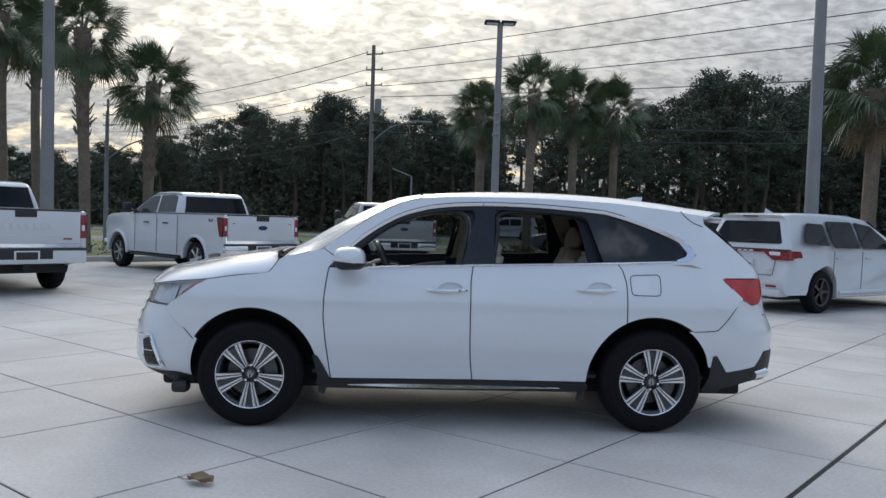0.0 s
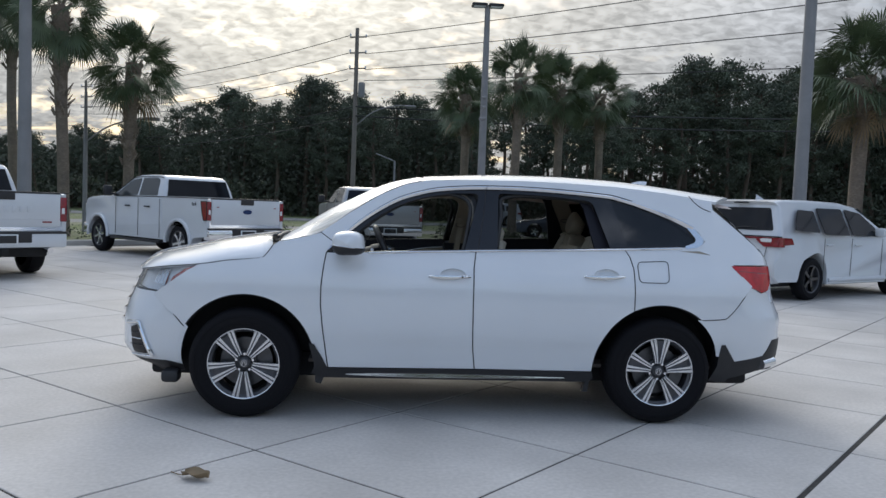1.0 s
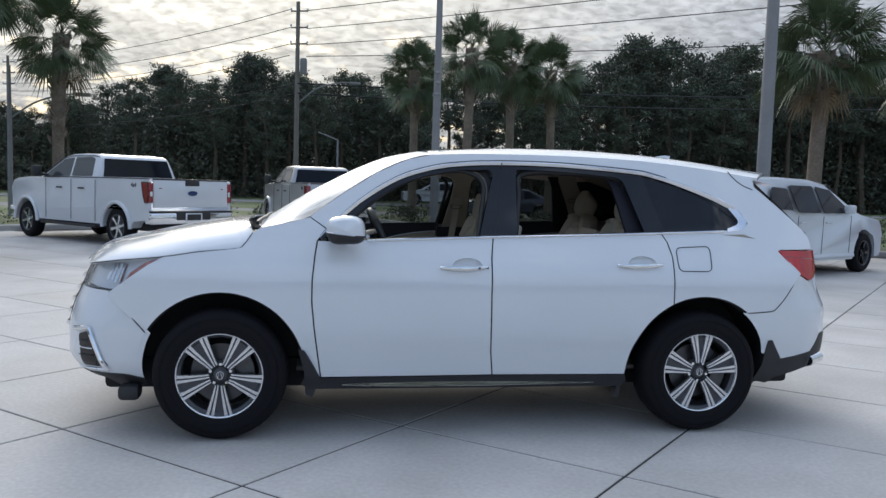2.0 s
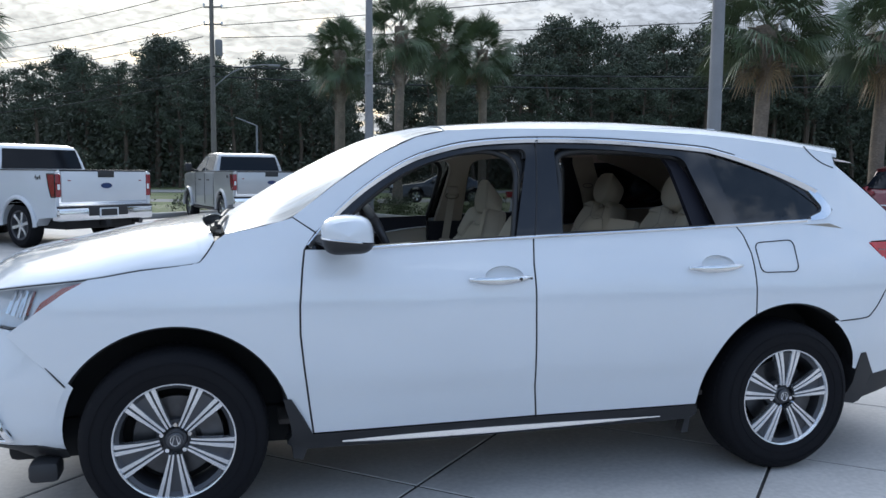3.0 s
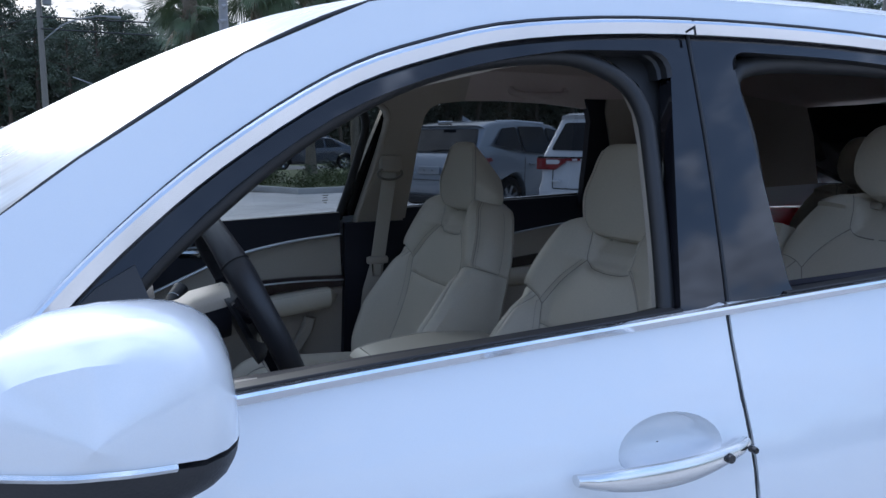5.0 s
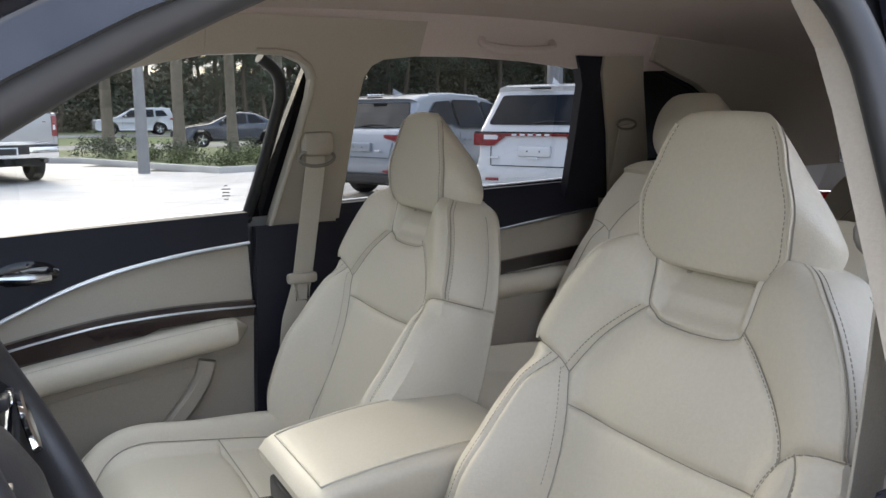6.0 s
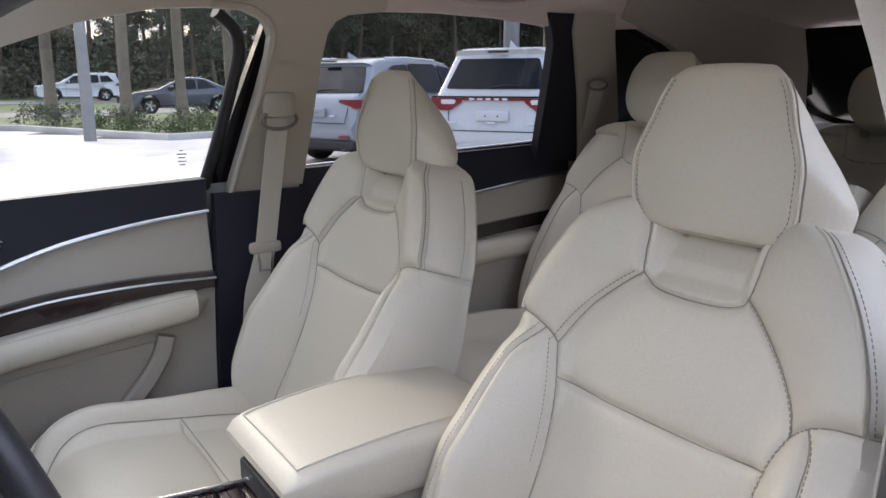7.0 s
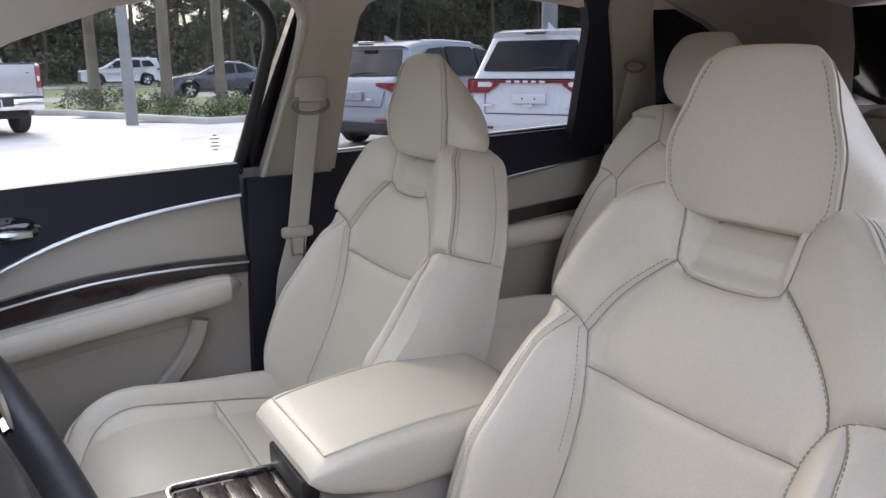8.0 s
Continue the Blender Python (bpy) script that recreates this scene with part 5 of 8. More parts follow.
def suv_side(s):
    fl = s < 0
    back = (0, s * 0.022, 0)
    fn = side(s)
    fender = arc(HUB_F, HUB_Z, ARCH, 149, -4, 26) + lay(FRONT_CUT, -G) + [(-0.888, 1.132), (-0.872, 1.156), (-0.848, 1.186), (-0.937, 1.247), (-1.05, 1.216), (-1.21, 1.182), (-1.247, 1.157)] + \
        [(-1.262, 1.13), (-1.29, 1.092), (-1.335, 1.068), (-1.53, 1.048), (-1.72, 1.017), (-1.80, 0.972), (-1.90, 0.90), (-1.99, 0.832), (-2.018, 0.806)]
    panel("fender", fender, 0.04, fn, back, PAINT, suv, flip=fl)
    door = lay(FRONT_CUT, G) + [(x, z - 0.006) for x, z in BELT_LINE if -0.87 < x < 0.115] + lay(SPLIT[::-1], -G)
    def cup_line(hx, hz, k=1.0):
        return [(hx + 0.02 + 0.088 * k * math.cos(a), hz + 0.008 + (0.046 if math.sin(a) > 0 else 0.034) * k * math.sin(a)) for a in np.linspace(0, 2 * math.pi, 28, endpoint=False)]
    fd = panel("front_door", door, 0.04, fn, back, PAINT, suv, flip=fl, holes=(cup_line(-0.06, 0.985),))
    rear = lay(SPLIT, G) + [(x, z - 0.006) for x, z in BELT_LINE if 0.13 < x < 1.15] + lay(REAR_CUT[::-1], -G) + arc(HUB_R, HUB_Z, ARCH, 116, 178, 14) + [(0.945, 0.353)]
    rd = panel("rear_door", rear, 0.04, fn, back, PAINT, suv, flip=fl, holes=(cup_line(1.0, 1.012),))
    quarter = lay(REAR_CUT, G) + [(x, z - 0.006) for x, z in BELT_LINE if x > 1.16] + [(1.752, 1.272)] + [(x - 0.004, z + 0.009) for x, z in WINDOW_TOP if x > -0.80] + \
        [(-0.843, 1.191)] + PILLAR_TOP + [(x, roof_edge(x)) for x in np.linspace(-0.1, 1.84, 24)] + [(1.84, 1.50), (1.98, 1.385), (2.15, 1.242), (2.195, 1.18), (2.20, 1.118), (1.945, 1.115), (2.01, 1.032), (2.075, 0.972), (2.06, 0.955), (1.87, 0.745), (1.69, 0.735)] + \
        arc(HUB_R, HUB_Z, ARCH, 53, 115, 14)
    panel("body_side", quarter, 0.04, fn, back, PAINT, suv, flip=fl)
    for cut in (FRONT_CUT + [(-0.888, 1.132), (-0.872, 1.156), (-0.846, 1.188), (-0.937, 1.249)], SPLIT, REAR_CUT):
        tube("door_gap", [side(s, -0.0055)(x, z) for x, z in spline(cut, 4)], 0.0050, SEAL, suv, n=6)
    panel("pillar_filler", [(-1.0, 1.0), (-0.84, 1.0), (-0.78, 1.21), (-0.88, 1.30), (-1.0, 1.21)], 0.05, side(s, -0.03), (0, s * 0.004, 0), SEAL, suv, flip=fl)
    # bumpers
    arch_f = [ns(x, z) for x, z in arc(HUB_F, HUB_Z, ARCH, 186, 150, 8)]
    bump = arch_f + [ns(-2.016, 0.802), ns(-2.06, 0.817)] + [(v, 0.817) for v in np.linspace(nose.at_x(-2.12), nose.end, 8)] + [(v, 0.36) for v in np.linspace(nose.end, nose.at_x(-1.95), 10)]
    panel("front_bumper", bump, 0.04, nose.place(s), (0.03, 0, 0), PAINT, suv, flip=not fl)
    lip = [ns(-1.87, 0.335), ns(-1.87, 0.29)] + [(v, 0.25) for v in np.linspace(nose.at_x(-2.0), nose.end, 8)] + [(v, 0.357) for v in np.linspace(nose.end, nose.at_x(-1.95), 10)]
    panel("bumper_lip", lip, 0.04, nose.place(s, 0.004), (0.03, 0, 0), BLACK_PLASTIC, suv, flip=not fl)
    box("air_deflector", (-1.965, -s * 0.83 - 0.06, 0.215), (-1.85, -s * 0.83 + 0.06, 0.30), BLACK_PLASTIC, suv, bevel=0.025)
    fog = rounded([ns(-2.12, 0.60), ns(-2.045, 0.40), ns(-2.17, 0.40), ns(-2.19, 0.57)], 0.015)
    panel("fog_lamp", fog, 0.03, nose.place(s, 0.005), (0.02, 0, 0), BLACK_GLOSS, suv, flip=not fl)
    for k, (a, b) in enumerate((((-2.21, 0.60), (-2.12, 0.615)), ((-2.12, 0.615), (-2.035, 0.385)), ((-2.20, 0.385), (-2.035, 0.385)))):
        pts = [nose.place(s, 0.012)(*ns(a[0] + (b[0] - a[0]) * i / 8, a[1] + (b[1] - a[1]) * i / 8)) for i in range(9)]
        tube("fog_lamp_trim", pts, 0.013 if k < 2 else 0.007, CHROME, suv)
    for z in (0.46, 0.50, 0.54):
        tube("fog_slat", [nose.place(s, 0.009)(*ns(x, z)) for x in (-2.18, -2.14, -2.10)], 0.004, CHROME if z == 0.5 else BLACK_PLASTIC, suv)
    head = [ns(-1.73, 1.011), ns(-1.80, 0.963), ns(-1.90, 0.893), ns(-1.99, 0.826), ns(-2.05, 0.822), (nose.at_x(-2.15), 0.825), (nose.at_x(-2.31), 0.835), (nose.at_x(-2.30), 0.945), (nose.at_x(-2.20), 0.965), ns(-2.10, 0.985), ns(-1.9, 0.998)]
    hl = panel("headlamp", head, 0.03, nose.place(s, -0.03), (0.04, s * 0.02, 0), LAMP_SILVER, suv, flip=not fl)
    lens = panel("lens", head, 0.03, nose.place(s, 0.001), (0.003, s * 0.002, 0), LENS, hl, flip=not fl)
    lens.visible_shadow = False
    amber = [ns(-1.735, 1.008), ns(-1.80, 0.962), ns(-1.90, 0.894), ns(-1.95, 0.865), ns(-1.91, 0.925), ns(-1.82, 0.985)]
    panel("side_reflector", amber, 0.03, nose.place(s, -0.004), (0.01, s * 0.01, 0), AMBER_LENS, hl, flip=not fl)
    for i in range(4):
        x = -1.99 - 0.035 * i
        tube("light_bar", [nose.place(s, -0.02)(*ns(x, 0.855 + 0.005 * i)), nose.place(s, -0.02)(*ns(x + 0.03, 0.965))], 0.011, CHROME, hl, n=6)
    tube("lamp_rim", [nose.place(s, -0.006)(*p) for p in head[3:9]], 0.006, BLACK_GLOSS, hl, n=6)
    grille = [(nose.at_x(-2.322), 0.52), (nose.at_x(-2.318), 0.94)] + [(nose.end, 0.94), (nose.end, 0.50)]
    panel("grille", grille, 0.05, nose.place(s, 0.006), (0.03, 0, 0), BLACK_PLASTIC, suv, flip=not fl)
    for z in (0.58, 0.65, 0.72, 0.79, 0.86):
        tube("grille_bar", [nose.place(s, 0.014)(v, z) for v in np.linspace(nose.at_x(-2.325), nose.end, 6)], 0.012, CHROME, suv, n=6)
    tube("bumper_gap", [nose.place(s, 0.0025)(*ns(x, z)) for x, z in spline([(-2.016, 0.806), (-1.94, 0.742), (-1.865, 0.665), (-1.812, 0.604)], 4)], 0.0032, SEAL, suv, n=6)
    # rear
    tube("bumper_gap", [tail.place(s, 0.0005)(*ts(x, z)) for x, z in spline([(2.072, 0.958), (1.99, 0.862), (1.90, 0.768), (1.85, 0.742), (1.70, 0.733)], 4)], 0.0032, SEAL, suv, n=6)
    arch_r = [ts(x, z) for x, z in arc(HUB_R, HUB_Z, ARCH, 52, 14, 10)]
    rb = arch_r + [ts(1.99, 0.436), ts(2.21, 0.478), ts(2.275, 0.587)] + [(v, 0.587) for v in np.linspace(tail.at_x(2.33), tail.end, 8)] + [(v, 0.84) for v in np.linspace(tail.end, tail.at_x(2.32), 8)] + \
        [ts(2.29, 0.925), ts(2.20, 0.917), ts(2.085, 0.962), ts(2.063, 0.948), ts(1.872, 0.739), ts(1.70, 0.729)]
    panel("rear_bumper", rb, 0.04, tail.place(s), (-0.03, 0, 0), PAINT, suv, flip=fl)
    low = [ts(1.93, 0.30), ts(1.975, 0.432), ts(2.21, 0.474), ts(2.28, 0.583)] + [(v, 0.583) for v in np.linspace(tail.at_x(2.33), tail.end, 8)] + [(v, 0.37) for v in np.linspace(tail.end, tail.at_x(2.2), 8)]
    panel("rear_valance", low, 0.04, tail.place(s, 0.003), (-0.03, 0, 0), BLACK_PLASTIC, suv, flip=fl)
    pipe = [tail.place(s, 0.006)(*ts(2.20, 0.415)), tail.place(s, 0.006)(*ts(2.32, 0.425))]
    tube("exhaust_tip", pipe, 0.034, CHROME, suv, n=16)
    lamp = [ts(1.945, 1.11), ts(2.01, 1.034), ts(2.08, 0.97), ts(2.20, 0.923), ts(2.30, 0.935), ts(2.36, 1.0), ts(2.36, 1.105)]
    tl = panel("tail_lamp", rounded(lamp, 0.012), 0.03, tail.place(s, 0.008), (-0.03, s * 0.03, 0), TAIL_RED, suv, flip=fl)
    tube("light_guide", [tail.place(s, 0.006)(*ts(x, 1.075 - 0.35 * (x - 1.97) * 0.2)) for x in (1.99, 2.1, 2.2, 2.3)], 0.005, RED_LENS, tl, n=6)
    hatch = [(v, 0.845) for v in np.linspace(tail.at_x(2.33), tail.end, 8)] + [(v, 1.22) for v in np.linspace(tail.end, tail.at_x(2.21), 8)] + [ts(2.20, 1.113), ts(2.37, 1.112), ts(2.37, 0.93)]
    panel("tailgate", hatch, 0.04, tail.place(s), (-0.03, 0, 0), PAINT, suv, flip=fl)
    # black window frames with real openings
    fr = [(x, z - 0.004) for x, z in WINDOW_TOP][::-1] + [(x, z - 0.017) for x, z in BELT_LINE[::-1]]
    fr = [p for i, p in enumerate(fr) if i == 0 or math.dist(p, fr[i - 1]) > 0.004]
    oa = FRONT_OPENING
    ob_ = REAR_OPENING
    oc = QUARTER_OPENING
    panel("window_frame", fr, 0.05, side(s, -0.010), (0, s * 0.03, 0), BLACK_GLOSS, suv, holes=(oa, ob_, oc), flip=fl)
    panel("quarter_glass", [(x * 1.0, z) for x, z in oc], 0.06, side(s, -0.014), (0, s * 0.004, 0), TINTED, suv, flip=fl)
    # rubber-lined reveals of the openings
    for line in (oa, ob_):
        cx_ = 0.5 * (min(p[0] for p in line) + max(p[0] for p in line))
        deep = lambda x, a=line is oa: 0.45 if not a else 0.35 + 0.65 * min(max((x + 0.25) / 0.3, 0), 1)
        keep_ = [p for p in line if p[1] > belt(p[0]) + 0.02]
        slim = 0.62 if s > 0 else 0.3
        rows = [[side(s, off)(x + (cx_ - x) * k * slim * deep(x), z + (1.35 - z) * k * slim * deep(x)) for x, z in keep_] for off, k in ((-0.006, 0.0), (-0.012, 0.022), (-0.026, 0.026), (-0.030, 0.045), (-0.055, 0.060), (-0.062, 0.110), (-0.068, 0.150))]
        grid("window_reveal", rows, SEAL, suv, thick=(0, s * 0.004, 0))
    # split of the door pillar
    tube("pillar_gap", [side(s, -0.0095)(0.132 + 0.066 * q + 0.006 * math.sin(math.pi * q), 1.165 + 0.425 * q) for q in np.linspace(0, 1, 12)], 0.0032, SEAL, suv, n=6)
    tube("trim_gap", [side(s, 0.0105)(0.197, 1.580), side(s, 0.0105)(0.202, 1.610)], 0.0022, SEAL, suv, n=6)
    # bright trim round the windows
    for nm, line, w in (("window_trim", WINDOW_TOP[5:], [0.034 - 0.010 * min(i / 10, 1) for i in range(len(WINDOW_TOP) - 5)]), ("belt_trim", [(x, z - 0.010) for x, z in BELT_LINE if -0.66 < x < 1.60], 0.016)):
        pts = [Vector(side(s, 0.003)(x, z)) for x, z in line]
        sides = [(pts[min(i + 1, len(pts) - 1)] - pts[max(i - 1, 0)]).cross(Vector((0, 1, 0.4 * s))) for i in range(len(pts))]
        ribbon(nm, pts, sides, w, 0.012, CHROME, suv)
    tip = rounded([(1.60, 1.219), (1.69, 1.228), (1.733, 1.256), (1.742, 1.282), (1.70, 1.345), (1.645, 1.380), (1.628, 1.362), (1.685, 1.288), (1.672, 1.262), (1.60, 1.238)], [0.002, 0.02, 0.02, 0.02, 0.02, 0.002, 0.002, 0.015, 0.015, 0.002], 3)
    panel("trim_corner", tip, 0.04, side(s, 0.004), (0, s * 0.012, 0), CHROME, suv, flip=fl)
    # drip line above the trim
    tube("roof_gap", [side(s, 0.0005)(x + 0.004, z + 0.016) for x, z in WINDOW_TOP[14:]], 0.0035, SEAL, suv, n=6)
    # sill
    sill = [(-0.955, 0.335), (-0.86, 0.337), (0.13, 0.349), (0.95, 0.346), (0.965, 0.30), (0.93, 0.272), (-0.93, 0.268), (-0.97, 0.30)]
    panel("sill", sill, 0.05, side(s, 0.004), (0, s * 0.1, 0), BLACK_PLASTIC, suv, flip=fl)
    ribbon("sill_trim", [side(s, 0.012)(x, 0.3 + 0.003 * x) for x in np.linspace(-0.74, 0.76, 12)], (0, 0.15, 1), [0.004 + 0.026 * math.sin(math.pi * (0.06 + 0.9 * (i / 11) ** 0.8)) for i in range(12)], 0.012, CHROME, suv)
    # mud flaps
    flap = [(-0.988, 0.51), (-0.955, 0.505), (-0.905, 0.42), (-0.862, 0.336), (-0.905, 0.225), (-0.945, 0.235), (-0.955, 0.38)]
    panel("mud_flap", flap, 0.04, side(s, 0.012), (0, s * 0.12, 0), BLACK_PLASTIC, suv, flip=fl)
    flap = [(1.855, 0.56), (1.885, 0.562), (1.975, 0.44), (1.99, 0.40), (1.935, 0.285), (1.90, 0.275), (1.80, 0.298), (1.845, 0.40)]
    panel("mud_flap", flap, 0.04, side(s, 0.006), (0, s * 0.12, 0), BLACK_PLASTIC, suv, flip=fl)
    panel("mud_flap", [(0.955, 0.33), (0.93, 0.32), (0.90, 0.20), (0.935, 0.20)], 0.04, side(s, -0.01), (0, s * 0.06, 0), BLACK_PLASTIC, suv, flip=fl)
    # wheel housings
    for hx in (HUB_F, HUB_R):
        def skin(a, k, y):
            x, z = hx + (ARCH + k) * math.cos(radians(a)), HUB_Z + (ARCH + k) * math.sin(radians(a))
            return (x, -s * min(y, half_width(x, max(z, 0.36)) - 0.03), z)
        rows = [[skin(a, k, y) for a in range(-4, 185, 6)] for y, k in ((0.93, 0.010), (0.88, 0.010), (0.60, 0.010), (0.59, -0.1), (0.59, -0.44))]
        grid("wheel_housing", rows, DARK, suv, flip=fl)

        def lip(a, r, off):
            x, z = hx + r * math.cos(radians(a)), HUB_Z + r * math.sin(radians(a))
            return (x, -s * (half_width(x, max(z, 0.30)) + off), z)
        span_ = range(2, 180, 4) if hx > 0 else range(4, 182, 4)
        rows = [[lip(a, r, off) for a in span_] for r, off in ((ARCH + 0.001, -0.003), (ARCH - 0.008, -0.006), (ARCH - 0.010, -0.06))]
        grid("arch_lip", rows, DARK, suv, flip=fl)
    # fuel flap and handles
    if s > 0:
        flap = rounded([(1.245, 0.982), (1.455, 0.982), (1.462, 1.13), (1.24, 1.118)], 0.035, 5)
        pts = [side(s, 0.0015)(x, z) for x, z in flap]
        tube("fuel_flap_gap", pts, 0.0028, SEAL, suv, n=6, closed=True)
    for hx, hz, dp in ((-0.06, 0.985, fd), (1.0, 1.012, rd)):
        rows = [[side(s, d)(x, z) for x, z in cup_line(hx, hz, k)] for k, d in ((1.0, 0.0), (0.96, -0.010), (0.85, -0.021), (0.6, -0.028), (0.3, -0.030), (0.02, -0.0305))]
        grid("handle_cup", rows, PAINT, dp, closed=True, flip=not fl)
        rows = []
        for i in range(15):
            u = i / 14
            x = hx - 0.145 + 0.285 * u
            out = 0.014 + 0.026 * math.sin(math.pi * u) ** 0.6
            hh = 0.004 + 0.0145 * math.sin(math.pi * min(max(u, 0.02), 0.98)) ** 0.55 * (1.1 - 0.35 * u)
            c = Vector(side(s, out)(x, hz + 0.006 * u - 0.006 * math.sin(math.pi * u)))
            rows.append([c + Vector((0, -s * 0.009 * math.cos(a), hh * math.sin(a))) for a in np.linspace(0, 2 * math.pi, 10, endpoint=False)])
        v, f = capped(rows)
        raw("handle", v, f, SATIN, dp)
    for hx, hz in ((0.05, 0.987),):
        if s > 0:
            lathe("lock", [(0, -0.004), (0.006, -0.004), (0.007, 0.0), (0.007, 0.01)], BLACK_GLOSS, fd, n=14, at=Matrix.Translation(side(s, 0.044)(hx - 0.03, hz)))
            lathe("lock", [(0, -0.002), (0.004, -0.002), (0.005, 0.0), (0.005, 0.01)], BLACK_GLOSS, fd, n=14, at=Matrix.Translation(side(s, 0.040)(hx + 0.02, hz + 0.001)))
    # door mirror
    mir = part("mirror", bmesh.new(), PAINT, suv)
    c0 = Vector((-0.738, -s * 1.055, 1.195))
    rows = []
    for i in range(13):
        u = -1 + 2 * i / 12
        ring = []
        for a in np.linspace(0, 2 * math.pi, 28, endpoint=False):
            ca, sa = math.cos(a), math.sin(a)
            e = max(1 - abs(u) ** 3.2, 0.0) ** 0.4
            px = math.copysign(abs(ca) ** 0.62, ca) * 0.103 * e
            pz = math.copysign(abs(sa) ** 0.62, sa) * 0.078 * e
            px += 0.02 * (pz / 0.072) * -0.4
            ring.append(c0 + Vector((px - 0.012 * u, -s * 0.112 * u, pz - 0.01 * (px < 0) * abs(px) / 0.1)))
        rows.append(ring)
    n_, k_ = len(rows), len(rows[0])
    v, f = capped(rows)
    for z_, keep, nm, mt in ((-0.020, True, "mirror_cap", PAINT), (-0.025, False, "mirror_base", BLACK_PLASTIC)):
        bm = bmesh.new()
        bv = [bm.verts.new(p) for p in v]
        for q in f:
            bm.faces.new([bv[i] for i in (q if s > 0 else q[::-1])])
        bmesh.ops.bisect_plane(bm, geom=bm.verts[:] + bm.edges[:] + bm.faces[:], dist=1e-5, plane_co=c0 + Vector((0, 0, z_)), plane_no=(0.10, 0, 1), clear_inner=keep, clear_outer=not keep)
        rim_ = [e for e in bm.edges if len(e.link_faces) == 1]
        if keep:
            line_ = [e.verts[0].co.copy() for e in rim_] + [e.verts[1].co.copy() for e in rim_]
        bmesh.ops.edgeloop_fill(bm, edges=rim_)
        part(nm, bm, mt, mir)
    ang = lambda p: math.atan2((p - c0).y * -s, -(p - c0).x)
    front = sorted((p for p in line_ if (p - c0).x < 0.06), key=ang)
    front = [p for p, o in zip(front, front[1:] + [front[-1] + Vector((1, 0, 0))]) if (p - o).length > 0.002]
    tube("indicator", [c0 + (p - c0) * 1.004 + Vector((0, 0, -0.0025)) for p in front], 0.0034, SATIN, mir, n=6)
    rows = []
    for t in np.linspace(0, 1, 6):
        p = Vector((-0.79, -s * 0.86, 1.155)).lerp(c0 + Vector((-0.03, s * 0.02, -0.05)), t)
        rows.append([p + Vector((0.06 * (1 - 0.35 * t) * math.cos(a), 0, 0.026 * math.sin(a))) for a in np.linspace(0, 2 * math.pi, 12, endpoint=False)])
    v, f = capped(rows)
    raw("mirror_arm", v, f, BLACK_PLASTIC, mir)
    panel("mirror_glass", rounded([(-s * 1.055 - 0.052, 1.158), (-s * 1.055 + 0.052, 1.158), (-s * 1.055 + 0.052, 1.225), (-s * 1.055 - 0.052, 1.225)], 0.02), 0.1, lambda y, z: (-0.648, y, z), (-0.01, 0, 0), MIRROR, mir)
    sail = [(-0.852, 1.138), (-0.66, 1.152), (-0.70, 1.27), (-0.742, 1.248), (-0.80, 1.195)]
    panel("mirror_sail", sail, 0.05, side(s, -0.004), (0, s * 0.03, 0), BLACK_PLASTIC, suv, flip=fl)


LITTER = mat("dry_litter", (0.20, 0.18, 0.15), 0.7)
SATIN = mat("satin_chrome", (0.78, 0.78, 0.77), 0.2, metal=1.0)
MIRROR = mat("mirror_silver", (0.85, 0.86, 0.88), 0.02, metal=1.0)
FRONT_OPENING = spline([(-0.62, 1.127), (-0.3, 1.143), (0.0, 1.155)], 3)[:-1] + rounded([(0.040, 1.157), (0.150, 1.550), (0.06, 1.557)], [0.012, 0.06, 0.03])[3:-5] + spline([(-0.05, 1.547), (-0.17, 1.527), (-0.30, 1.494), (-0.44, 1.439), (-0.58, 1.352), (-0.68, 1.268), (-0.72, 1.226)], 3) + [(-0.70, 1.17), (-0.66, 1.132)]
REAR_OPENING = rounded([(0.266, 1.168), (1.062, 1.200), (0.955, 1.528), (0.6, 1.557), (0.285, 1.56)], [0.02, 0.02, 0.05, 0.3, 0.03], 5)
QUARTER_OPENING = rounded([(1.185, 1.225), (1.64, 1.250), (1.682, 1.280), (1.53, 1.397), (1.33, 1.482), (1.085, 1.548)], [0.01, 0.02, 0.02, 0.08, 0.08, 0.01], 4)
for s_ in (1, -1):
    suv_side(s_)


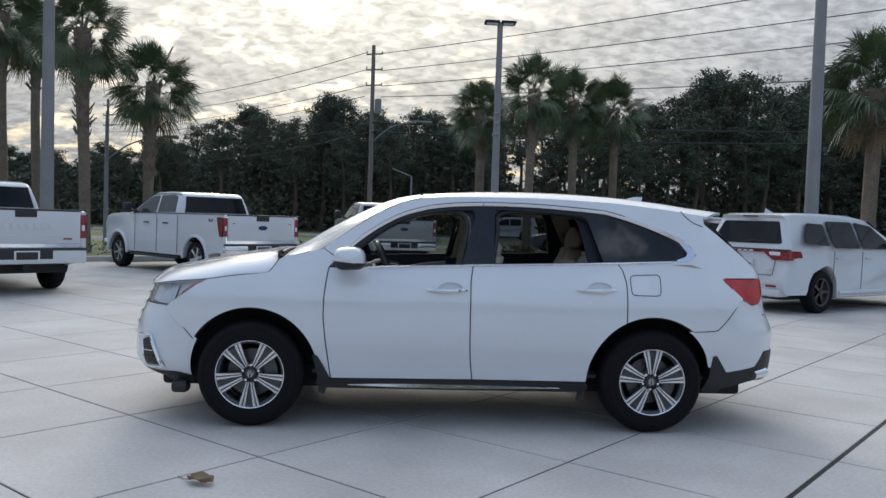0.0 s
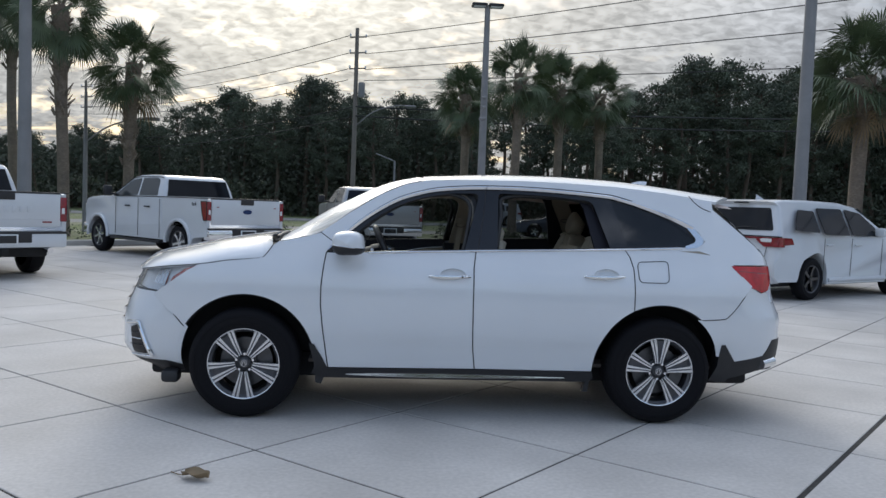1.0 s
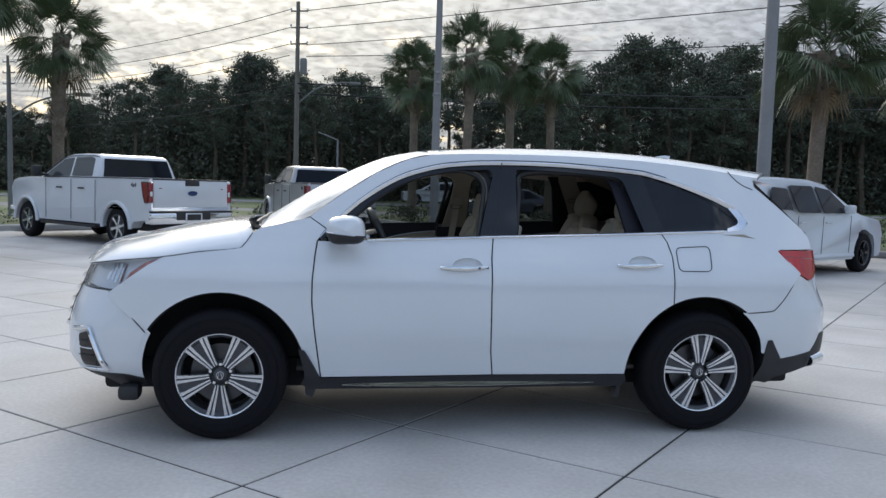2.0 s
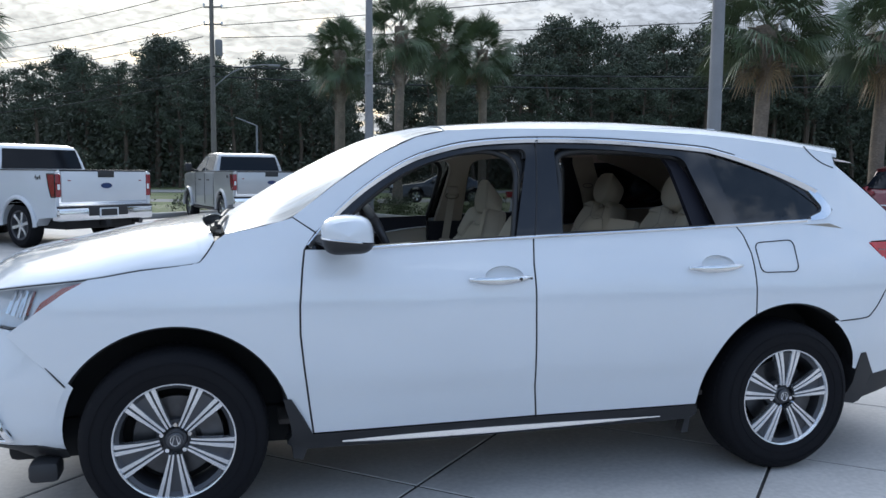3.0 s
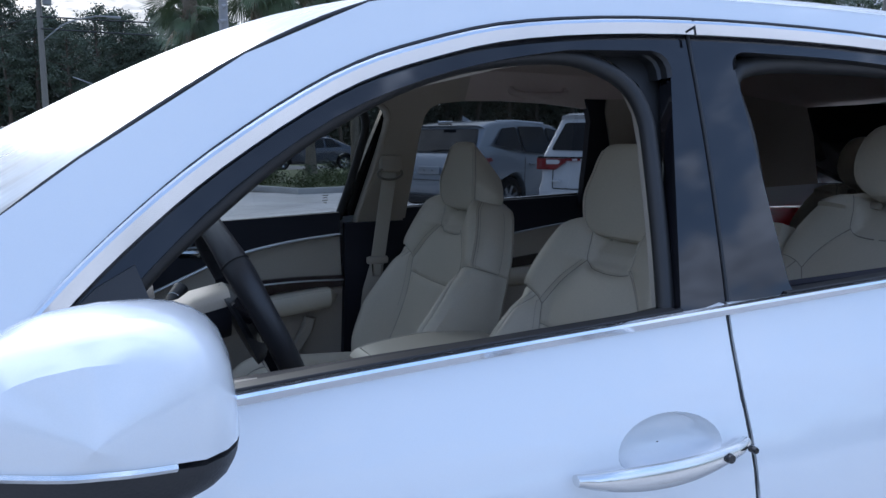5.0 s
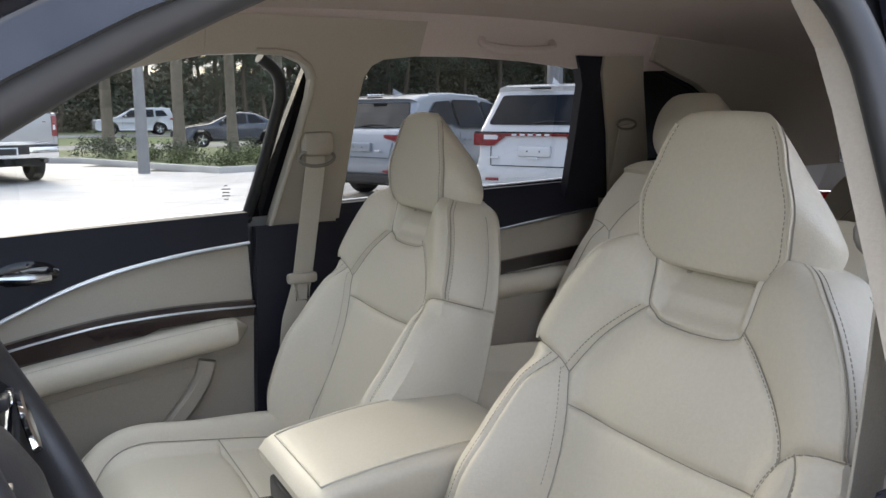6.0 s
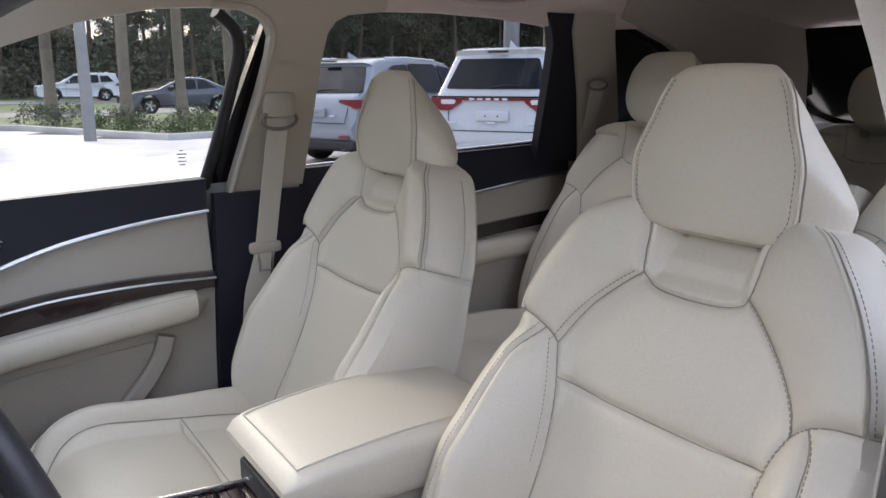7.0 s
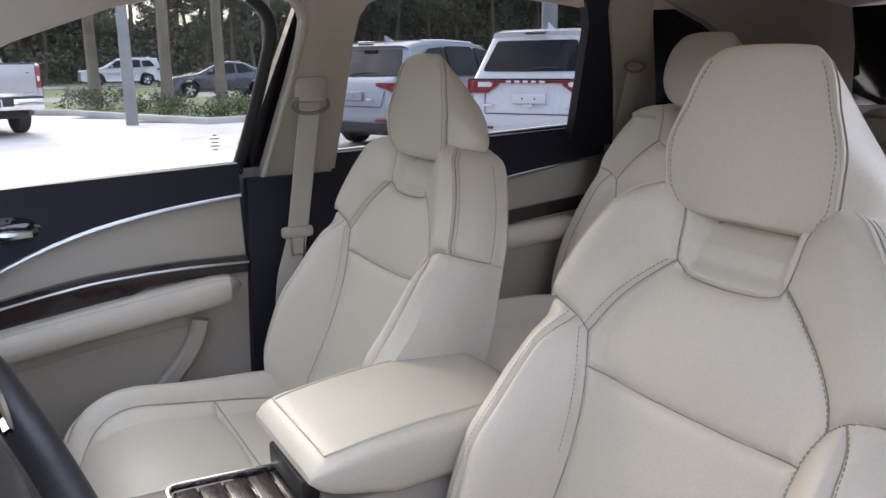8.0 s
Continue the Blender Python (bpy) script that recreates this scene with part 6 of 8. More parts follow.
def suv_top():
    # hood
    edge = spline([(-2.12, 0.79, 0.972), (-1.95, 0.862, 0.998), (-1.72, 0.893, 1.023), (-1.53, 0.893, 1.054), (-1.335, 0.889, 1.074), (-1.292, 0.880, 1.10), (-1.252, 0.850, 1.160)], 5)
    mid = spline([(-2.27, 0, 0.97), (-2.17, 0, 1.05), (-1.96, 0, 1.10), (-1.71, 0, 1.155), (-1.46, 0, 1.195), (-1.38, 0, 1.205), (-1.325, 0, 1.209)], 5)
    rows = []
    for e, c in zip(edge, mid):
        row = []
        for t in np.linspace(-1, 1, 41):
            q = (1 - abs(t)) ** 2.1
            g = 0.42 * (1 - (1 - q) ** 20) + 0.58 * (1 - (1 - q) ** 4)
            row.append((e[0] + (c[0] - e[0]) * (1 - (1 - q) ** 2), math.copysign(e[1] * (1 - q), t), e[2] + (c[2] - e[2]) * g))
        rows.append(row)
    grid("hood", rows, PAINT, suv, flip=True, thick=(0, 0, -0.012))
    for s in (1, -1):
        tube("hood_gap", [(x, -s * (y + 0.001), z - 0.006) for x, y, z in edge], 0.0032, SEAL, suv, n=6)
    # windscreen
    edge = spline([(x, half_width(x, z) - 0.005, z) for x, z in [(-1.205, 1.182), (-1.07, 1.213)] + PILLAR_TOP], 5)
    mid = spline([(-1.235, 0, 1.205), (-1.10, 0, 1.29), (-0.95, 0, 1.385), (-0.80, 0, 1.468), (-0.63, 0, 1.555), (-0.46, 0, 1.625), (-0.27, 0, 1.668)], 5)
    rows = []
    for e, c in zip(edge, mid):
        row = []
        for t in np.linspace(-1, 1, 31):
            q = 1 - abs(t)
            row.append((e[0] + (c[0] - e[0]) * (1 - (1 - q) ** 2.2), math.copysign(e[1] * (1 - q), t), e[2] + (c[2] - e[2]) * (1 - (1 - q) ** 2.5)))
        rows.append(row)
    ws = grid("windshield", rows, WINDSHIELD, suv, flip=True)
    ws.visible_shadow = False
    for s in (1, -1):
        tube("windshield_seal", [(x, -s * y, z) for x, y, z in edge], 0.0035, SEAL, suv, n=6)
    # roof
    rows = []
    for x in np.linspace(-0.24, 2.03, 40):
        xe = x if x < 1.6 else 1.6 + (x - 1.6) * 0.64
        ze, zc = roof_edge(xe), roof_mid(x)
        ye = half_width(xe, ze) + 0.001
        bow = 0.05 * max(0, (x - 1.8) / 0.23)
        row = []
        for t in np.linspace(-1, 1, 37):
            q = (1 - abs(t)) ** 1.5
            row.append((xe + (x + bow - xe) * min(1, q * 2.5), math.copysign(ye * (1 - q), t), ze + (zc - ze) * (1 - (1 - q) ** 5)))
        rows.append(row)
    grid("roof", rows, PAINT, suv, flip=True, thick=(0, 0, -0.02))
    for s in (1, -1):
        tube("spoiler_gap", [side(s, 0.0005)(x, z) for x, z in spline([(1.672, 1.592), (1.70, 1.555), (1.755, 1.51), (1.825, 1.483)], 4)], 0.0032, SEAL, suv, n=6)
    # rear glass with its black side pieces
    rows = []
    for u in np.linspace(0, 1, 8):
        x, z = 1.845 + 0.345 * u, 1.53 - 0.32 * u
        row = []
        for t in np.linspace(-1, 1, 21):
            q = 1 - abs(t)
            row.append((x + (0.16 - 0.02 * u) * (1 - (1 - q) ** 2.5), math.copysign((half_width(x, z) - 0.004) * (1 - q), t), z + (0.02 * (1 - u)) * q))
        rows.append(row)
    grid("rear_glass", rows, BLACK_GLOSS, suv, flip=True)
    # shark fin
    rows = []
    for i in range(9):
        u = i / 8
        h = 0.058 * (1 - (1 - u) ** 2) if u < 0.8 else 0.058 * (1 - (1 - 0.8) ** 2)
        x = 1.40 + 0.17 * u
        zb = roof_mid(x) - 0.012
        w = 0.03 * (0.3 + 0.7 * math.sin(math.pi * (0.15 + 0.75 * u)))
        rows.append([(x, -w, zb), (x, -w * 0.6, zb + h * 0.6), (x + 0.01 * u, 0, zb + h + 0.006), (x, w * 0.6, zb + h * 0.6), (x, w, zb)])
    v, f = capped(rows)
    raw("antenna_fin", v, f, PAINT, suv)
    # scuttle with wipers
    rows = [[(x - k * (1 - (y / 0.84) ** 4), y * 0.99, z + 0.03 * (1 - (y / 0.84) ** 2)) for y in np.linspace(-0.835, 0.835, 31)] for x, z, k in ((-1.25, 1.12, 0.07), (-1.24, 1.128, 0.05), (-1.215, 1.14, 0.03), (-1.195, 1.172, 0.03))]
    grid("scuttle", rows, BLACK_PLASTIC, suv, flip=True)
    for y0, y1 in ((-0.72, 0.02), (-0.06, 0.62)):
        pts = [(-1.235 + 0.05 * u, y0 + (y1 - y0) * u, 1.19 + 0.035 * math.sin(math.pi * (0.15 + 0.7 * u))) for u in np.linspace(0, 1, 9)]
        tube("wiper", pts, [0.012 - 0.006 * i / 8 for i in range(9)], BLACK_PLASTIC, suv, n=6)
        lathe("wiper_pivot", [(0, 0.03), (0.018, 0.025), (0.022, 0.0)], BLACK_PLASTIC, suv, n=12, axis="z", at=Matrix.Translation((-1.25, y0 + 0.03, 1.165)))
    # crumpled leaves and grit caught in the corner of the scuttle
    rnd = random.Random(5)
    vs, fs = [], []
    for i in range(26):
        p = Vector((-1.25 + rnd.uniform(-0.03, 0.03), -0.72 + rnd.uniform(-0.05, 0.16), 1.165 + rnd.uniform(0, 0.02)))
        q = Vector((rnd.uniform(-1, 1), rnd.uniform(-1, 1), rnd.uniform(-0.3, 0.9))).normalized() * rnd.uniform(0.02, 0.045)
        t = q.cross(Vector((0.3, 0.2, 1))).normalized() * 0.012
        k = len(vs)
        vs += [p - t, p + t, p + q + t, p + q - t]
        fs.append([k, k + 1, k + 2, k + 3])
    tagged(raw("leaf_litter", vs, fs, LITTER, suv), kind="stuff")
    # underside
    box("underbody", (-2.1, -0.62, 0.22), (2.2, 0.62, 0.40), DARK, suv, bevel=0.03)
    box("underbody", (-0.95, -0.86, 0.27), (0.95, 0.86, 0.36), DARK, suv, bevel=0.02)


suv_top()


# ---- wheels: five pairs of machined spokes ----
def suv_wheel(hx, s, turn, parent):
    w = part("wheel", bmesh.new(), RUBBER, parent)
    w.matrix_local = Matrix.Translation((hx, -s * 0.835, HUB_Z)) @ (Matrix.Rotation(math.pi, 4, "Z") if s < 0 else Matrix.Identity(4))
    R = HUB_Z
    prof = [(0.228, 0.10), (0.236, 0.117), (0.262, 0.124), (0.30, 0.127), (0.332, 0.121), (0.348, 0.108), (0.358, 0.096), (R - 0.006, 0.078), (R - 0.001, 0.04), (R, 0.0), (R - 0.001, -0.04), (R - 0.006, -0.078), (0.348, -0.108), (0.30, -0.127), (0.236, -0.117), (0.228, -0.10)]
    lathe("tyre", [(r, -h) for r, h in prof], RUBBER, w, n=96)
    # tread blocks along the shoulder
    vs, fs = [], []
    for i in range(72):
        a0, a1 = 2 * math.pi * i / 72, 2 * math.pi * (i + 0.62) / 72
        for h0, h1 in ((-0.10, -0.058), (0.058, 0.10)):
            k = len(vs)
            for a in (a0, a1):
                for h in (h0, h1):
                    out = abs(h) > 0.08
                    for r in ((0.345, 0.3535) if out else (0.358, R - 0.001)):
                        vs.append((r * math.cos(a), h, r * math.sin(a)))
            fs += [[k, k + 1, k + 3, k + 2], [k + 4, k + 6, k + 7, k + 5], [k, k + 4, k + 5, k + 1], [k + 2, k + 3, k + 7, k + 6], [k + 1, k + 5, k + 7, k + 3]]
    tagged(raw("tread", vs, fs, RUBBER, w, smooth=False), kind="stuff")
    for r_, hh in ((0.318, -0.1262), (0.272, -0.1255)):
        tube("sidewall_rib", [(r_ * math.cos(a), hh, r_ * math.sin(a)) for a in np.linspace(0, 2 * math.pi, 64, endpoint=False)], 0.0016, RUBBER, w, n=5, closed=True)
    rim = lathe("rim", [(0.218, 0.06), (0.214, -0.04), (0.218, -0.085), (0.226, -0.1), (0.236, -0.109), (0.239, -0.114), (0.236, -0.118), (0.230, -0.116), (0.226, -0.108)], ALLOY, w, n=72)
    lathe("barrel", [(0.216, 0.06), (0.205, -0.02), (0.212, -0.09), (0.226, -0.104)], ALLOY_DARK, w, n=60)
    lathe("brake_disc", [(0.05, -0.03), (0.165, -0.03), (0.168, -0.02), (0.05, -0.015)], STEEL, w, n=48)
    rows = [[((r) * math.cos(radians(a)), h, r * math.sin(radians(a))) for r, h in ((0.10, -0.02), (0.10, -0.058), (0.185, -0.058), (0.185, -0.02))] for a in range(-35, 40, 8)]
    v, f = capped(rows)
    raw("brake_caliper", v, f, STEEL, w)
    lathe("hub_back", [(0.0, -0.055), (0.075, -0.055), (0.08, 0.0)], ALLOY_DARK, w, n=30)
    lathe("dust_plate", [(0.0, 0.05), (0.212, 0.05)], DARK, w, n=36)
    for i in range(5):
        base = turn + 72 * i
        m_ = Matrix.Rotation(radians(base), 4, "Y")
        # grey pocket between the two blades of a pair, then the bright blades with a groove
        for sg in (-1, 1):
            blade = []
            for u in np.linspace(0, 1, 9):
                r = 0.056 + 0.172 * u
                cen = sg * (0.0150 + 0.0365 * u ** 1.1)
                half = 0.0125 + 0.0130 * u ** 1.2
                h = -0.098 - 0.012 * math.sin(math.pi * (0.15 + 0.6 * u)) - 0.002 * u
                blade.append((r, cen, half, h))
            for nm, a0, a1, mt, lift in (("spoke", -1.0, -0.16, ALLOY, 0.0), ("spoke", 0.10, 1.0, ALLOY, 0.0), ("spoke_groove", -0.17, 0.11, ALLOY_DARK, 0.006)):
                rows = []
                for r, cen, half, h in blade:
                    x0, x1 = cen + half * a0, cen + half * a1
                    pts = [(x0 + 0.001, h + lift + 0.03), (x0, h + lift + 0.003), (x0 + 0.002, h + lift), (x1 - 0.002, h + lift), (x1, h + lift + 0.003), (x1 - 0.001, h + lift + 0.03)]
                    rows.append([m_ @ Vector((p, q, r)) for p, q in pts])
                v, f = capped(rows)
                raw(nm, v, f, mt, w)
        rows = []
        for u in np.linspace(0, 1, 7):
            r = 0.06 + 0.165 * u
            half = 0.008 + 0.018 * u
            rows.append([m_ @ Vector((p, q, r)) for p, q in ((-half, -0.07), (-half, -0.088), (half, -0.088), (half, -0.07))])
        v, f = capped(rows)
        raw("spoke_web", v, f, ALLOY_DARK, w)
        m2 = Matrix.Rotation(radians(base + 36), 4, "Y")
        v, f = lathe_data([(0.0, -0.078), (0.009, -0.078), (0.0105, -0.075), (0.0105, -0.05)], 6)
        raw("wheel_nut", [m2 @ (Vector(p) + Vector((0, 0, 0.057))) for p in v], f, CHROME, w)
    lathe("hub", [(0.0, -0.086), (0.036, -0.086), (0.043, -0.08), (0.047, -0.06)], ALLOY_DARK, w, n=40)
    cap = lathe("centre_cap", [(0.0, -0.099), (0.026, -0.099), (0.031, -0.096), (0.033, -0.08)], ALLOY_DARK, w, n=36)
    tube("emblem", [(0.019 * math.cos(a), -0.1, 0.021 * math.sin(a)) for a in np.linspace(0, 2 * math.pi, 24, endpoint=False)], 0.002, CHROME, w, n=5, closed=True)
    for sg in (-1, 1):
        tube("emblem", [(sg * 0.012, -0.1, -0.014), (sg * 0.004, -0.1, 0.014)], 0.0024, CHROME, w, n=5)
    return w


suv_wheel(HUB_F, 1, 36, suv)
suv_wheel(HUB_R, 1, 0, suv)
suv_wheel(HUB_F, -1, 10, suv)
suv_wheel(HUB_R, -1, 50, suv)


# ---- inside the SUV ----
TRIM = mat("cream_trim", (0.375, 0.335, 0.28), 0.6, grain=0.04, grain_size=300, stain=0.03, stain_size=0.3, bump=0.0003, bump_size=500)
LINER = mat("headliner_cloth", (0.52, 0.445, 0.41), 0.95, grain=0.06, grain_size=350, bump=0.0005, bump_size=450)
DARK_TRIM = mat("black_trim", (0.010, 0.010, 0.017), 0.6, spec=0.3, grain=0.12, grain_size=350, bump=0.0003, bump_size=500)
WOOD = mat("dark_gloss_wood", (0.013, 0.006, 0.008), 0.2, grain=0.3, grain_size=18, coat=0.35, stretch=(0.25, 1, 4))
CARPET = mat("carpet", (0.10, 0.085, 0.075), 1.0, grain=0.2, grain_size=250, bump=0.002, bump_size=300)
# darker than the leather: shade of the seam grooves, put in as thin bars
SEAM_SHADE = mat("seam_shadow", (0.27, 0.245, 0.205), 0.8)
STITCH = mat("grey_stitch", (0.27, 0.245, 0.20), 0.7)
BELT = mat("belt_webbing", (0.40, 0.365, 0.305), 0.7, grain=0.08, grain_size=500, bump=0.0004, bump_size=700)
WHEEL_LEATHER = mat("black_leather", (0.022, 0.022, 0.025), 0.4, grain=0.1, grain_size=300, bump=0.0003, bump_size=500)
DULL_CHROME = mat("dull_chrome", (0.42, 0.43, 0.45), 0.3, metal=1.0)
SCREEN = mat("screen_glass", (0.01, 0.012, 0.015), 0.08, coat=0.5)
SEAT_TILT = radians(21)


SEGMENTS = {}


def seam_depth(p, lines, wide=0.0045):
    """1 on a seam, falling to 0 beside it."""
    if id(lines) not in SEGMENTS:
        ab = np.array([(*a, *b) for line in lines for a, b in zip(line, line[1:])])
        SEGMENTS[id(lines)] = (ab[:, :2], ab[:, 2:] - ab[:, :2], np.sum((ab[:, 2:] - ab[:, :2]) ** 2, 1) + 1e-12)
    a, d, l2 = SEGMENTS[id(lines)]
    q = np.array(p) - a
    t = np.clip(np.sum(q * d, 1) / l2, 0, 1)
    e = q - d * t[:, None]
    return math.exp(-float(np.min(np.sum(e * e, 1))) / wide ** 2)


def stitch(name, pts, parent, n_every=0.0062, r=0.0007, material=None):
    """A row of single stitches along points, joined as one thread."""
    vs, fs = [], []
    P = [Vector(p) for p in pts]
    L = [0.0]
    for a, b in zip(P, P[1:]):
        L.append(L[-1] + (b - a).length)
    n = int(L[-1] / n_every)

    def at(d):
        i = min(max(int(np.searchsorted(L, d)) - 1, 0), len(P) - 2)
        return P[i].lerp(P[i + 1], (d - L[i]) / max(L[i + 1] - L[i], 1e-9))

    for i in range(n):
        a, b = at(i * n_every), at((i + 0.62) * n_every)
        v, f = tube_data([a, b], r, 4)
        k = len(vs)
        vs += v
        fs += [[q + k for q in g] for g in f]
    if vs:
        tagged(raw(name, vs, fs, material or STITCH, parent), kind="stuff")


def mirror_line(line):
    return [(-u, v) for u, v in line]


BIB = spline([(0.098, 0.66), (0.084, 0.625), (0.080, 0.59), (0.074, 0.566), (0.050, 0.553), (0.0, 0.549)], 5)
SHOULDER = spline([(0.076, 0.568), (0.100, 0.548), (0.135, 0.512), (0.160, 0.476), (0.172, 0.447)], 5)
INSERT = spline([(0.172, 0.447), (0.157, 0.405), (0.146, 0.33), (0.144, 0.24), (0.152, 0.12), (0.16, 0.0)], 5)
CROSS = spline([(0.157, 0.404), (0.08, 0.400), (0.0, 0.399)], 5)
WING_END = spline([(0.172, 0.447), (0.190, 0.461), (0.215, 0.470), (0.244, 0.474)], 5)
BOLSTER = spline([(0.192, 0.462), (0.212, 0.425), (0.222, 0.36), (0.228, 0.25), (0.228, 0.12), (0.222, 0.0)], 5)
BACK_SEAMS = [BIB, SHOULDER, INSERT, CROSS, WING_END, BOLSTER]
BACK_SEAMS = BACK_SEAMS + [mirror_line(l) for l in BACK_SEAMS]
back_half = curve((0.0, 0.205), (0.05, 0.232), (0.1, 0.250), (0.22, 0.266), (0.33, 0.264), (0.42, 0.252), (0.47, 0.243), (0.50, 0.238), (0.546, 0.222), (0.585, 0.202), (0.613, 0.183), (0.635, 0.164), (0.648, 0.148), (0.657, 0.130), (0.663, 0.106))
bolster_out = curve((0.0, 0.045), (0.07, 0.072), (0.15, 0.096), (0.25, 0.095), (0.33, 0.074), (0.41, 0.052), (0.455, 0.036), (0.48, 0.030))
wing_from = curve((0.44, 0.166), (0.476, 0.152), (0.512, 0.128), (0.55, 0.095), (0.57, 0.076), (0.67, 0.082))


def ease(x):
    x = min(max(x, 0.0), 1.0)
    return x * x * (3 - 2 * x)


def back_front(u, v):
    """How far the seat's face stands proud of its plane."""
    a = abs(u)
    h = back_half(v)
    low, q = 1 - ease((v - 0.41) / 0.085), min(max((a / h - 0.80) / 0.20, 0), 1)
    # padded side of the lower back
    r = min(max((a - 0.135) / 0.075, 0), 1)
    bol = bolster_out(v) * (0.35 * r + 0.65 * math.sin(r * math.pi / 2) ** 2) - 0.020 * q * q
    # shoulder wing
    b = wing_from(v)
    r = min(max((a - b + 0.012) / max(h - b + 0.004, 0.02), 0), 1)
    wing = 0.036 * math.sin(r * math.pi / 2) ** 1.3 - 0.010 * q * q - 0.016 * (1 - min(max((v - 0.447) / 0.05, 0), 1)) ** 2 * r
    w = low * bol + (1 - low) * wing
    w += 0.010 * math.sin(min(max(v / 0.40, 0), 1) * math.pi) * (1 - min(a / 0.15, 1) ** 2)
    w += 0.007 * math.sin(min(max((v - 0.40) / 0.15, 0), 1) * math.pi) * (1 - min(a / 0.15, 1) ** 2)
    if v > 0.55 and a < b:
        w -= 0.016 * ease((v - 0.55) / 0.03) * ease((b - a) / 0.02) + 0.5 * max(v - 0.595, 0) * ease((b - a) / 0.03)
    return w - 0.03 * max((v - 0.62) / 0.043, 0) ** 2


def seat_back_mesh(name, fine):
    """Rings round the backrest: its face, then the flat side, the rear and the other side."""
    rows = []
    nv, nu, ns = (190, 130, 12) if fine else (60, 40, 6)
    for i in range(nv + 1):
        t = i / nv
        v = 0.663 * (t + 0.12 * math.sin(math.pi * t) * t)
        v = min(v, 0.663) if i < nv else 0.663
        h = back_half(v)
        row = []
        for j in range(nu + 1):
            u = h * (-1 + 2 * j / nu)
            row.append((u, v, back_front(u, v) - (0.006 * seam_depth((u, v), BACK_SEAMS, 0.0036) + 0.003 * seam_depth((u, v), BACK_SEAMS, 0.011) if fine else 0.004 * seam_depth((u, v), BACK_SEAMS, 0.008))))
        we = back_front(h, v)
        rear = -0.105 + 0.012 * ease((v - 0.3) / 0.3)
        wall = []
        for k in range(1, ns + 1):
            s = k / ns
            notch = 0.004 * math.exp(-((v - 0.474) / 0.004) ** 2) if fine else 0.0
            wall.append((h + 0.010 * math.sin(math.pi * min(s * 1.1, 1)) + 0.004 * min(s * 6, 1) - notch, v + 0.012 * s * ease((v - 0.6) / 0.06), we - 0.006 + (rear - we + 0.006) * s))
        back = [(h * 0.93, -0.018), (h * 0.72, -0.030), (h * 0.35, -0.036)]
        vb = v + 0.010 * ease((v - 0.6) / 0.06)
        ring = row + wall + [(x, vb, rear + w) for x, w in back] + [(0, vb, rear - 0.037)] + [(-x, vb, rear + w) for x, w in back[::-1]] + [(-u, vv, w) for u, vv, w in wall[::-1]]
        rows.append(ring)
    last = rows[-1]
    for q, dv in ((0.93, 0.004), (0.8, 0.006), (0.5, 0.005), (0.2, 0.002)):
        rows.append([(u * q, v + dv, -0.05 + (w + 0.05) * q) for u, v, w in last])
    return rows


def seat_frame(yc, dx=0.0, dz=0.0, tilt=SEAT_TILT):
    """Takes (u, v, w) on the seat's back to the car."""
    up, out = Vector((math.sin(tilt), 0, math.cos(tilt))), Vector((-math.cos(tilt), 0, math.sin(tilt)))
    base = Vector((0.03 + dx, yc, 0.62 + dz))
    return lambda u, v, w: base + Vector((0, u, 0)) + up * v + out * w


rest_width = curve((0.0, 0.104), (0.03, 0.112), (0.07, 0.114), (0.13, 0.094), (0.188, 0.076))


def rest_face(v):
    """Half width of the headrest's face, rounded at its corners."""
    return rest_width(v) * (1 - 0.20 * max((v - 0.138) / 0.050, 0) ** 2.4 - 0.16 * max((0.034 - v) / 0.034, 0) ** 2.2)


rest_side = curve((0.0, 0.112), (0.03, 0.134), (0.065, 0.140), (0.10, 0.124), (0.16, 0.086), (0.188, 0.066))
rest_lean = curve((0.0, 0.0), (0.07, 0.028), (0.13, 0.040), (0.188, 0.050))


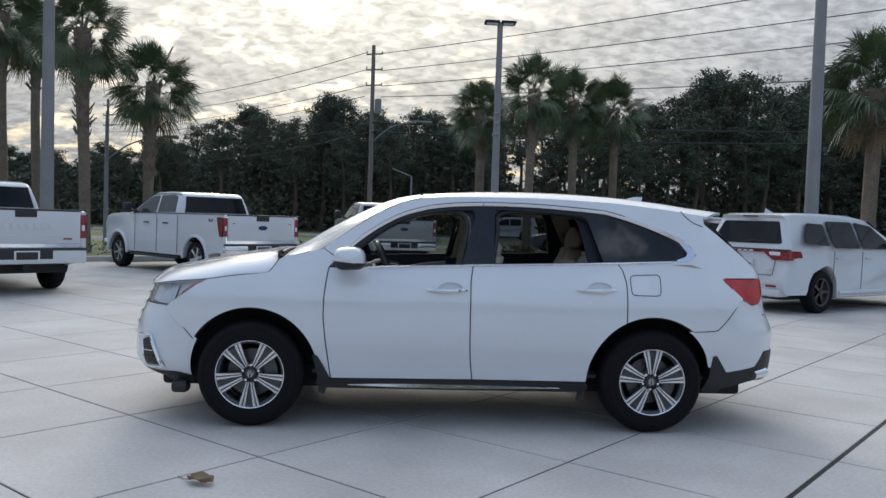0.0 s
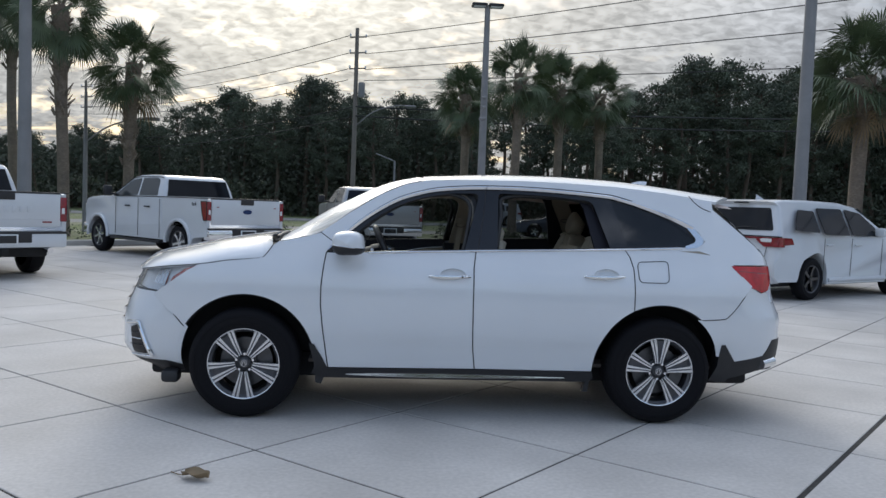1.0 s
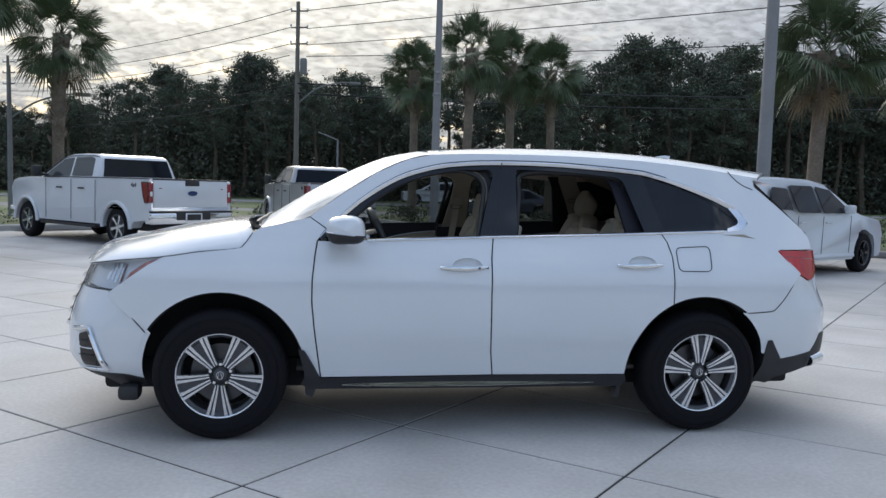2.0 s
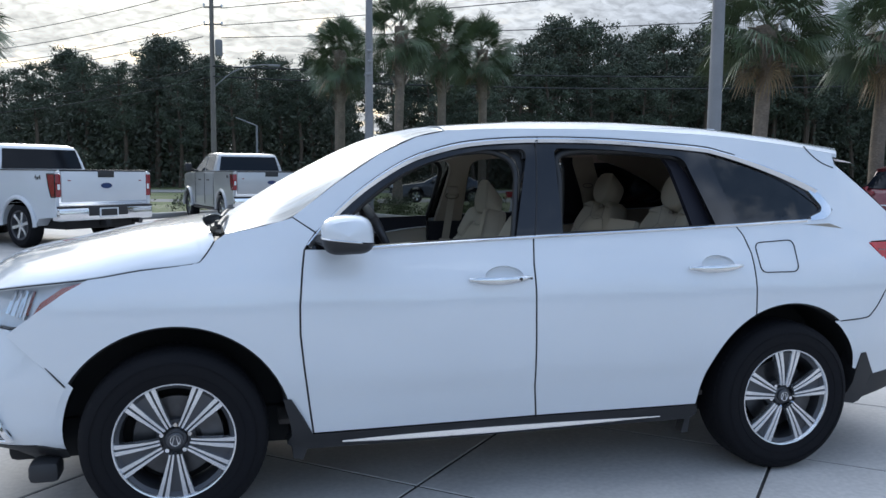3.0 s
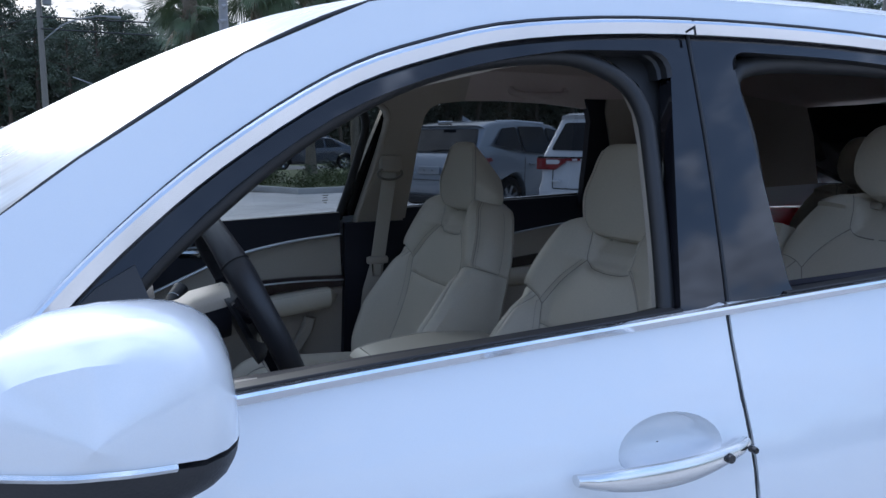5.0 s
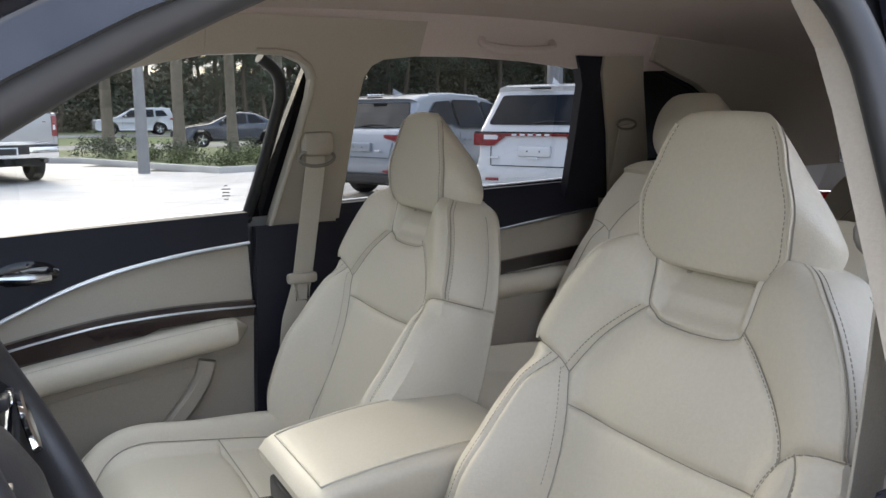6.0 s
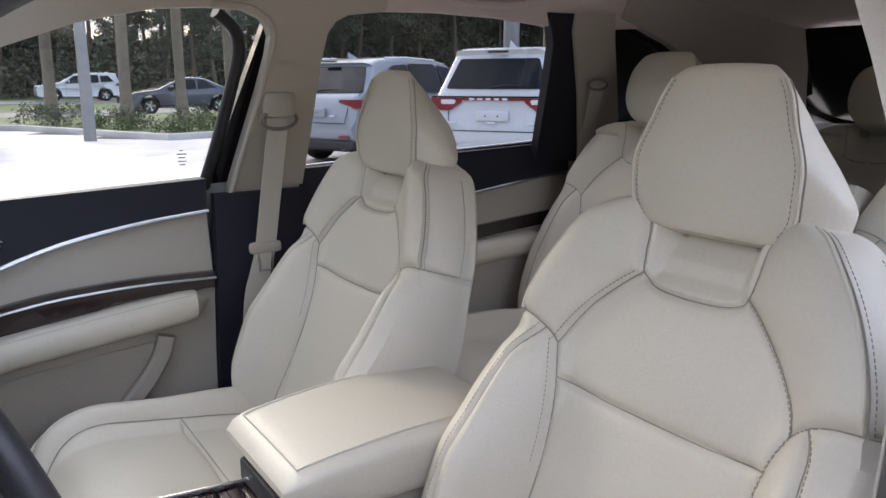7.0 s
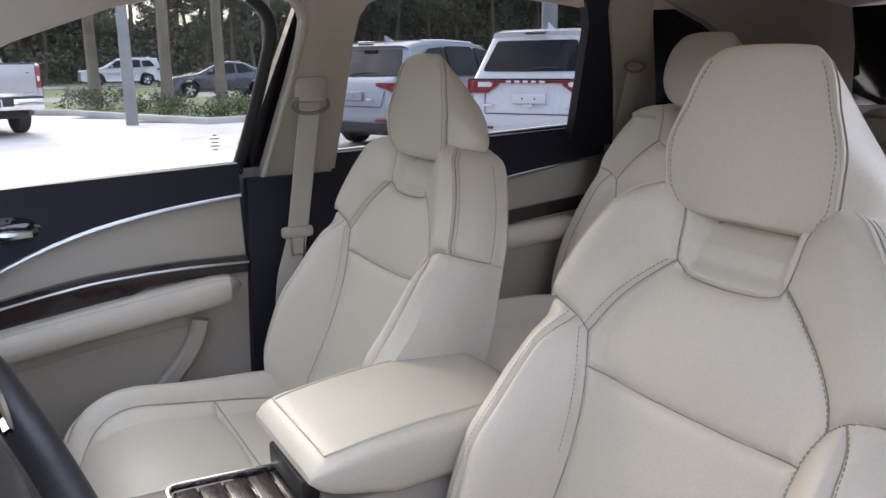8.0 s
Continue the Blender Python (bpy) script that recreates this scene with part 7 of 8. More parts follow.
def headrest(parent, place, fine, v0=0.628, low=False):
    rows, H = [], 0.188
    nf, nb = (26, 14) if fine else (12, 6)
    for v, q in [(0.0, 0.80), (0.003, 0.92), (0.008, 0.98), (0.014, 1.0)] + [(v, 1.0) for v in np.linspace(0.022, H - 0.014, 40 if fine else 12)] + [(H - 0.010, 0.99), (H - 0.006, 0.965), (H - 0.002, 0.92), (H, 0.86)]:
        f, sd, w0 = rest_face(v), rest_side(v), rest_lean(v)
        if low:
            # the rounder, plainer headrest of the rear rows
            t = v / H
            f = 0.098 * max(1 - abs(2 * t - 1.08) ** 2.6 / 1.3, 0.2) ** 0.45
            sd, w0 = f * 1.12, 0.035 * math.sin(math.pi * (0.15 + 0.6 * t))
        row = [(f * (-1 + 2 * j / nf), w0 + 0.007 * (1 - abs(-1 + 2 * j / nf) ** 2.5)) for j in range(nf + 1)]
        edge = spline([(f, w0), (f + 0.004, w0 - 0.006), (f + (sd - f) * 0.75 + 0.004, w0 * 0.4 - 0.022), (sd, -0.045), (sd * 0.86, -0.075), (sd * 0.45, -0.090), (0.0, -0.093)], 5)[1:-1]
        row += edge + [(0.0, -0.093)] + [(-x, w) for x, w in edge[::-1]]
        rows.append([place(x * q, v0 + v - 0.075 * (v / H) ** 1.5 * max((w0 - w) / 0.14, 0), -0.03 + (w + 0.03) * (0.5 + 0.5 * q)) for x, w in row])
    top = rows[-1]
    c = sum(top, Vector((0, 0, 0))) / len(top)
    rows += [[c + (p - c) * q for p in top] for q in (0.7, 0.3)]
    v_, f_ = capped(rows)
    raw("headrest", v_, f_, LEATHER, parent)
    if fine:
        for sg in (-1, 1):
            line = [(sg * rest_face(v), v0 + v, rest_lean(v)) for v in np.linspace(0.010, H - 0.016, 30)]
            tube("headrest_seam", [place(u + sg * 0.001, v, w + 0.0008) for u, v, w in line], 0.0022, LEATHER, parent, n=6)
            tube("headrest_seam", [place(u + sg * 0.0035, v, w - 0.0030) for u, v, w in line], 0.0010, SEAM_SHADE, parent, n=5)
            stitch("headrest_stitch", [place(u - sg * 0.006, v, w + 0.0020) for u, v, w in line], parent)
    for sg in (-1, 1):
        tube("headrest_post", [place(sg * 0.058, v0 - 0.06, -0.055), place(sg * 0.058, v0 + 0.03, -0.045)], 0.006, SATIN, parent)
        rows = [[place(sg * 0.058 + 0.017 * math.cos(a) * q, v0 - 0.006 + dv, -0.040 + 0.011 * math.sin(a) * q) for a in np.linspace(0, 2 * math.pi, 14, endpoint=False)] for q, dv in ((1.0, -0.012), (1.0, 0.003), (0.8, 0.006))]
        vc, fc = capped(rows)
        raw("headrest_guide", vc, fc, TRIM, parent)


CUSHION_SEAMS = [spline([(-0.41, 0.06), (-0.40, 0.11), (-0.375, 0.155), (-0.32, 0.176), (-0.2, 0.176), (-0.05, 0.170), (0.06, 0.165)], 6), [(-0.13, -0.172), (-0.13, 0.172)], spline([(-0.405, 0.19), (-0.36, 0.226), (-0.28, 0.238), (-0.1, 0.242), (0.06, 0.24)], 5)]
CUSHION_SEAMS += [[(a, -b) for a, b in l] for l in CUSHION_SEAMS if len(l) > 2]


def cushion_top(x, y, h):
    a = abs(y)
    k = min(max((x + 0.425) / 0.17, 0), 1)
    bol = ease((a - 0.135) / 0.075)
    q = min(max((a / h - 0.78) / 0.22, 0), 1)
    z = 0.682 - 0.135 * (x + 0.03) + (0.052 + 0.012 * ease((x + 0.2) / 0.2)) * bol - 0.075 * (1 - math.sqrt(max(1 - q * q, 0)))
    z += 0.016 * math.cos(min(a / 0.16, 1) * math.pi / 2) * ease((x + 0.42) / 0.1)
    return z - 0.150 * (1 - math.sqrt(max(k * (2 - k), 0)))


def cushion(parent, yc, fine, dx=0.0, dz=0.0, wide=1.0):
    rows = []
    nx, ny = (150, 130) if fine else (30, 26)
    half = lambda x: 0.266 * (0.80 + 0.20 * math.sqrt(max(min(max((x + 0.425) / 0.12, 0), 1) * (2 - min(max((x + 0.425) / 0.12, 0), 1)), 0)))
    for i in range(nx + 1):
        t = i / nx
        x = -0.425 + 0.505 * (t * t * 0.35 + t * 0.65)
        h = half(x)
        row = []
        for j in range(ny + 1):
            y = h * (-1 + 2 * j / ny)
            z = cushion_top(x, y, h) - (0.005 * seam_depth((x, y), CUSHION_SEAMS, 0.0036) + 0.004 * seam_depth((x, y), CUSHION_SEAMS, 0.012) if fine else 0.004 * seam_depth((x, y), CUSHION_SEAMS, 0.01))
            row.append((x + dx, yc + y * wide, z + dz))
        row += [(x + dx + (0.02 if i == 0 else 0), yc + h * wide * q, zz + dz) for q, zz in ((1.01, 0.60), (0.98, 0.52), (0.5, 0.50), (-0.5, 0.50), (-0.98, 0.52), (-1.01, 0.60))]
        rows.append(row)
    v, f = capped(rows)
    if fine:
        for l in CUSHION_SEAMS:
            tube("cushion_seam", [(a + dx, yc + b * wide, cushion_top(a, b, half(a)) - 0.0072 + dz) for a, b in l], 0.0011, SEAM_SHADE, parent, n=5)
    return raw("cushion", v, [g[::-1] for g in f], LEATHER, parent)


def front_seat(yc):
    st = part("front_seat", bmesh.new(), LEATHER, suv, "cream perforated leather bucket seat")
    place = seat_frame(yc)
    rows = [[place(*p) for p in r] for r in seat_back_mesh("backrest", True)]
    v, f = capped(rows)
    raw("backrest", v, f, LEATHER, st)
    headrest(st, place, True)
    cushion(st, yc, True)
    for line in (BIB, SHOULDER, BOLSTER, WING_END, INSERT, CROSS):
        for sg in (-1, 1):
            tube("backrest_seam", [place(sg * u, t, back_front(sg * u, t) - 0.0078) for u, t in line], 0.0009, SEAM_SHADE, st, n=5)
    for sg in (-1, 1):
        # piping along the wing's edge, and the seams of the side panel
        edge = [(sg * back_half(t), t) for t in np.linspace(0.476, 0.657, 40)]
        tube("backrest_piping", [place(u + sg * 0.0005, t, back_front(u, t) - 0.001) for u, t in edge], 0.0024, LEATHER, st, n=6)
        tube("backrest_seam", [place(u + sg * 0.0035, t, back_front(u, t) - 0.007) for u, t in edge], 0.0010, SEAM_SHADE, st, n=5)
        stitch("backrest_stitch", [place(u + sg * 0.0075, t, back_front(u, t) - 0.012) for u, t in edge], st)
        tube("backrest_seam", [place(sg * (back_half(0.474) + 0.004 + 0.010 * math.sin(math.pi * q)), 0.474 + 0.004 * q, back_front(back_half(0.474), 0.474) - 0.008 - 0.085 * q) for q in np.linspace(0, 1, 10)], 0.0010, SEAM_SHADE, st, n=5)
        stitch("backrest_stitch", [place(sg * (back_half(t) + 0.0135), t + 0.006 * ease((t - 0.6) / 0.06), -0.062) for t in np.linspace(0.478, 0.645, 30)], st)
    for line, d in ((SHOULDER, -0.006), (BOLSTER, 0.006), (INSERT[:14], 0.006)):
        for sg in (-1, 1):
            off = [place(sg * (u + abs(d)), t + d * 0.4, back_front(u + abs(d), t) + 0.0004) for u, t in line]
            stitch("backrest_stitch", off, st)
    # side shell, runners
    box("seat_base", (-0.36, yc - 0.20, 0.42), (0.06, yc + 0.20, 0.52), DARK_TRIM, st, bevel=0.03)
    for sg in (-1, 1):
        box("seat_runner", (-0.40, yc + sg * 0.19 - 0.025, 0.37), (0.10, yc + sg * 0.19 + 0.025, 0.43), DARK_TRIM, st, bevel=0.01)
    return st


front_seat(-0.405)
front_seat(0.368)


def rear_seat(yc, dx, dz, name, wide=1.0):
    st = part(name, bmesh.new(), LEATHER, suv, "cream leather rear seat")
    place0 = seat_frame(0, dx, dz)

    def place(u, v, w):
        p = place0(u, v, w * 0.5 if w > 0 and v < 0.62 else w)
        return Vector((p.x, yc + p.y * wide, p.z))
    rows = [[place(*p) for p in r] for r in seat_back_mesh("backrest", False)]
    v, f = capped(rows)
    raw("backrest", v, f, LEATHER, st)
    for line in (BIB, SHOULDER, WING_END, INSERT, CROSS, BOLSTER):
        for sg in (-1, 1):
            tube("backrest_seam", [place(sg * u, t, back_front(sg * u, t) - 0.0030) for u, t in line[::2]], 0.0014, SEAM_SHADE, st, n=4)
    headrest(st, place, False, 0.655, low=True)
    cushion(st, yc, False, dx - 0.02, dz, wide)
    return st


for yc in (-0.42, 0.42):
    rear_seat(yc, 0.80, 0.03, "second_row_seat", 1.04)
    rear_seat(yc * 0.69, 1.60, 0.0, "third_row_seat")
rear_mid = part("second_row_middle", bmesh.new(), LEATHER, suv)
pl = seat_frame(0.0, 0.80, 0.03)
v_, f_ = capped([[pl(u, v, w) for u, w in ((-0.16, 0.0), (-0.155, 0.03), (0.155, 0.03), (0.16, 0.0), (0.15, -0.1), (-0.15, -0.1))] for v in (0.0, 0.1, 0.3, 0.5, 0.545, 0.555)])
raw("backrest", v_, f_, LEATHER, rear_mid)
box("cushion", (0.35, -0.17, 0.5), (0.86, 0.17, 0.72), LEATHER, rear_mid, bevel=0.03)

# floor and bulkheads
box("cabin_floor", (-1.0, -0.80, 0.36), (2.2, 0.80, 0.385), CARPET, suv, bevel=0.005)
box("transmission_tunnel", (-1.0, -0.13, 0.38), (0.9, 0.13, 0.50), CARPET, suv, bevel=0.04)


def inner(s, off=0.0):
    return lambda x, z: (x, -s * (0.768 + 0.16 * max(0, z - 0.94) - 0.05 * max(0, 0.75 - z) - off), z)


def pillar(s, off=0.0):
    return lambda x, z: (x, -s * (half_width(x, max(z, 1.1)) - 0.085 - off), z)


chrome_line = curve((-0.86, 0.84), (-0.62, 0.93), (-0.51, 0.975), (-0.40, 1.02), (-0.28, 1.055), (-0.13, 1.08), (0.03, 1.095))
wood_top = curve((-0.86, 0.84), (-0.6, 0.905), (-0.41, 0.942), (-0.29, 0.957), (-0.14, 0.962), (0.02, 0.958))


def cabin_side(s):
    fl = s > 0
    low = 0.022 if s > 0 else 0.0
    b = (0, -s * 0.03, 0)
    X = [(-0.86 + 0.88 * i / 20) for i in range(21)]
    # front door card
    card = part("door_card", bmesh.new(), TRIM, suv, "cream and black door lining")
    base = [(-0.88, 0.42), (0.02, 0.42), (0.02, 1.12), (-0.88, 1.12)]
    panel("lining", base, 0.06, inner(s), b, TRIM, card, flip=fl)
    top = [(x, chrome_line(x) + 0.004) for x in X] + [(0.022, 1.13 - low), (0.024, 1.165 - low), (-0.4, 1.150 - low), (-0.86, 1.128 - low)]
    panel("upper_lining", top, 0.05, inner(s, 0.014), b, DARK_TRIM, card, flip=fl)
    ribbon("chrome_strip", [inner(s, 0.020)(x, chrome_line(x)) for x in X], (0, 0.2, 1), 0.0085, 0.008, DULL_CHROME, card)
    wood = [(x, wood_top(x)) for x in X] + [(0.02, 0.922), (-0.08, 0.922), (-0.20, 0.918), (-0.25, 0.90), (-0.32, 0.893), (-0.5, 0.86), (-0.86, 0.79)]
    panel("wood_inlay", wood, 0.05, inner(s, 0.016), b, WOOD, card, flip=fl)
    ribbon("inlay_strip", [inner(s, 0.022)(x, wood_top(x) - 0.013) for x in X[4:]], (0, 0.2, 1), 0.0055, 0.006, DULL_CHROME, card)
    rows = []
    for i in range(25):
        u = i / 24
        x = -0.86 + 0.862 * u
        zc = curve((-0.86, 0.77), (-0.5, 0.835), (-0.3, 0.862), (-0.1, 0.885), (-0.02, 0.892))(x)
        end = min((1 - u) / 0.07, 1)
        r = math.sqrt(max(end * (2 - end), 0.02))
        row = []
        for a in np.linspace(0, 2 * math.pi, 16, endpoint=False):
            cy, cz = math.cos(a), math.sin(a)
            row.append(Vector(inner(s, 0.0)(x, zc)) + Vector((0, s * (0.055 * math.copysign(abs(cy) ** 0.7, cy) + 0.008) * r, 0.036 * math.copysign(abs(cz) ** 0.7, cz) * r)))
        rows.append(row)
    v, f = capped(rows)
    raw("armrest", v, f, LEATHER, card)
    stitch("armrest_stitch", [r[2] + Vector((0, s * 0.002, 0.002)) for r in rows[1:-1]], card)
    pocket = rounded([(-0.86, 0.56), (-0.22, 0.62), (-0.155, 0.72), (-0.10, 0.815), (-0.3, 0.80), (-0.86, 0.72)], [0.02, 0.06, 0.05, 0.03, 0.2, 0.02], 5)
    panel("door_pocket", pocket, 0.05, inner(s, 0.004), (0, s * 0.002, 0), POCKET, card, flip=fl)
    rows = [(-0.24, 0.62), (-0.19, 0.685), (-0.145, 0.735), (-0.112, 0.785), (-0.098, 0.828)]
    ribbon("pocket_edge", [inner(s, 0.018)(x, z) for x, z in spline(rows, 4)], (1, 0, -0.5), 0.040, 0.03, TRIM, card)
    hx, hz = -0.455, 1.062
    lathe("door_pull_cup", [(0.0, 0.0), (0.03, 0.0), (0.036, 0.004)], BLACK_GLOSS, card, n=24, at=Matrix.Translation(inner(s, 0.017)(hx, hz)) @ Matrix.Diagonal((1.8, 1, 0.9, 1)))
    tube("door_pull", [inner(s, 0.022)(hx - 0.05, hz), inner(s, 0.034)(hx, hz - 0.002), inner(s, 0.026)(hx + 0.045, hz - 0.004)], [0.006, 0.011, 0.007], SATIN, card, n=8)
    # window sill seals
    for x0, x1 in ((-0.80, 0.04), (0.25, 1.06)):
        pts = [side(s, -0.045)(x, belt(x) - 0.018) for x in np.linspace(x0, x1, 10)]
        ribbon("window_seal", pts, (0, 1, 0), 0.028, 0.012, SEAL, suv)
        ribbon("window_seal", [side(s, -0.016)(x, belt(x) - 0.004) for x in np.linspace(x0, x1, 10)], (0, 1, 0), 0.026, 0.006, SEAL, suv)
    # rear door card
    XR = [0.25 + 0.85 * i / 14 for i in range(15)]
    rcard = part("door_card", bmesh.new(), TRIM, suv, "cream and black rear door lining")
    panel("lining", [(0.245, 0.42), (0.90, 0.42), (0.93, 0.6), (1.06, 0.84), (1.12, 0.92), (1.12, 1.14), (0.245, 1.14)], 0.06, inner(s), b, TRIM, rcard, flip=fl)
    rc = curve((0.25, 1.02), (0.6, 1.055), (0.77, 1.078), (1.08, 1.112))
    rw = curve((0.25, 0.94), (0.6, 0.968), (0.77, 0.985), (1.08, 1.008))
    panel("upper_lining", [(x, rc(x)) for x in XR] + [(1.11, 1.20), (0.7, 1.186), (0.245, 1.172)], 0.05, inner(s, 0.014), b, DARK_TRIM, rcard, flip=fl)
    ribbon("chrome_strip", [inner(s, 0.019)(x, rc(x)) for x in XR], (0, 0.2, 1), 0.007, 0.008, DULL_CHROME, rcard)
    panel("wood_inlay", [(x, rw(x)) for x in XR] + [(x, rw(x) - 0.035) for x in XR[::-1]], 0.05, inner(s, 0.012), b, WOOD, rcard, flip=fl)
    rows = []
    for i in range(15):
        u = i / 14
        end = min((1 - u) / 0.1, u / 0.1, 1)
        r = math.sqrt(max(end * (2 - end), 0.02))
        row = []
        for a in np.linspace(0, 2 * math.pi, 14, endpoint=False):
            row.append(Vector(inner(s, 0.0)(0.27 + 0.74 * u, 0.89 + 0.03 * u)) + Vector((0, s * 0.05 * math.cos(a) * r, 0.035 * math.sin(a) * r)))
        rows.append(row)
    v, f = capped(rows)
    raw("armrest", v, f, LEATHER, rcard)
    # pillars
    bp = [(0.045, 1.13), (0.07, 1.25), (0.098, 1.40), (0.102, 1.45), (0.09, 1.495), (0.062, 1.528), (0.0, 1.536), (-0.10, 1.528), (-0.10, 1.60), (0.40, 1.605), (0.325, 1.50), (0.30, 1.40), (0.262, 1.25), (0.24, 1.13)]
    if s < 0:
        bp = [(0.072, 1.127), (0.099, 1.26), (0.12, 1.36), (0.133, 1.435), (0.135, 1.472), (0.128, 1.490), (0.112, 1.507), (0.071, 1.522), (0.0, 1.524), (-0.10, 1.518), (-0.10, 1.60), (0.40, 1.605), (0.395, 1.530), (0.307, 1.520), (0.278, 1.505), (0.263, 1.48), (0.257, 1.42), (0.257, 1.253), (0.254, 1.127)]
    p1 = panel("pillar_trim", bp, 0.04, pillar(s, 0.004), (0, -s * 0.03, 0), TRIM, suv, flip=fl)
    if s < 0:
        lip = spline(bp[:9], 3)
        tube("pillar_edge", [pillar(s, 0.006)(x + 0.006, z + (0.005 if x < 0.1 and z > 1.5 else 0)) for x, z in lip], 0.0065, TRIM, p1, n=8)
    if s > 0:
        flange = [(0.050, 1.14), (0.085, 1.28), (0.108, 1.40), (0.112, 1.45), (0.100, 1.50), (0.06, 1.535), (0.0, 1.556), (-0.10, 1.570), (-0.10, 1.60), (0.20, 1.60), (0.19, 1.40), (0.15, 1.14)]
        panel("door_flange", flange, 0.05, pillar(s, -0.030), (0, -s * 0.006, 0), SEAL, suv, flip=fl)
    panel("belt_cover", rounded([(0.108, 1.262), (0.232, 1.262), (0.232, 1.418), (0.130, 1.418)], 0.014), 0.05, pillar(s, 0.010), (0, -s * 0.012, 0), TRIM, p1, flip=fl)
    panel("pillar_lower_trim", [(0.0, 0.40), (0.245, 0.40), (0.245, 1.13), (0.035, 1.13), (0.02, 0.9)], 0.06, inner(s, 0.03), b, DARK_TRIM, suv, flip=fl)
    tube("door_seal", [pillar(s, -0.048)(x, z) for x, z in spline([(0.03, 1.14), (0.055, 1.25), (0.082, 1.40), (0.085, 1.45), (0.07, 1.49), (0.03, 1.52), (-0.05, 1.54), (-0.2, 1.525), (-0.34, 1.483), (-0.5, 1.40), (-0.66, 1.28), (-0.72, 1.22)][:12 if s > 0 else 6], 5)], 0.014, SEAL, suv, n=10)
    if s > 0:
        tube("door_seal", [pillar(s, -0.032)(x, z) for x, z in spline([(0.265, 1.18), (0.30, 1.4), (0.325, 1.53), (0.6, 1.552), (0.92, 1.53), (1.00, 1.46), (1.08, 1.22)], 5)], 0.02, SEAL, suv, n=10)
    cp = [(1.135, 1.14), (1.124, 1.17), (1.045, 1.34), (0.955, 1.504), (0.945, 1.545), (1.08, 1.55), (1.11, 1.486), (1.17, 1.38), (1.235, 1.264), (1.25, 1.14)]
    panel("rear_door_frame", [(0.968, 1.15), (0.964, 1.19), (0.932, 1.35), (0.905, 1.47), (0.885, 1.505), (0.86, 1.545), (0.944, 1.545), (0.954, 1.502), (1.044, 1.338), (1.122, 1.168), (1.13, 1.14)], 0.05, pillar(s, 0.004), b, DARK_TRIM, suv, flip=fl)
    panel("rear_pillar_trim", cp, 0.05, pillar(s, 0.012), b, TRIM, suv, flip=fl)
    lower = [(1.0, 0.90), (1.2, 0.92), (1.7, 0.92), (1.80, 0.80), (1.88, 0.80), (1.88, 1.15), (1.70, 1.205), (1.18, 1.19), (1.06, 1.16)]
    panel("rear_side_trim", lower, 0.08, inner(s), b, TRIM, suv, flip=fl)
    dp = [(1.73, 1.20), (2.1, 1.22), (1.98, 1.42), (1.86, 1.57), (1.12, 1.60), (1.12, 1.54), (1.33, 1.478), (1.53, 1.395), (1.70, 1.29)]
    panel("tail_pillar_trim", dp, 0.05, pillar(s, 0.01), b, TRIM, suv, flip=fl)
    ap = [(-0.90, 1.21), (-0.84, 1.20), (-0.70, 1.275), (-0.58, 1.362), (-0.44, 1.448), (-0.28, 1.51), (-0.1, 1.555), (-0.1, 1.60), (-0.24, 1.60), (-0.40, 1.565), (-0.56, 1.49), (-0.74, 1.37)]
    if s < 0:
        ap = [(-0.90, 1.21), (-0.84, 1.19), (-0.70, 1.258), (-0.58, 1.336), (-0.49, 1.386), (-0.40, 1.430), (-0.232, 1.490), (-0.1, 1.518), (-0.1, 1.60), (-0.24, 1.60), (-0.40, 1.565), (-0.56, 1.49), (-0.74, 1.37)]
    else:
        ap = [(-0.90, 1.21), (-0.84, 1.19), (-0.70, 1.268), (-0.58, 1.348), (-0.44, 1.434), (-0.366, 1.462), (-0.288, 1.486), (-0.159, 1.516), (-0.1, 1.526), (-0.1, 1.60), (-0.24, 1.60), (-0.40, 1.565), (-0.56, 1.49), (-0.74, 1.37)]
    panel("windshield_pillar_trim", ap, 0.04, pillar(s, 0.0), b, TRIM, suv, flip=fl)
    rail = ([(-0.12, 1.552), (0.1, 1.562), (0.6, 1.565), (0.95, 1.545)] if s > 0 else [(-0.12, 1.520), (0.08, 1.528), (0.389, 1.531), (0.54, 1.534), (0.72, 1.528), (0.86, 1.516), (0.95, 1.504)]) + [(1.3, 1.52), (1.3, 1.60), (0.6, 1.63), (0.0, 1.622), (-0.12, 1.60)]
    panel("roof_rail_trim", rail, 0.06, pillar(s, -0.005), b, LINER, suv, flip=fl)
    # belt with its guide and tongue
    q = lambda x, y, z: (x, -s * y, z)
    sb = part("seat_belt", bmesh.new(), BELT, suv)
    line = spline([(0.163, 0.694, 1.300), (0.160, 0.694, 1.262), (0.142, 0.700, 1.133), (0.122, 0.702, 1.005), (0.106, 0.70, 0.95), (0.085, 0.69, 0.88), (0.06, 0.665, 0.66), (0.06, 0.65, 0.5)], 4)
    ribbon("webbing", [q(*p) for p in line], (1, 0, 0), 0.048, 0.003, BELT, sb)
    box("belt_slider", (0.128, 0.672, 1.300), (0.205, 0.705, 1.358), TRIM, sb, bevel=0.014, m=Matrix.Diagonal((1, -s, 1, 1)))
    tube("belt_ring", [q(0.163 + 0.043 * math.cos(a), 0.684 - 0.006 * math.sin(a), 1.296 + 0.020 * math.sin(a)) for a in np.linspace(0, 2 * math.pi, 20, endpoint=False)], 0.0042, GUIDE_GREY, sb, n=8, closed=True)
    box("tongue", (0.085, 0.692, 0.998), (0.160, 0.712, 1.024), TRIM, sb, bevel=0.008, m=Matrix.Diagonal((1, -s, 1, 1)))
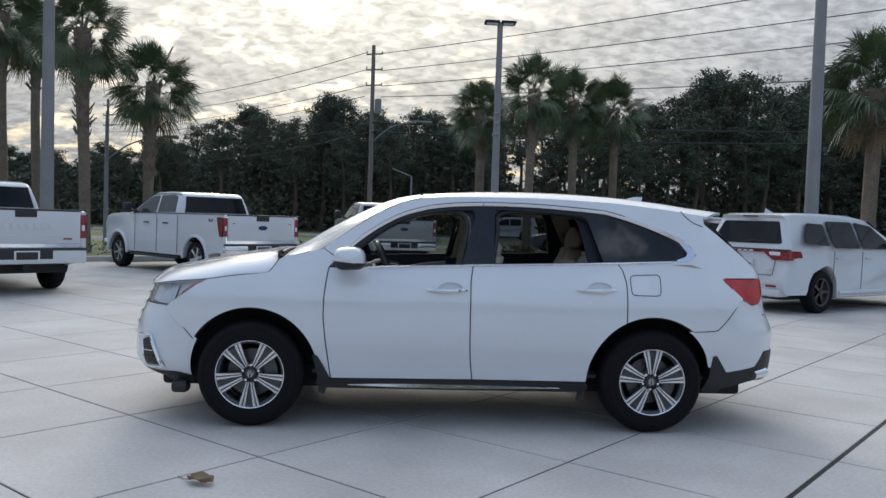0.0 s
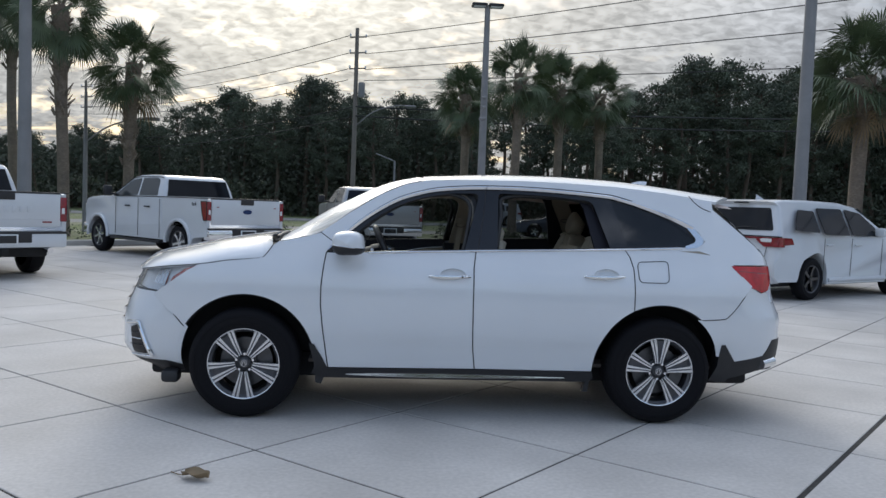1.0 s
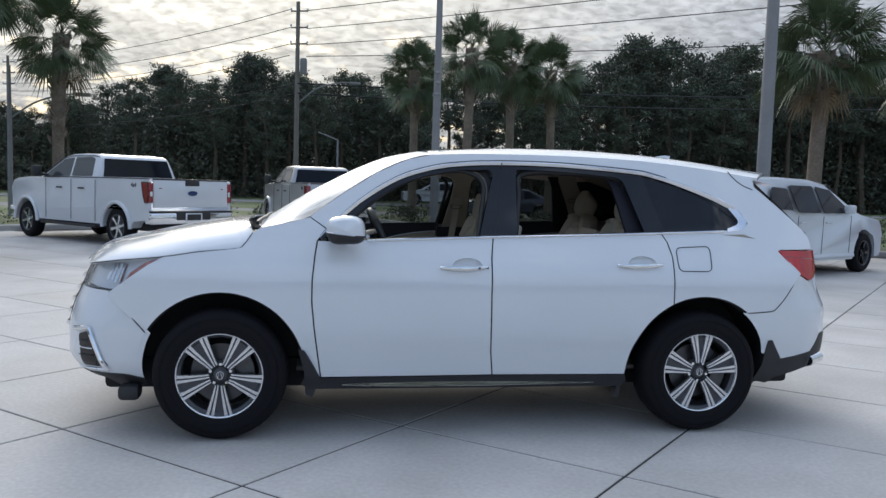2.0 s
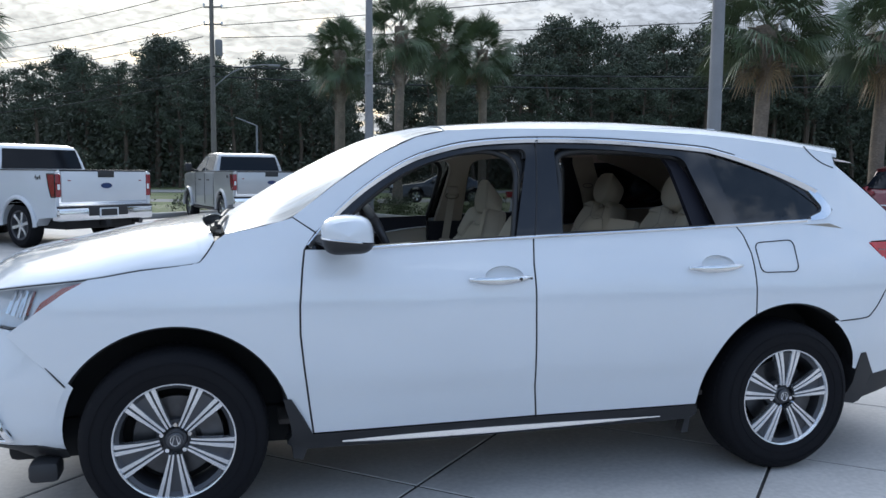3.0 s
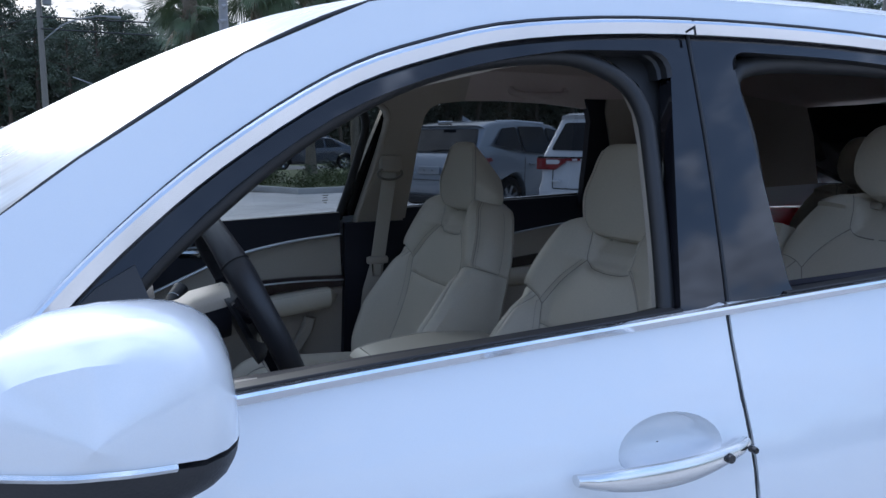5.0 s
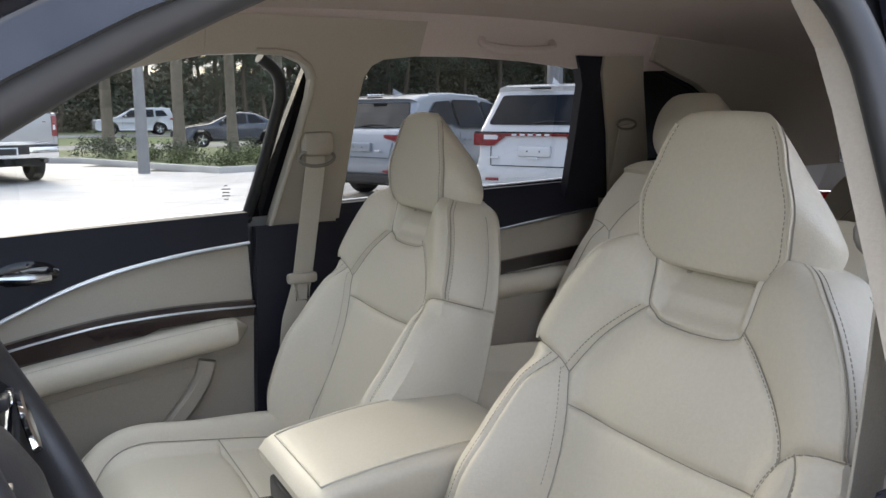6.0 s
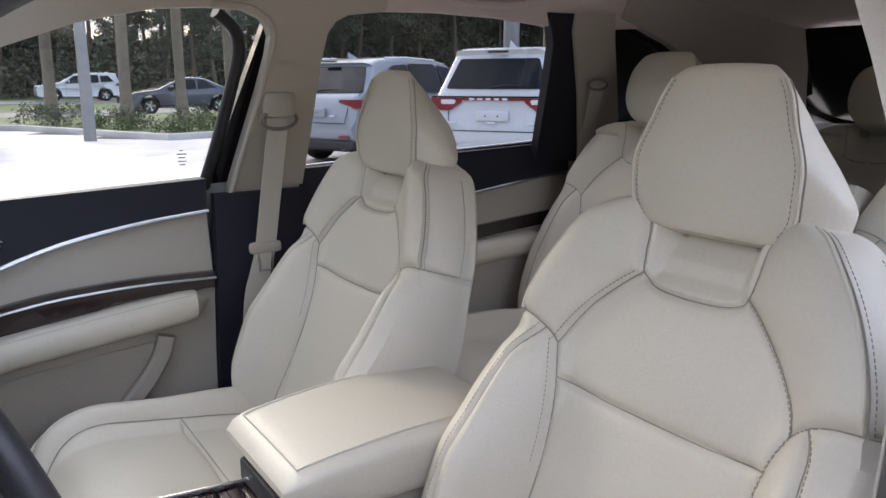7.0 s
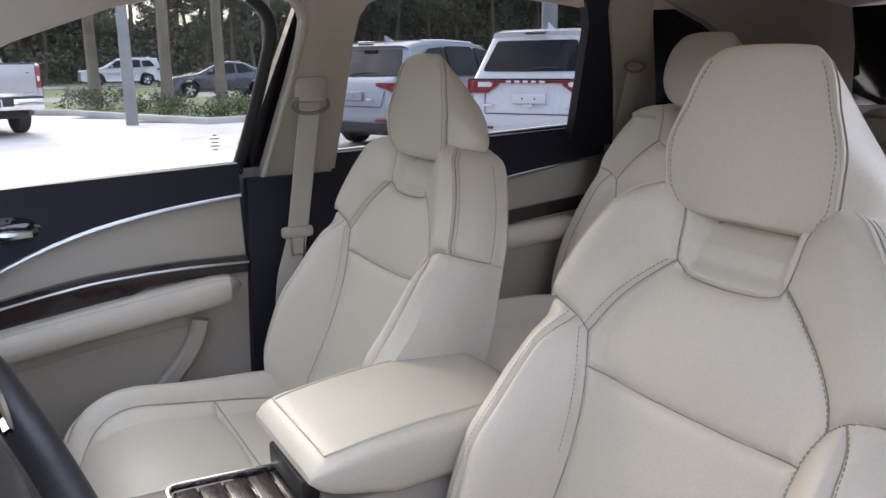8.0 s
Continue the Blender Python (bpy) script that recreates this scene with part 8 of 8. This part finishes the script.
    tube("tongue_plate", [q(0.105 + x, 0.700, z + 0.003) for x, z in ((0.0, 0.995), (0.002, 0.955), (0.03, 0.955), (0.034, 0.995))], 0.004, CHROME, sb, n=6)
    rb = part("seat_belt", bmesh.new(), BELT, suv)
    ribbon("webbing", [q(1.079, 0.646, 1.364), q(1.095, 0.685, 1.277), q(1.116, 0.735, 1.168), q(1.08, 0.66, 0.9), q(1.06, 0.65, 0.6)], (1, 0, 0), 0.048, 0.003, BELT, rb)
    tube("belt_ring", [q(1.079 + 0.035 * math.cos(a), 0.646, 1.364 + 0.014 * math.sin(a)) for a in np.linspace(0, 2 * math.pi, 16, endpoint=False)], 0.0035, GUIDE_GREY, rb, n=8, closed=True)
    # grab handle
    tube("grab_handle", spline([q(0.56, 0.60, 1.575), q(0.57, 0.585, 1.557), q(0.66, 0.580, 1.550), q(0.76, 0.585, 1.557), q(0.77, 0.60, 1.575)], 5), 0.011, LINER, suv, n=8)
    if s < 0:
        # lowered panes on the driver's side; closed on this one
        for nm, outl, gm in (("door_glass", FRONT_OPENING, CLEAR), ("door_glass", REAR_OPENING, REAR_TINT)):
            vs, fs, rim = sheet(outl, 0.08)
            g = raw(nm, [side(s, -0.03)(x, z) for x, z in vs], fs, gm, suv)
        for k, w in enumerate((0.008, 0.022, 0.016, 0.02, 0.012)):
            y = side(s, -0.033)(0, 1.2)[1]
            box("glass_mark", (-0.02 - w / 2, y - 0.0006, 1.228 - 0.008 * k), (-0.02 + w / 2, y, 1.2303 - 0.008 * k), STITCH, suv)


PALE_TRIM = mat("silver_paint", (0.62, 0.64, 0.68), 0.3, metal=0.3)
SLAT = mat("dark_shutter_wood", (0.022, 0.011, 0.010), 0.28, grain=0.4, grain_size=20, stretch=(4, 0.25, 1))
GUIDE_GREY = mat("belt_guide", (0.16, 0.145, 0.125), 0.4)
POCKET = mat("pocket_lining", (0.36, 0.32, 0.265), 0.8, grain=0.06, grain_size=300)
REAR_TINT = glass_mat("rear_pane", (0.235, 0.25, 0.26))
for s_ in (1, -1):
    cabin_side(s_)


def cabin_front():
    # headliner
    rows = []
    for x in np.linspace(-0.30, 2.02, 26):
        xx = min(max(x, -0.22), 2.0)
        ze, zc = roof_edge(xx) - 0.035, roof_mid(xx) - 0.055
        ye = half_width(xx, ze) - 0.05
        rows.append([(x, ye * t, ze + (zc - ze) * (1 - abs(t) ** 4)) for t in np.linspace(-1, 1, 25)])
    grid("headliner", rows, LINER, suv)
    box("sunshade", (0.05, -0.42, 1.632), (0.9, 0.42, 1.642), LINER, suv, bevel=0.004)
    for y in (-0.36, 0.36):
        box("sun_visor", (-0.30, y - 0.2, 1.578), (-0.12, y + 0.2, 1.595), LINER, suv, bevel=0.007, m=Matrix.Translation((-0.04, 0, 0.02)))
    tube("mirror_stalk", [(-0.36, 0, 1.60), (-0.40, 0, 1.53)], 0.008, BLACK_PLASTIC, suv)
    box("rear_view_mirror", (-0.425, -0.12, 1.475), (-0.395, 0.12, 1.545), BLACK_PLASTIC, suv, bevel=0.012)
    # dashboard
    prof = [(-1.12, 1.08), (-1.0, 1.135), (-0.85, 1.155), (-0.74, 1.14), (-0.69, 1.10), (-0.68, 1.06)]
    rows = [[(x - 0.10 * (y / 0.8) ** 2 * 0, y, z - 0.02 * (y / 0.8) ** 2) for y in np.linspace(-0.80, 0.80, 21)] for x, z in prof]
    dash = grid("dashboard", rows, DARK_TRIM, suv, flip=True)
    prof = [(-0.68, 1.06), (-0.64, 1.03), (-0.625, 0.97), (-0.65, 0.90), (-0.70, 0.80), (-0.76, 0.62), (-0.9, 0.45)]
    rows = [[(x, y, z - 0.02 * (y / 0.8) ** 2) for y in np.linspace(-0.80, 0.80, 21)] for x, z in prof]
    grid("dash_lower", rows, TRIM, suv, flip=True)
    rows = [[(-0.80 + 0.14 * u, -0.39 + 0.20 * math.cos(a), 1.09 + 0.105 * math.sin(a) * (1 - 0.25 * (1 - u))) for a in np.linspace(-0.2, math.pi + 0.2, 20)] for u in np.linspace(0, 1, 5)]
    grid("instrument_hood", rows, DARK_TRIM, suv, thick=(0, 0, -0.012))
    rows = [[(-0.78, -0.39 + 0.19 * math.cos(a) * q, 1.09 + 0.09 * math.sin(a) * q) for a in np.linspace(0, 2 * math.pi, 24, endpoint=False)] for q in (1, 0.5, 0.02)]
    grid("instruments", rows, SCREEN, suv, closed=True)
    scr = box("screen", (-0.012, -0.13, -0.075), (0.012, 0.13, 0.075), BLACK_PLASTIC, suv, bevel=0.008)
    scr.matrix_local = pose(-0.655, 0.0, 1.045, 0, -24, 0)
    box("glass", (0.011, -0.118, -0.062), (0.014, 0.118, 0.062), SCREEN, scr, bevel=0.001)
    tube("screen_frame", [(0.013, y, z) for y, z in rounded([(-0.124, -0.069), (0.124, -0.069), (0.124, 0.069), (-0.124, 0.069)], 0.012)], 0.002, BLACK_GLOSS, scr, n=6, closed=True)
    for y in (-0.70, 0.16, 0.68):
        vent = box("air_vent", (-0.66, y - 0.07, 0.975), (-0.612, y + 0.07, 1.03), BLACK_GLOSS, suv, bevel=0.008)
        for z in (0.988, 1.002, 1.016):
            box("vent_slat", (-0.616, y - 0.06, z - 0.002), (-0.606, y + 0.06, z + 0.002), CHROME if z == 1.002 else BLACK_PLASTIC, vent)
    # steering column and wheel
    m = pose(-0.497, -0.39, 1.118, 0, 0, 0) @ Matrix.Rotation(radians(-25), 4, "Y")
    col = part("steering_column", bmesh.new(), TRIM, suv)
    col.location = (-0.012, 0.005, 0.008)
    rows, upper = [], []
    for u in np.linspace(0, 1, 12):
        x, zt, hw = -0.528 - 0.20 * u, 1.158 - 0.042 * u - (0.009 if u > 0.36 else 0.0), 0.060 + 0.010 * u
        ring = [(x, -0.40 + hw * math.copysign(abs(math.cos(a)) ** 0.6, math.cos(a)), zt - 0.042 + 0.042 * math.copysign(abs(math.sin(a)) ** 0.6, math.sin(a))) for a in np.linspace(0, 2 * math.pi, 28, endpoint=False)]
        rows.append(ring)
    v, f = capped(rows)
    up = [g for k, g in enumerate(f) if len(g) == 4 and 1 <= k % 28 < 13]
    raw("column_cover", v, up, TRIM, col)
    raw("column_lower", v, [g for g in f if g not in up], DARK_TRIM, col)
    for sg, c, e in ((-1, Vector((-0.605, -0.45, 1.098)), Vector((-0.580, -0.562, 1.118))), (1, Vector((-0.635, -0.29, 1.068)), Vector((-0.580, -0.21, 1.122)))):
        d = (e - c).normalized()
        tube("stalk", [c, c.lerp(e, 0.35), c.lerp(e, 0.45), e], [0.009, 0.010, 0.0135, 0.0140], BLACK_PLASTIC, col, n=16)
        turn = d.to_track_quat("Z", "Y").to_matrix().to_4x4()
        lathe("stalk_end", [(0.0, 0.0022), (0.0115, 0.0020), (0.0128, 0.0), (0.0128, -0.01)], PALE_TRIM if sg < 0 else BLACK_PLASTIC, col, n=20, axis="z", at=Matrix.Translation(e) @ turn)
        p = c.lerp(e, 0.72)
        tube("stalk_ring", [p + turn.to_3x3() @ Vector((0.0146 * math.cos(a), 0.0146 * math.sin(a), 0)) for a in np.linspace(0, 2 * math.pi, 24, endpoint=False)], 0.0009, SATIN, col, n=6, closed=True)
    wheel = part("steering_wheel", bmesh.new(), WHEEL_LEATHER, suv, "black leather steering wheel with bright spoke trim")
    ring, sec = [], []
    for i in range(72):
        a = 2 * math.pi * i / 72
        grip = 1 + 0.16 * math.exp(-((a - 0.6) / 0.25) ** 2) + 0.16 * math.exp(-((a - math.pi + 0.6) / 0.25) ** 2)
        row = []
        for b in np.linspace(0, 2 * math.pi, 16, endpoint=False):
            r = 0.184 + 0.0165 * grip * math.cos(b)
            row.append(m @ Vector((0.0195 * grip * math.sin(b), r * math.cos(a), r * math.sin(a))))
        ring.append(row)
    ring.append(ring[0])
    grid("rim", ring, WHEEL_LEATHER, wheel, closed=True)
    for a in (radians(38), radians(142)):
        tube("rim_seam", [m @ Vector((0.0225 * math.sin(b), (0.184 + 0.0195 * math.cos(b)) * math.cos(a), (0.184 + 0.0195 * math.cos(b)) * math.sin(a))) for b in np.linspace(0, 2 * math.pi, 16, endpoint=False)], 0.0012, SEAL, wheel, n=5, closed=True)
    rows = []
    for u in np.linspace(0, 1, 6):
        k = math.sqrt(max(1 - u * u, 0.01))
        rows.append([m @ Vector((-0.035 + 0.045 * u, 0.085 * k * math.copysign(abs(math.cos(a)) ** 0.75, math.cos(a)), -0.01 + 0.075 * k * math.copysign(abs(math.sin(a)) ** 0.75, math.sin(a)))) for a in np.linspace(0, 2 * math.pi, 28, endpoint=False)])
    v, f = capped(rows)
    raw("hub", v, f, WHEEL_LEATHER, wheel)
    for sg in (-1, 1):
        rows = [[m @ Vector((-0.02 + 0.012 * u + d, sg * (0.06 + 0.115 * u), 0.015 + hgt * (1 - 0.3 * u))) for d, hgt in ((-0.012, -0.035), (0.008, -0.035), (0.014, 0.0), (0.008, 0.03), (-0.012, 0.03))] for u in np.linspace(0, 1, 5)]
        v, f = capped(rows)
        raw("spoke", v, f, BLACK_GLOSS, wheel)
        ribbon("spoke_trim", [m @ Vector((0.006 + 0.002 * u, sg * (0.075 + 0.085 * u), -0.02 + 0.03 * u)) for u in np.linspace(0, 1, 6)], m.to_3x3() @ Vector((0, 0.3, 1)), [0.006, 0.014, 0.016, 0.014, 0.01, 0.004], 0.008, CHROME, wheel)
        for k in range(4):
            p = m @ Vector((0.002, sg * (0.10 + 0.018 * k), 0.026 - 0.004 * k))
            box("wheel_button", (-0.004, -0.007, -0.006), (0.004, 0.007, 0.006), SATIN if k == 2 else BLACK_PLASTIC, wheel, bevel=0.002, m=Matrix.Translation(p))
    rows = [[m @ Vector((-0.015 + d, 0.03 * t, -0.06 - 0.115 * u)) for d, t in ((-0.008, -1), (0.008, -1), (0.008, 1), (-0.008, 1))] for u in (0, 0.5, 1)]
    v, f = capped(rows)
    raw("spoke", v, f, BLACK_GLOSS, wheel)
    # centre console with its armrest
    con = part("centre_console", bmesh.new(), TRIM, suv, "cream centre console with dark wood shutters")
    box("console_body", (-0.62, -0.125, 0.42), (0.30, 0.078, 0.772), TRIM, con, bevel=0.02)
    rows = [[(x, y, z) for y in (-0.13, -0.12, 0.068, 0.076)] for x, z in ((-0.62, 0.86), (-0.45, 0.81), (-0.12, 0.795))]
    grid("console_top", rows, BLACK_GLOSS, con, flip=True, thick=(0, 0, -0.03))
    tilt = lambda x: 0.803 + (-0.12 - x) * 0.06
    frame_ = rounded([(-0.315, -0.105), (-0.128, -0.105), (-0.128, 0.058), (-0.315, 0.058)], 0.022, 5)
    ribbon("console_frame", [(x, y, tilt(x)) for x, y in frame_ + frame_[:1]], (0, 0, 1), 0.010, 0.007, SATIN, con)
    for k in range(5):
        x = -0.306 + 0.0345 * k
        box("shutter_slat", (x, -0.097, tilt(x) - 0.012), (x + 0.0315, 0.050, tilt(x) - 0.004), SLAT, con, bevel=0.002)
    box("shutter_well", (-0.315, -0.10, 0.775), (-0.128, 0.055, 0.790), DARK_TRIM, con)
    rows = []
    for i in range(31):
        u = i / 30
        x = -0.165 + 0.385 * u
        front, rear = min(u / 0.11, 1), min((1 - u) / 0.08, 1)
        e = math.sqrt(max(front * (2 - front), 0.0)) * math.sqrt(max(rear * (2 - rear), 0))
        zt = 0.878 + 0.026 * math.sin(math.pi * (0.12 + 0.75 * u)) + 0.012 * u
        zb = 0.815 + 0.03 * max(1 - u / 0.3, 0)
        w = 0.128 + 0.006 * math.sin(math.pi * u)
        zm = zb + (zt - zb) * 0.45
        row = []
        for a in np.linspace(0, 2 * math.pi, 40, endpoint=False):
            ca, sa = math.cos(a), math.sin(a)
            yy = w * math.copysign(abs(ca) ** 0.28, ca) * (0.9 + 0.1 * e)
            zz = zm + ((zt - zm) * (0.25 + 0.75 * e) * abs(sa) ** 0.42 if sa > 0 else -(zm - zb) * (0.3 + 0.7 * e) * abs(sa) ** 0.42)
            row.append((x, yy, zz))
        rows.append(row)
    v, f = capped(rows)
    raw("armrest_lid", v, [g[::-1] for g in f], LEATHER, con)
    edge = [Vector(r[13]) for r in rows[-3:2:-1]] + [Vector(rows[2][k]) for k in range(13, 6, -1)] + [Vector(r[7]) for r in rows[3:-2]]
    out = [Vector((-0.001 if p.x < -0.135 else 0, math.copysign(0.001, p.y) if abs(p.y) > 0.08 else 0, 0)) for p in edge]
    tube("armrest_piping", [p + o * 0.6 + Vector((0, 0, 0.0004)) for p, o in zip(edge, out)], 0.0022, LEATHER, con, n=6)
    tube("armrest_seam", [p + o * 1.4 + Vector((0, 0, -0.0034)) for p, o in zip(edge, out)], 0.0012, SEAM_SHADE, con, n=5)
    box("armrest_box", (-0.14, -0.118, 0.66), (0.215, 0.118, 0.825), TRIM, con, bevel=0.018)
    # black latch, enlarged to put in the shade of the finger recess
    box("armrest_latch", (-0.162, -0.07, 0.806), (-0.135, 0.07, 0.842), BLACK_PLASTIC, con, bevel=0.005)


cabin_front()


# ---- small things on the ground ----
def dry_leaf():
    t = thing("dry_leaf", "curled brown dry palm leaf scrap on the concrete", "leaf", pose(-1.52, -2.085, 0.0, 0, 0, -25))
    rows = []
    for i in range(9):
        u = i / 8
        w = 0.045 * math.sin(math.pi * (0.1 + 0.85 * u)) + 0.004
        rows.append([(0.16 * u, w * q, 0.012 + 0.028 * abs(q) ** 1.5 + 0.012 * math.sin(u * 5) ** 2) for q in np.linspace(-1, 1, 7)])
    grid("blade", rows, DRY_FROND, t, thick=(0, 0, -0.002))
    tube("stem", [(0.0, 0, 0.012), (-0.05, 0.01, 0.008), (-0.10, 0.03, 0.006)], 0.003, DRY_FROND, t, n=5)


dry_leaf()


# ---- concrete slabs, the nearest ones each on their own ----
def build_slabs():
    paving = thing("paving", "pale concrete slabs with dark joints, stained and dusty", "paving", kind="structure")
    far_v, far_f = [], []
    for n0, n1 in zip(N_LINES, N_LINES[1:]):
        for a0, a1 in zip(A_LINES, A_LINES[1:]):
            c = on_grid((n0 + n1) / 2, (a0 + a1) / 2)
            if not inside_lot(c.x, c.y):
                continue
            g = 0.0072
            ga = 0.016 if abs(a1 - 2.79) < 0.01 else g
            gb = 0.016 if abs(a0 - 2.79) < 0.01 else g
            corner = [on_grid(n0 + g, a0 + gb), on_grid(n0 + g, a1 - ga), on_grid(n1 - g, a1 - ga), on_grid(n1 - g, a0 + gb)]
            near = abs(c.x) < 7.5 and -6.5 < c.y < 9.0
            lip = 0.005
            ctr = sum((p for p in corner), Vector()) / 4
            top = [p + (ctr - p).normalized() * lip for p in corner]
            v = [p + Vector((0, 0, -0.012)) for p in corner] + [p + Vector((0, 0, -0.004)) for p in corner] + top
            f = [[8, 9, 10, 11]] + [[i, (i + 1) % 4, (i + 1) % 4 + 4, i + 4] for i in range(4)] + [[i + 4, (i + 1) % 4 + 4, (i + 1) % 4 + 8, i + 8] for i in range(4)]
            if near:
                raw("slab", [p for p in v], f, CONCRETE, paving, smooth=False)
            else:
                k = len(far_v)
                far_v += v
                far_f += [[i + k for i in q] for q in f]
    tagged(raw("distant_slabs", far_v, far_f, CONCRETE, paving, smooth=False), kind="stuff")


build_slabs()
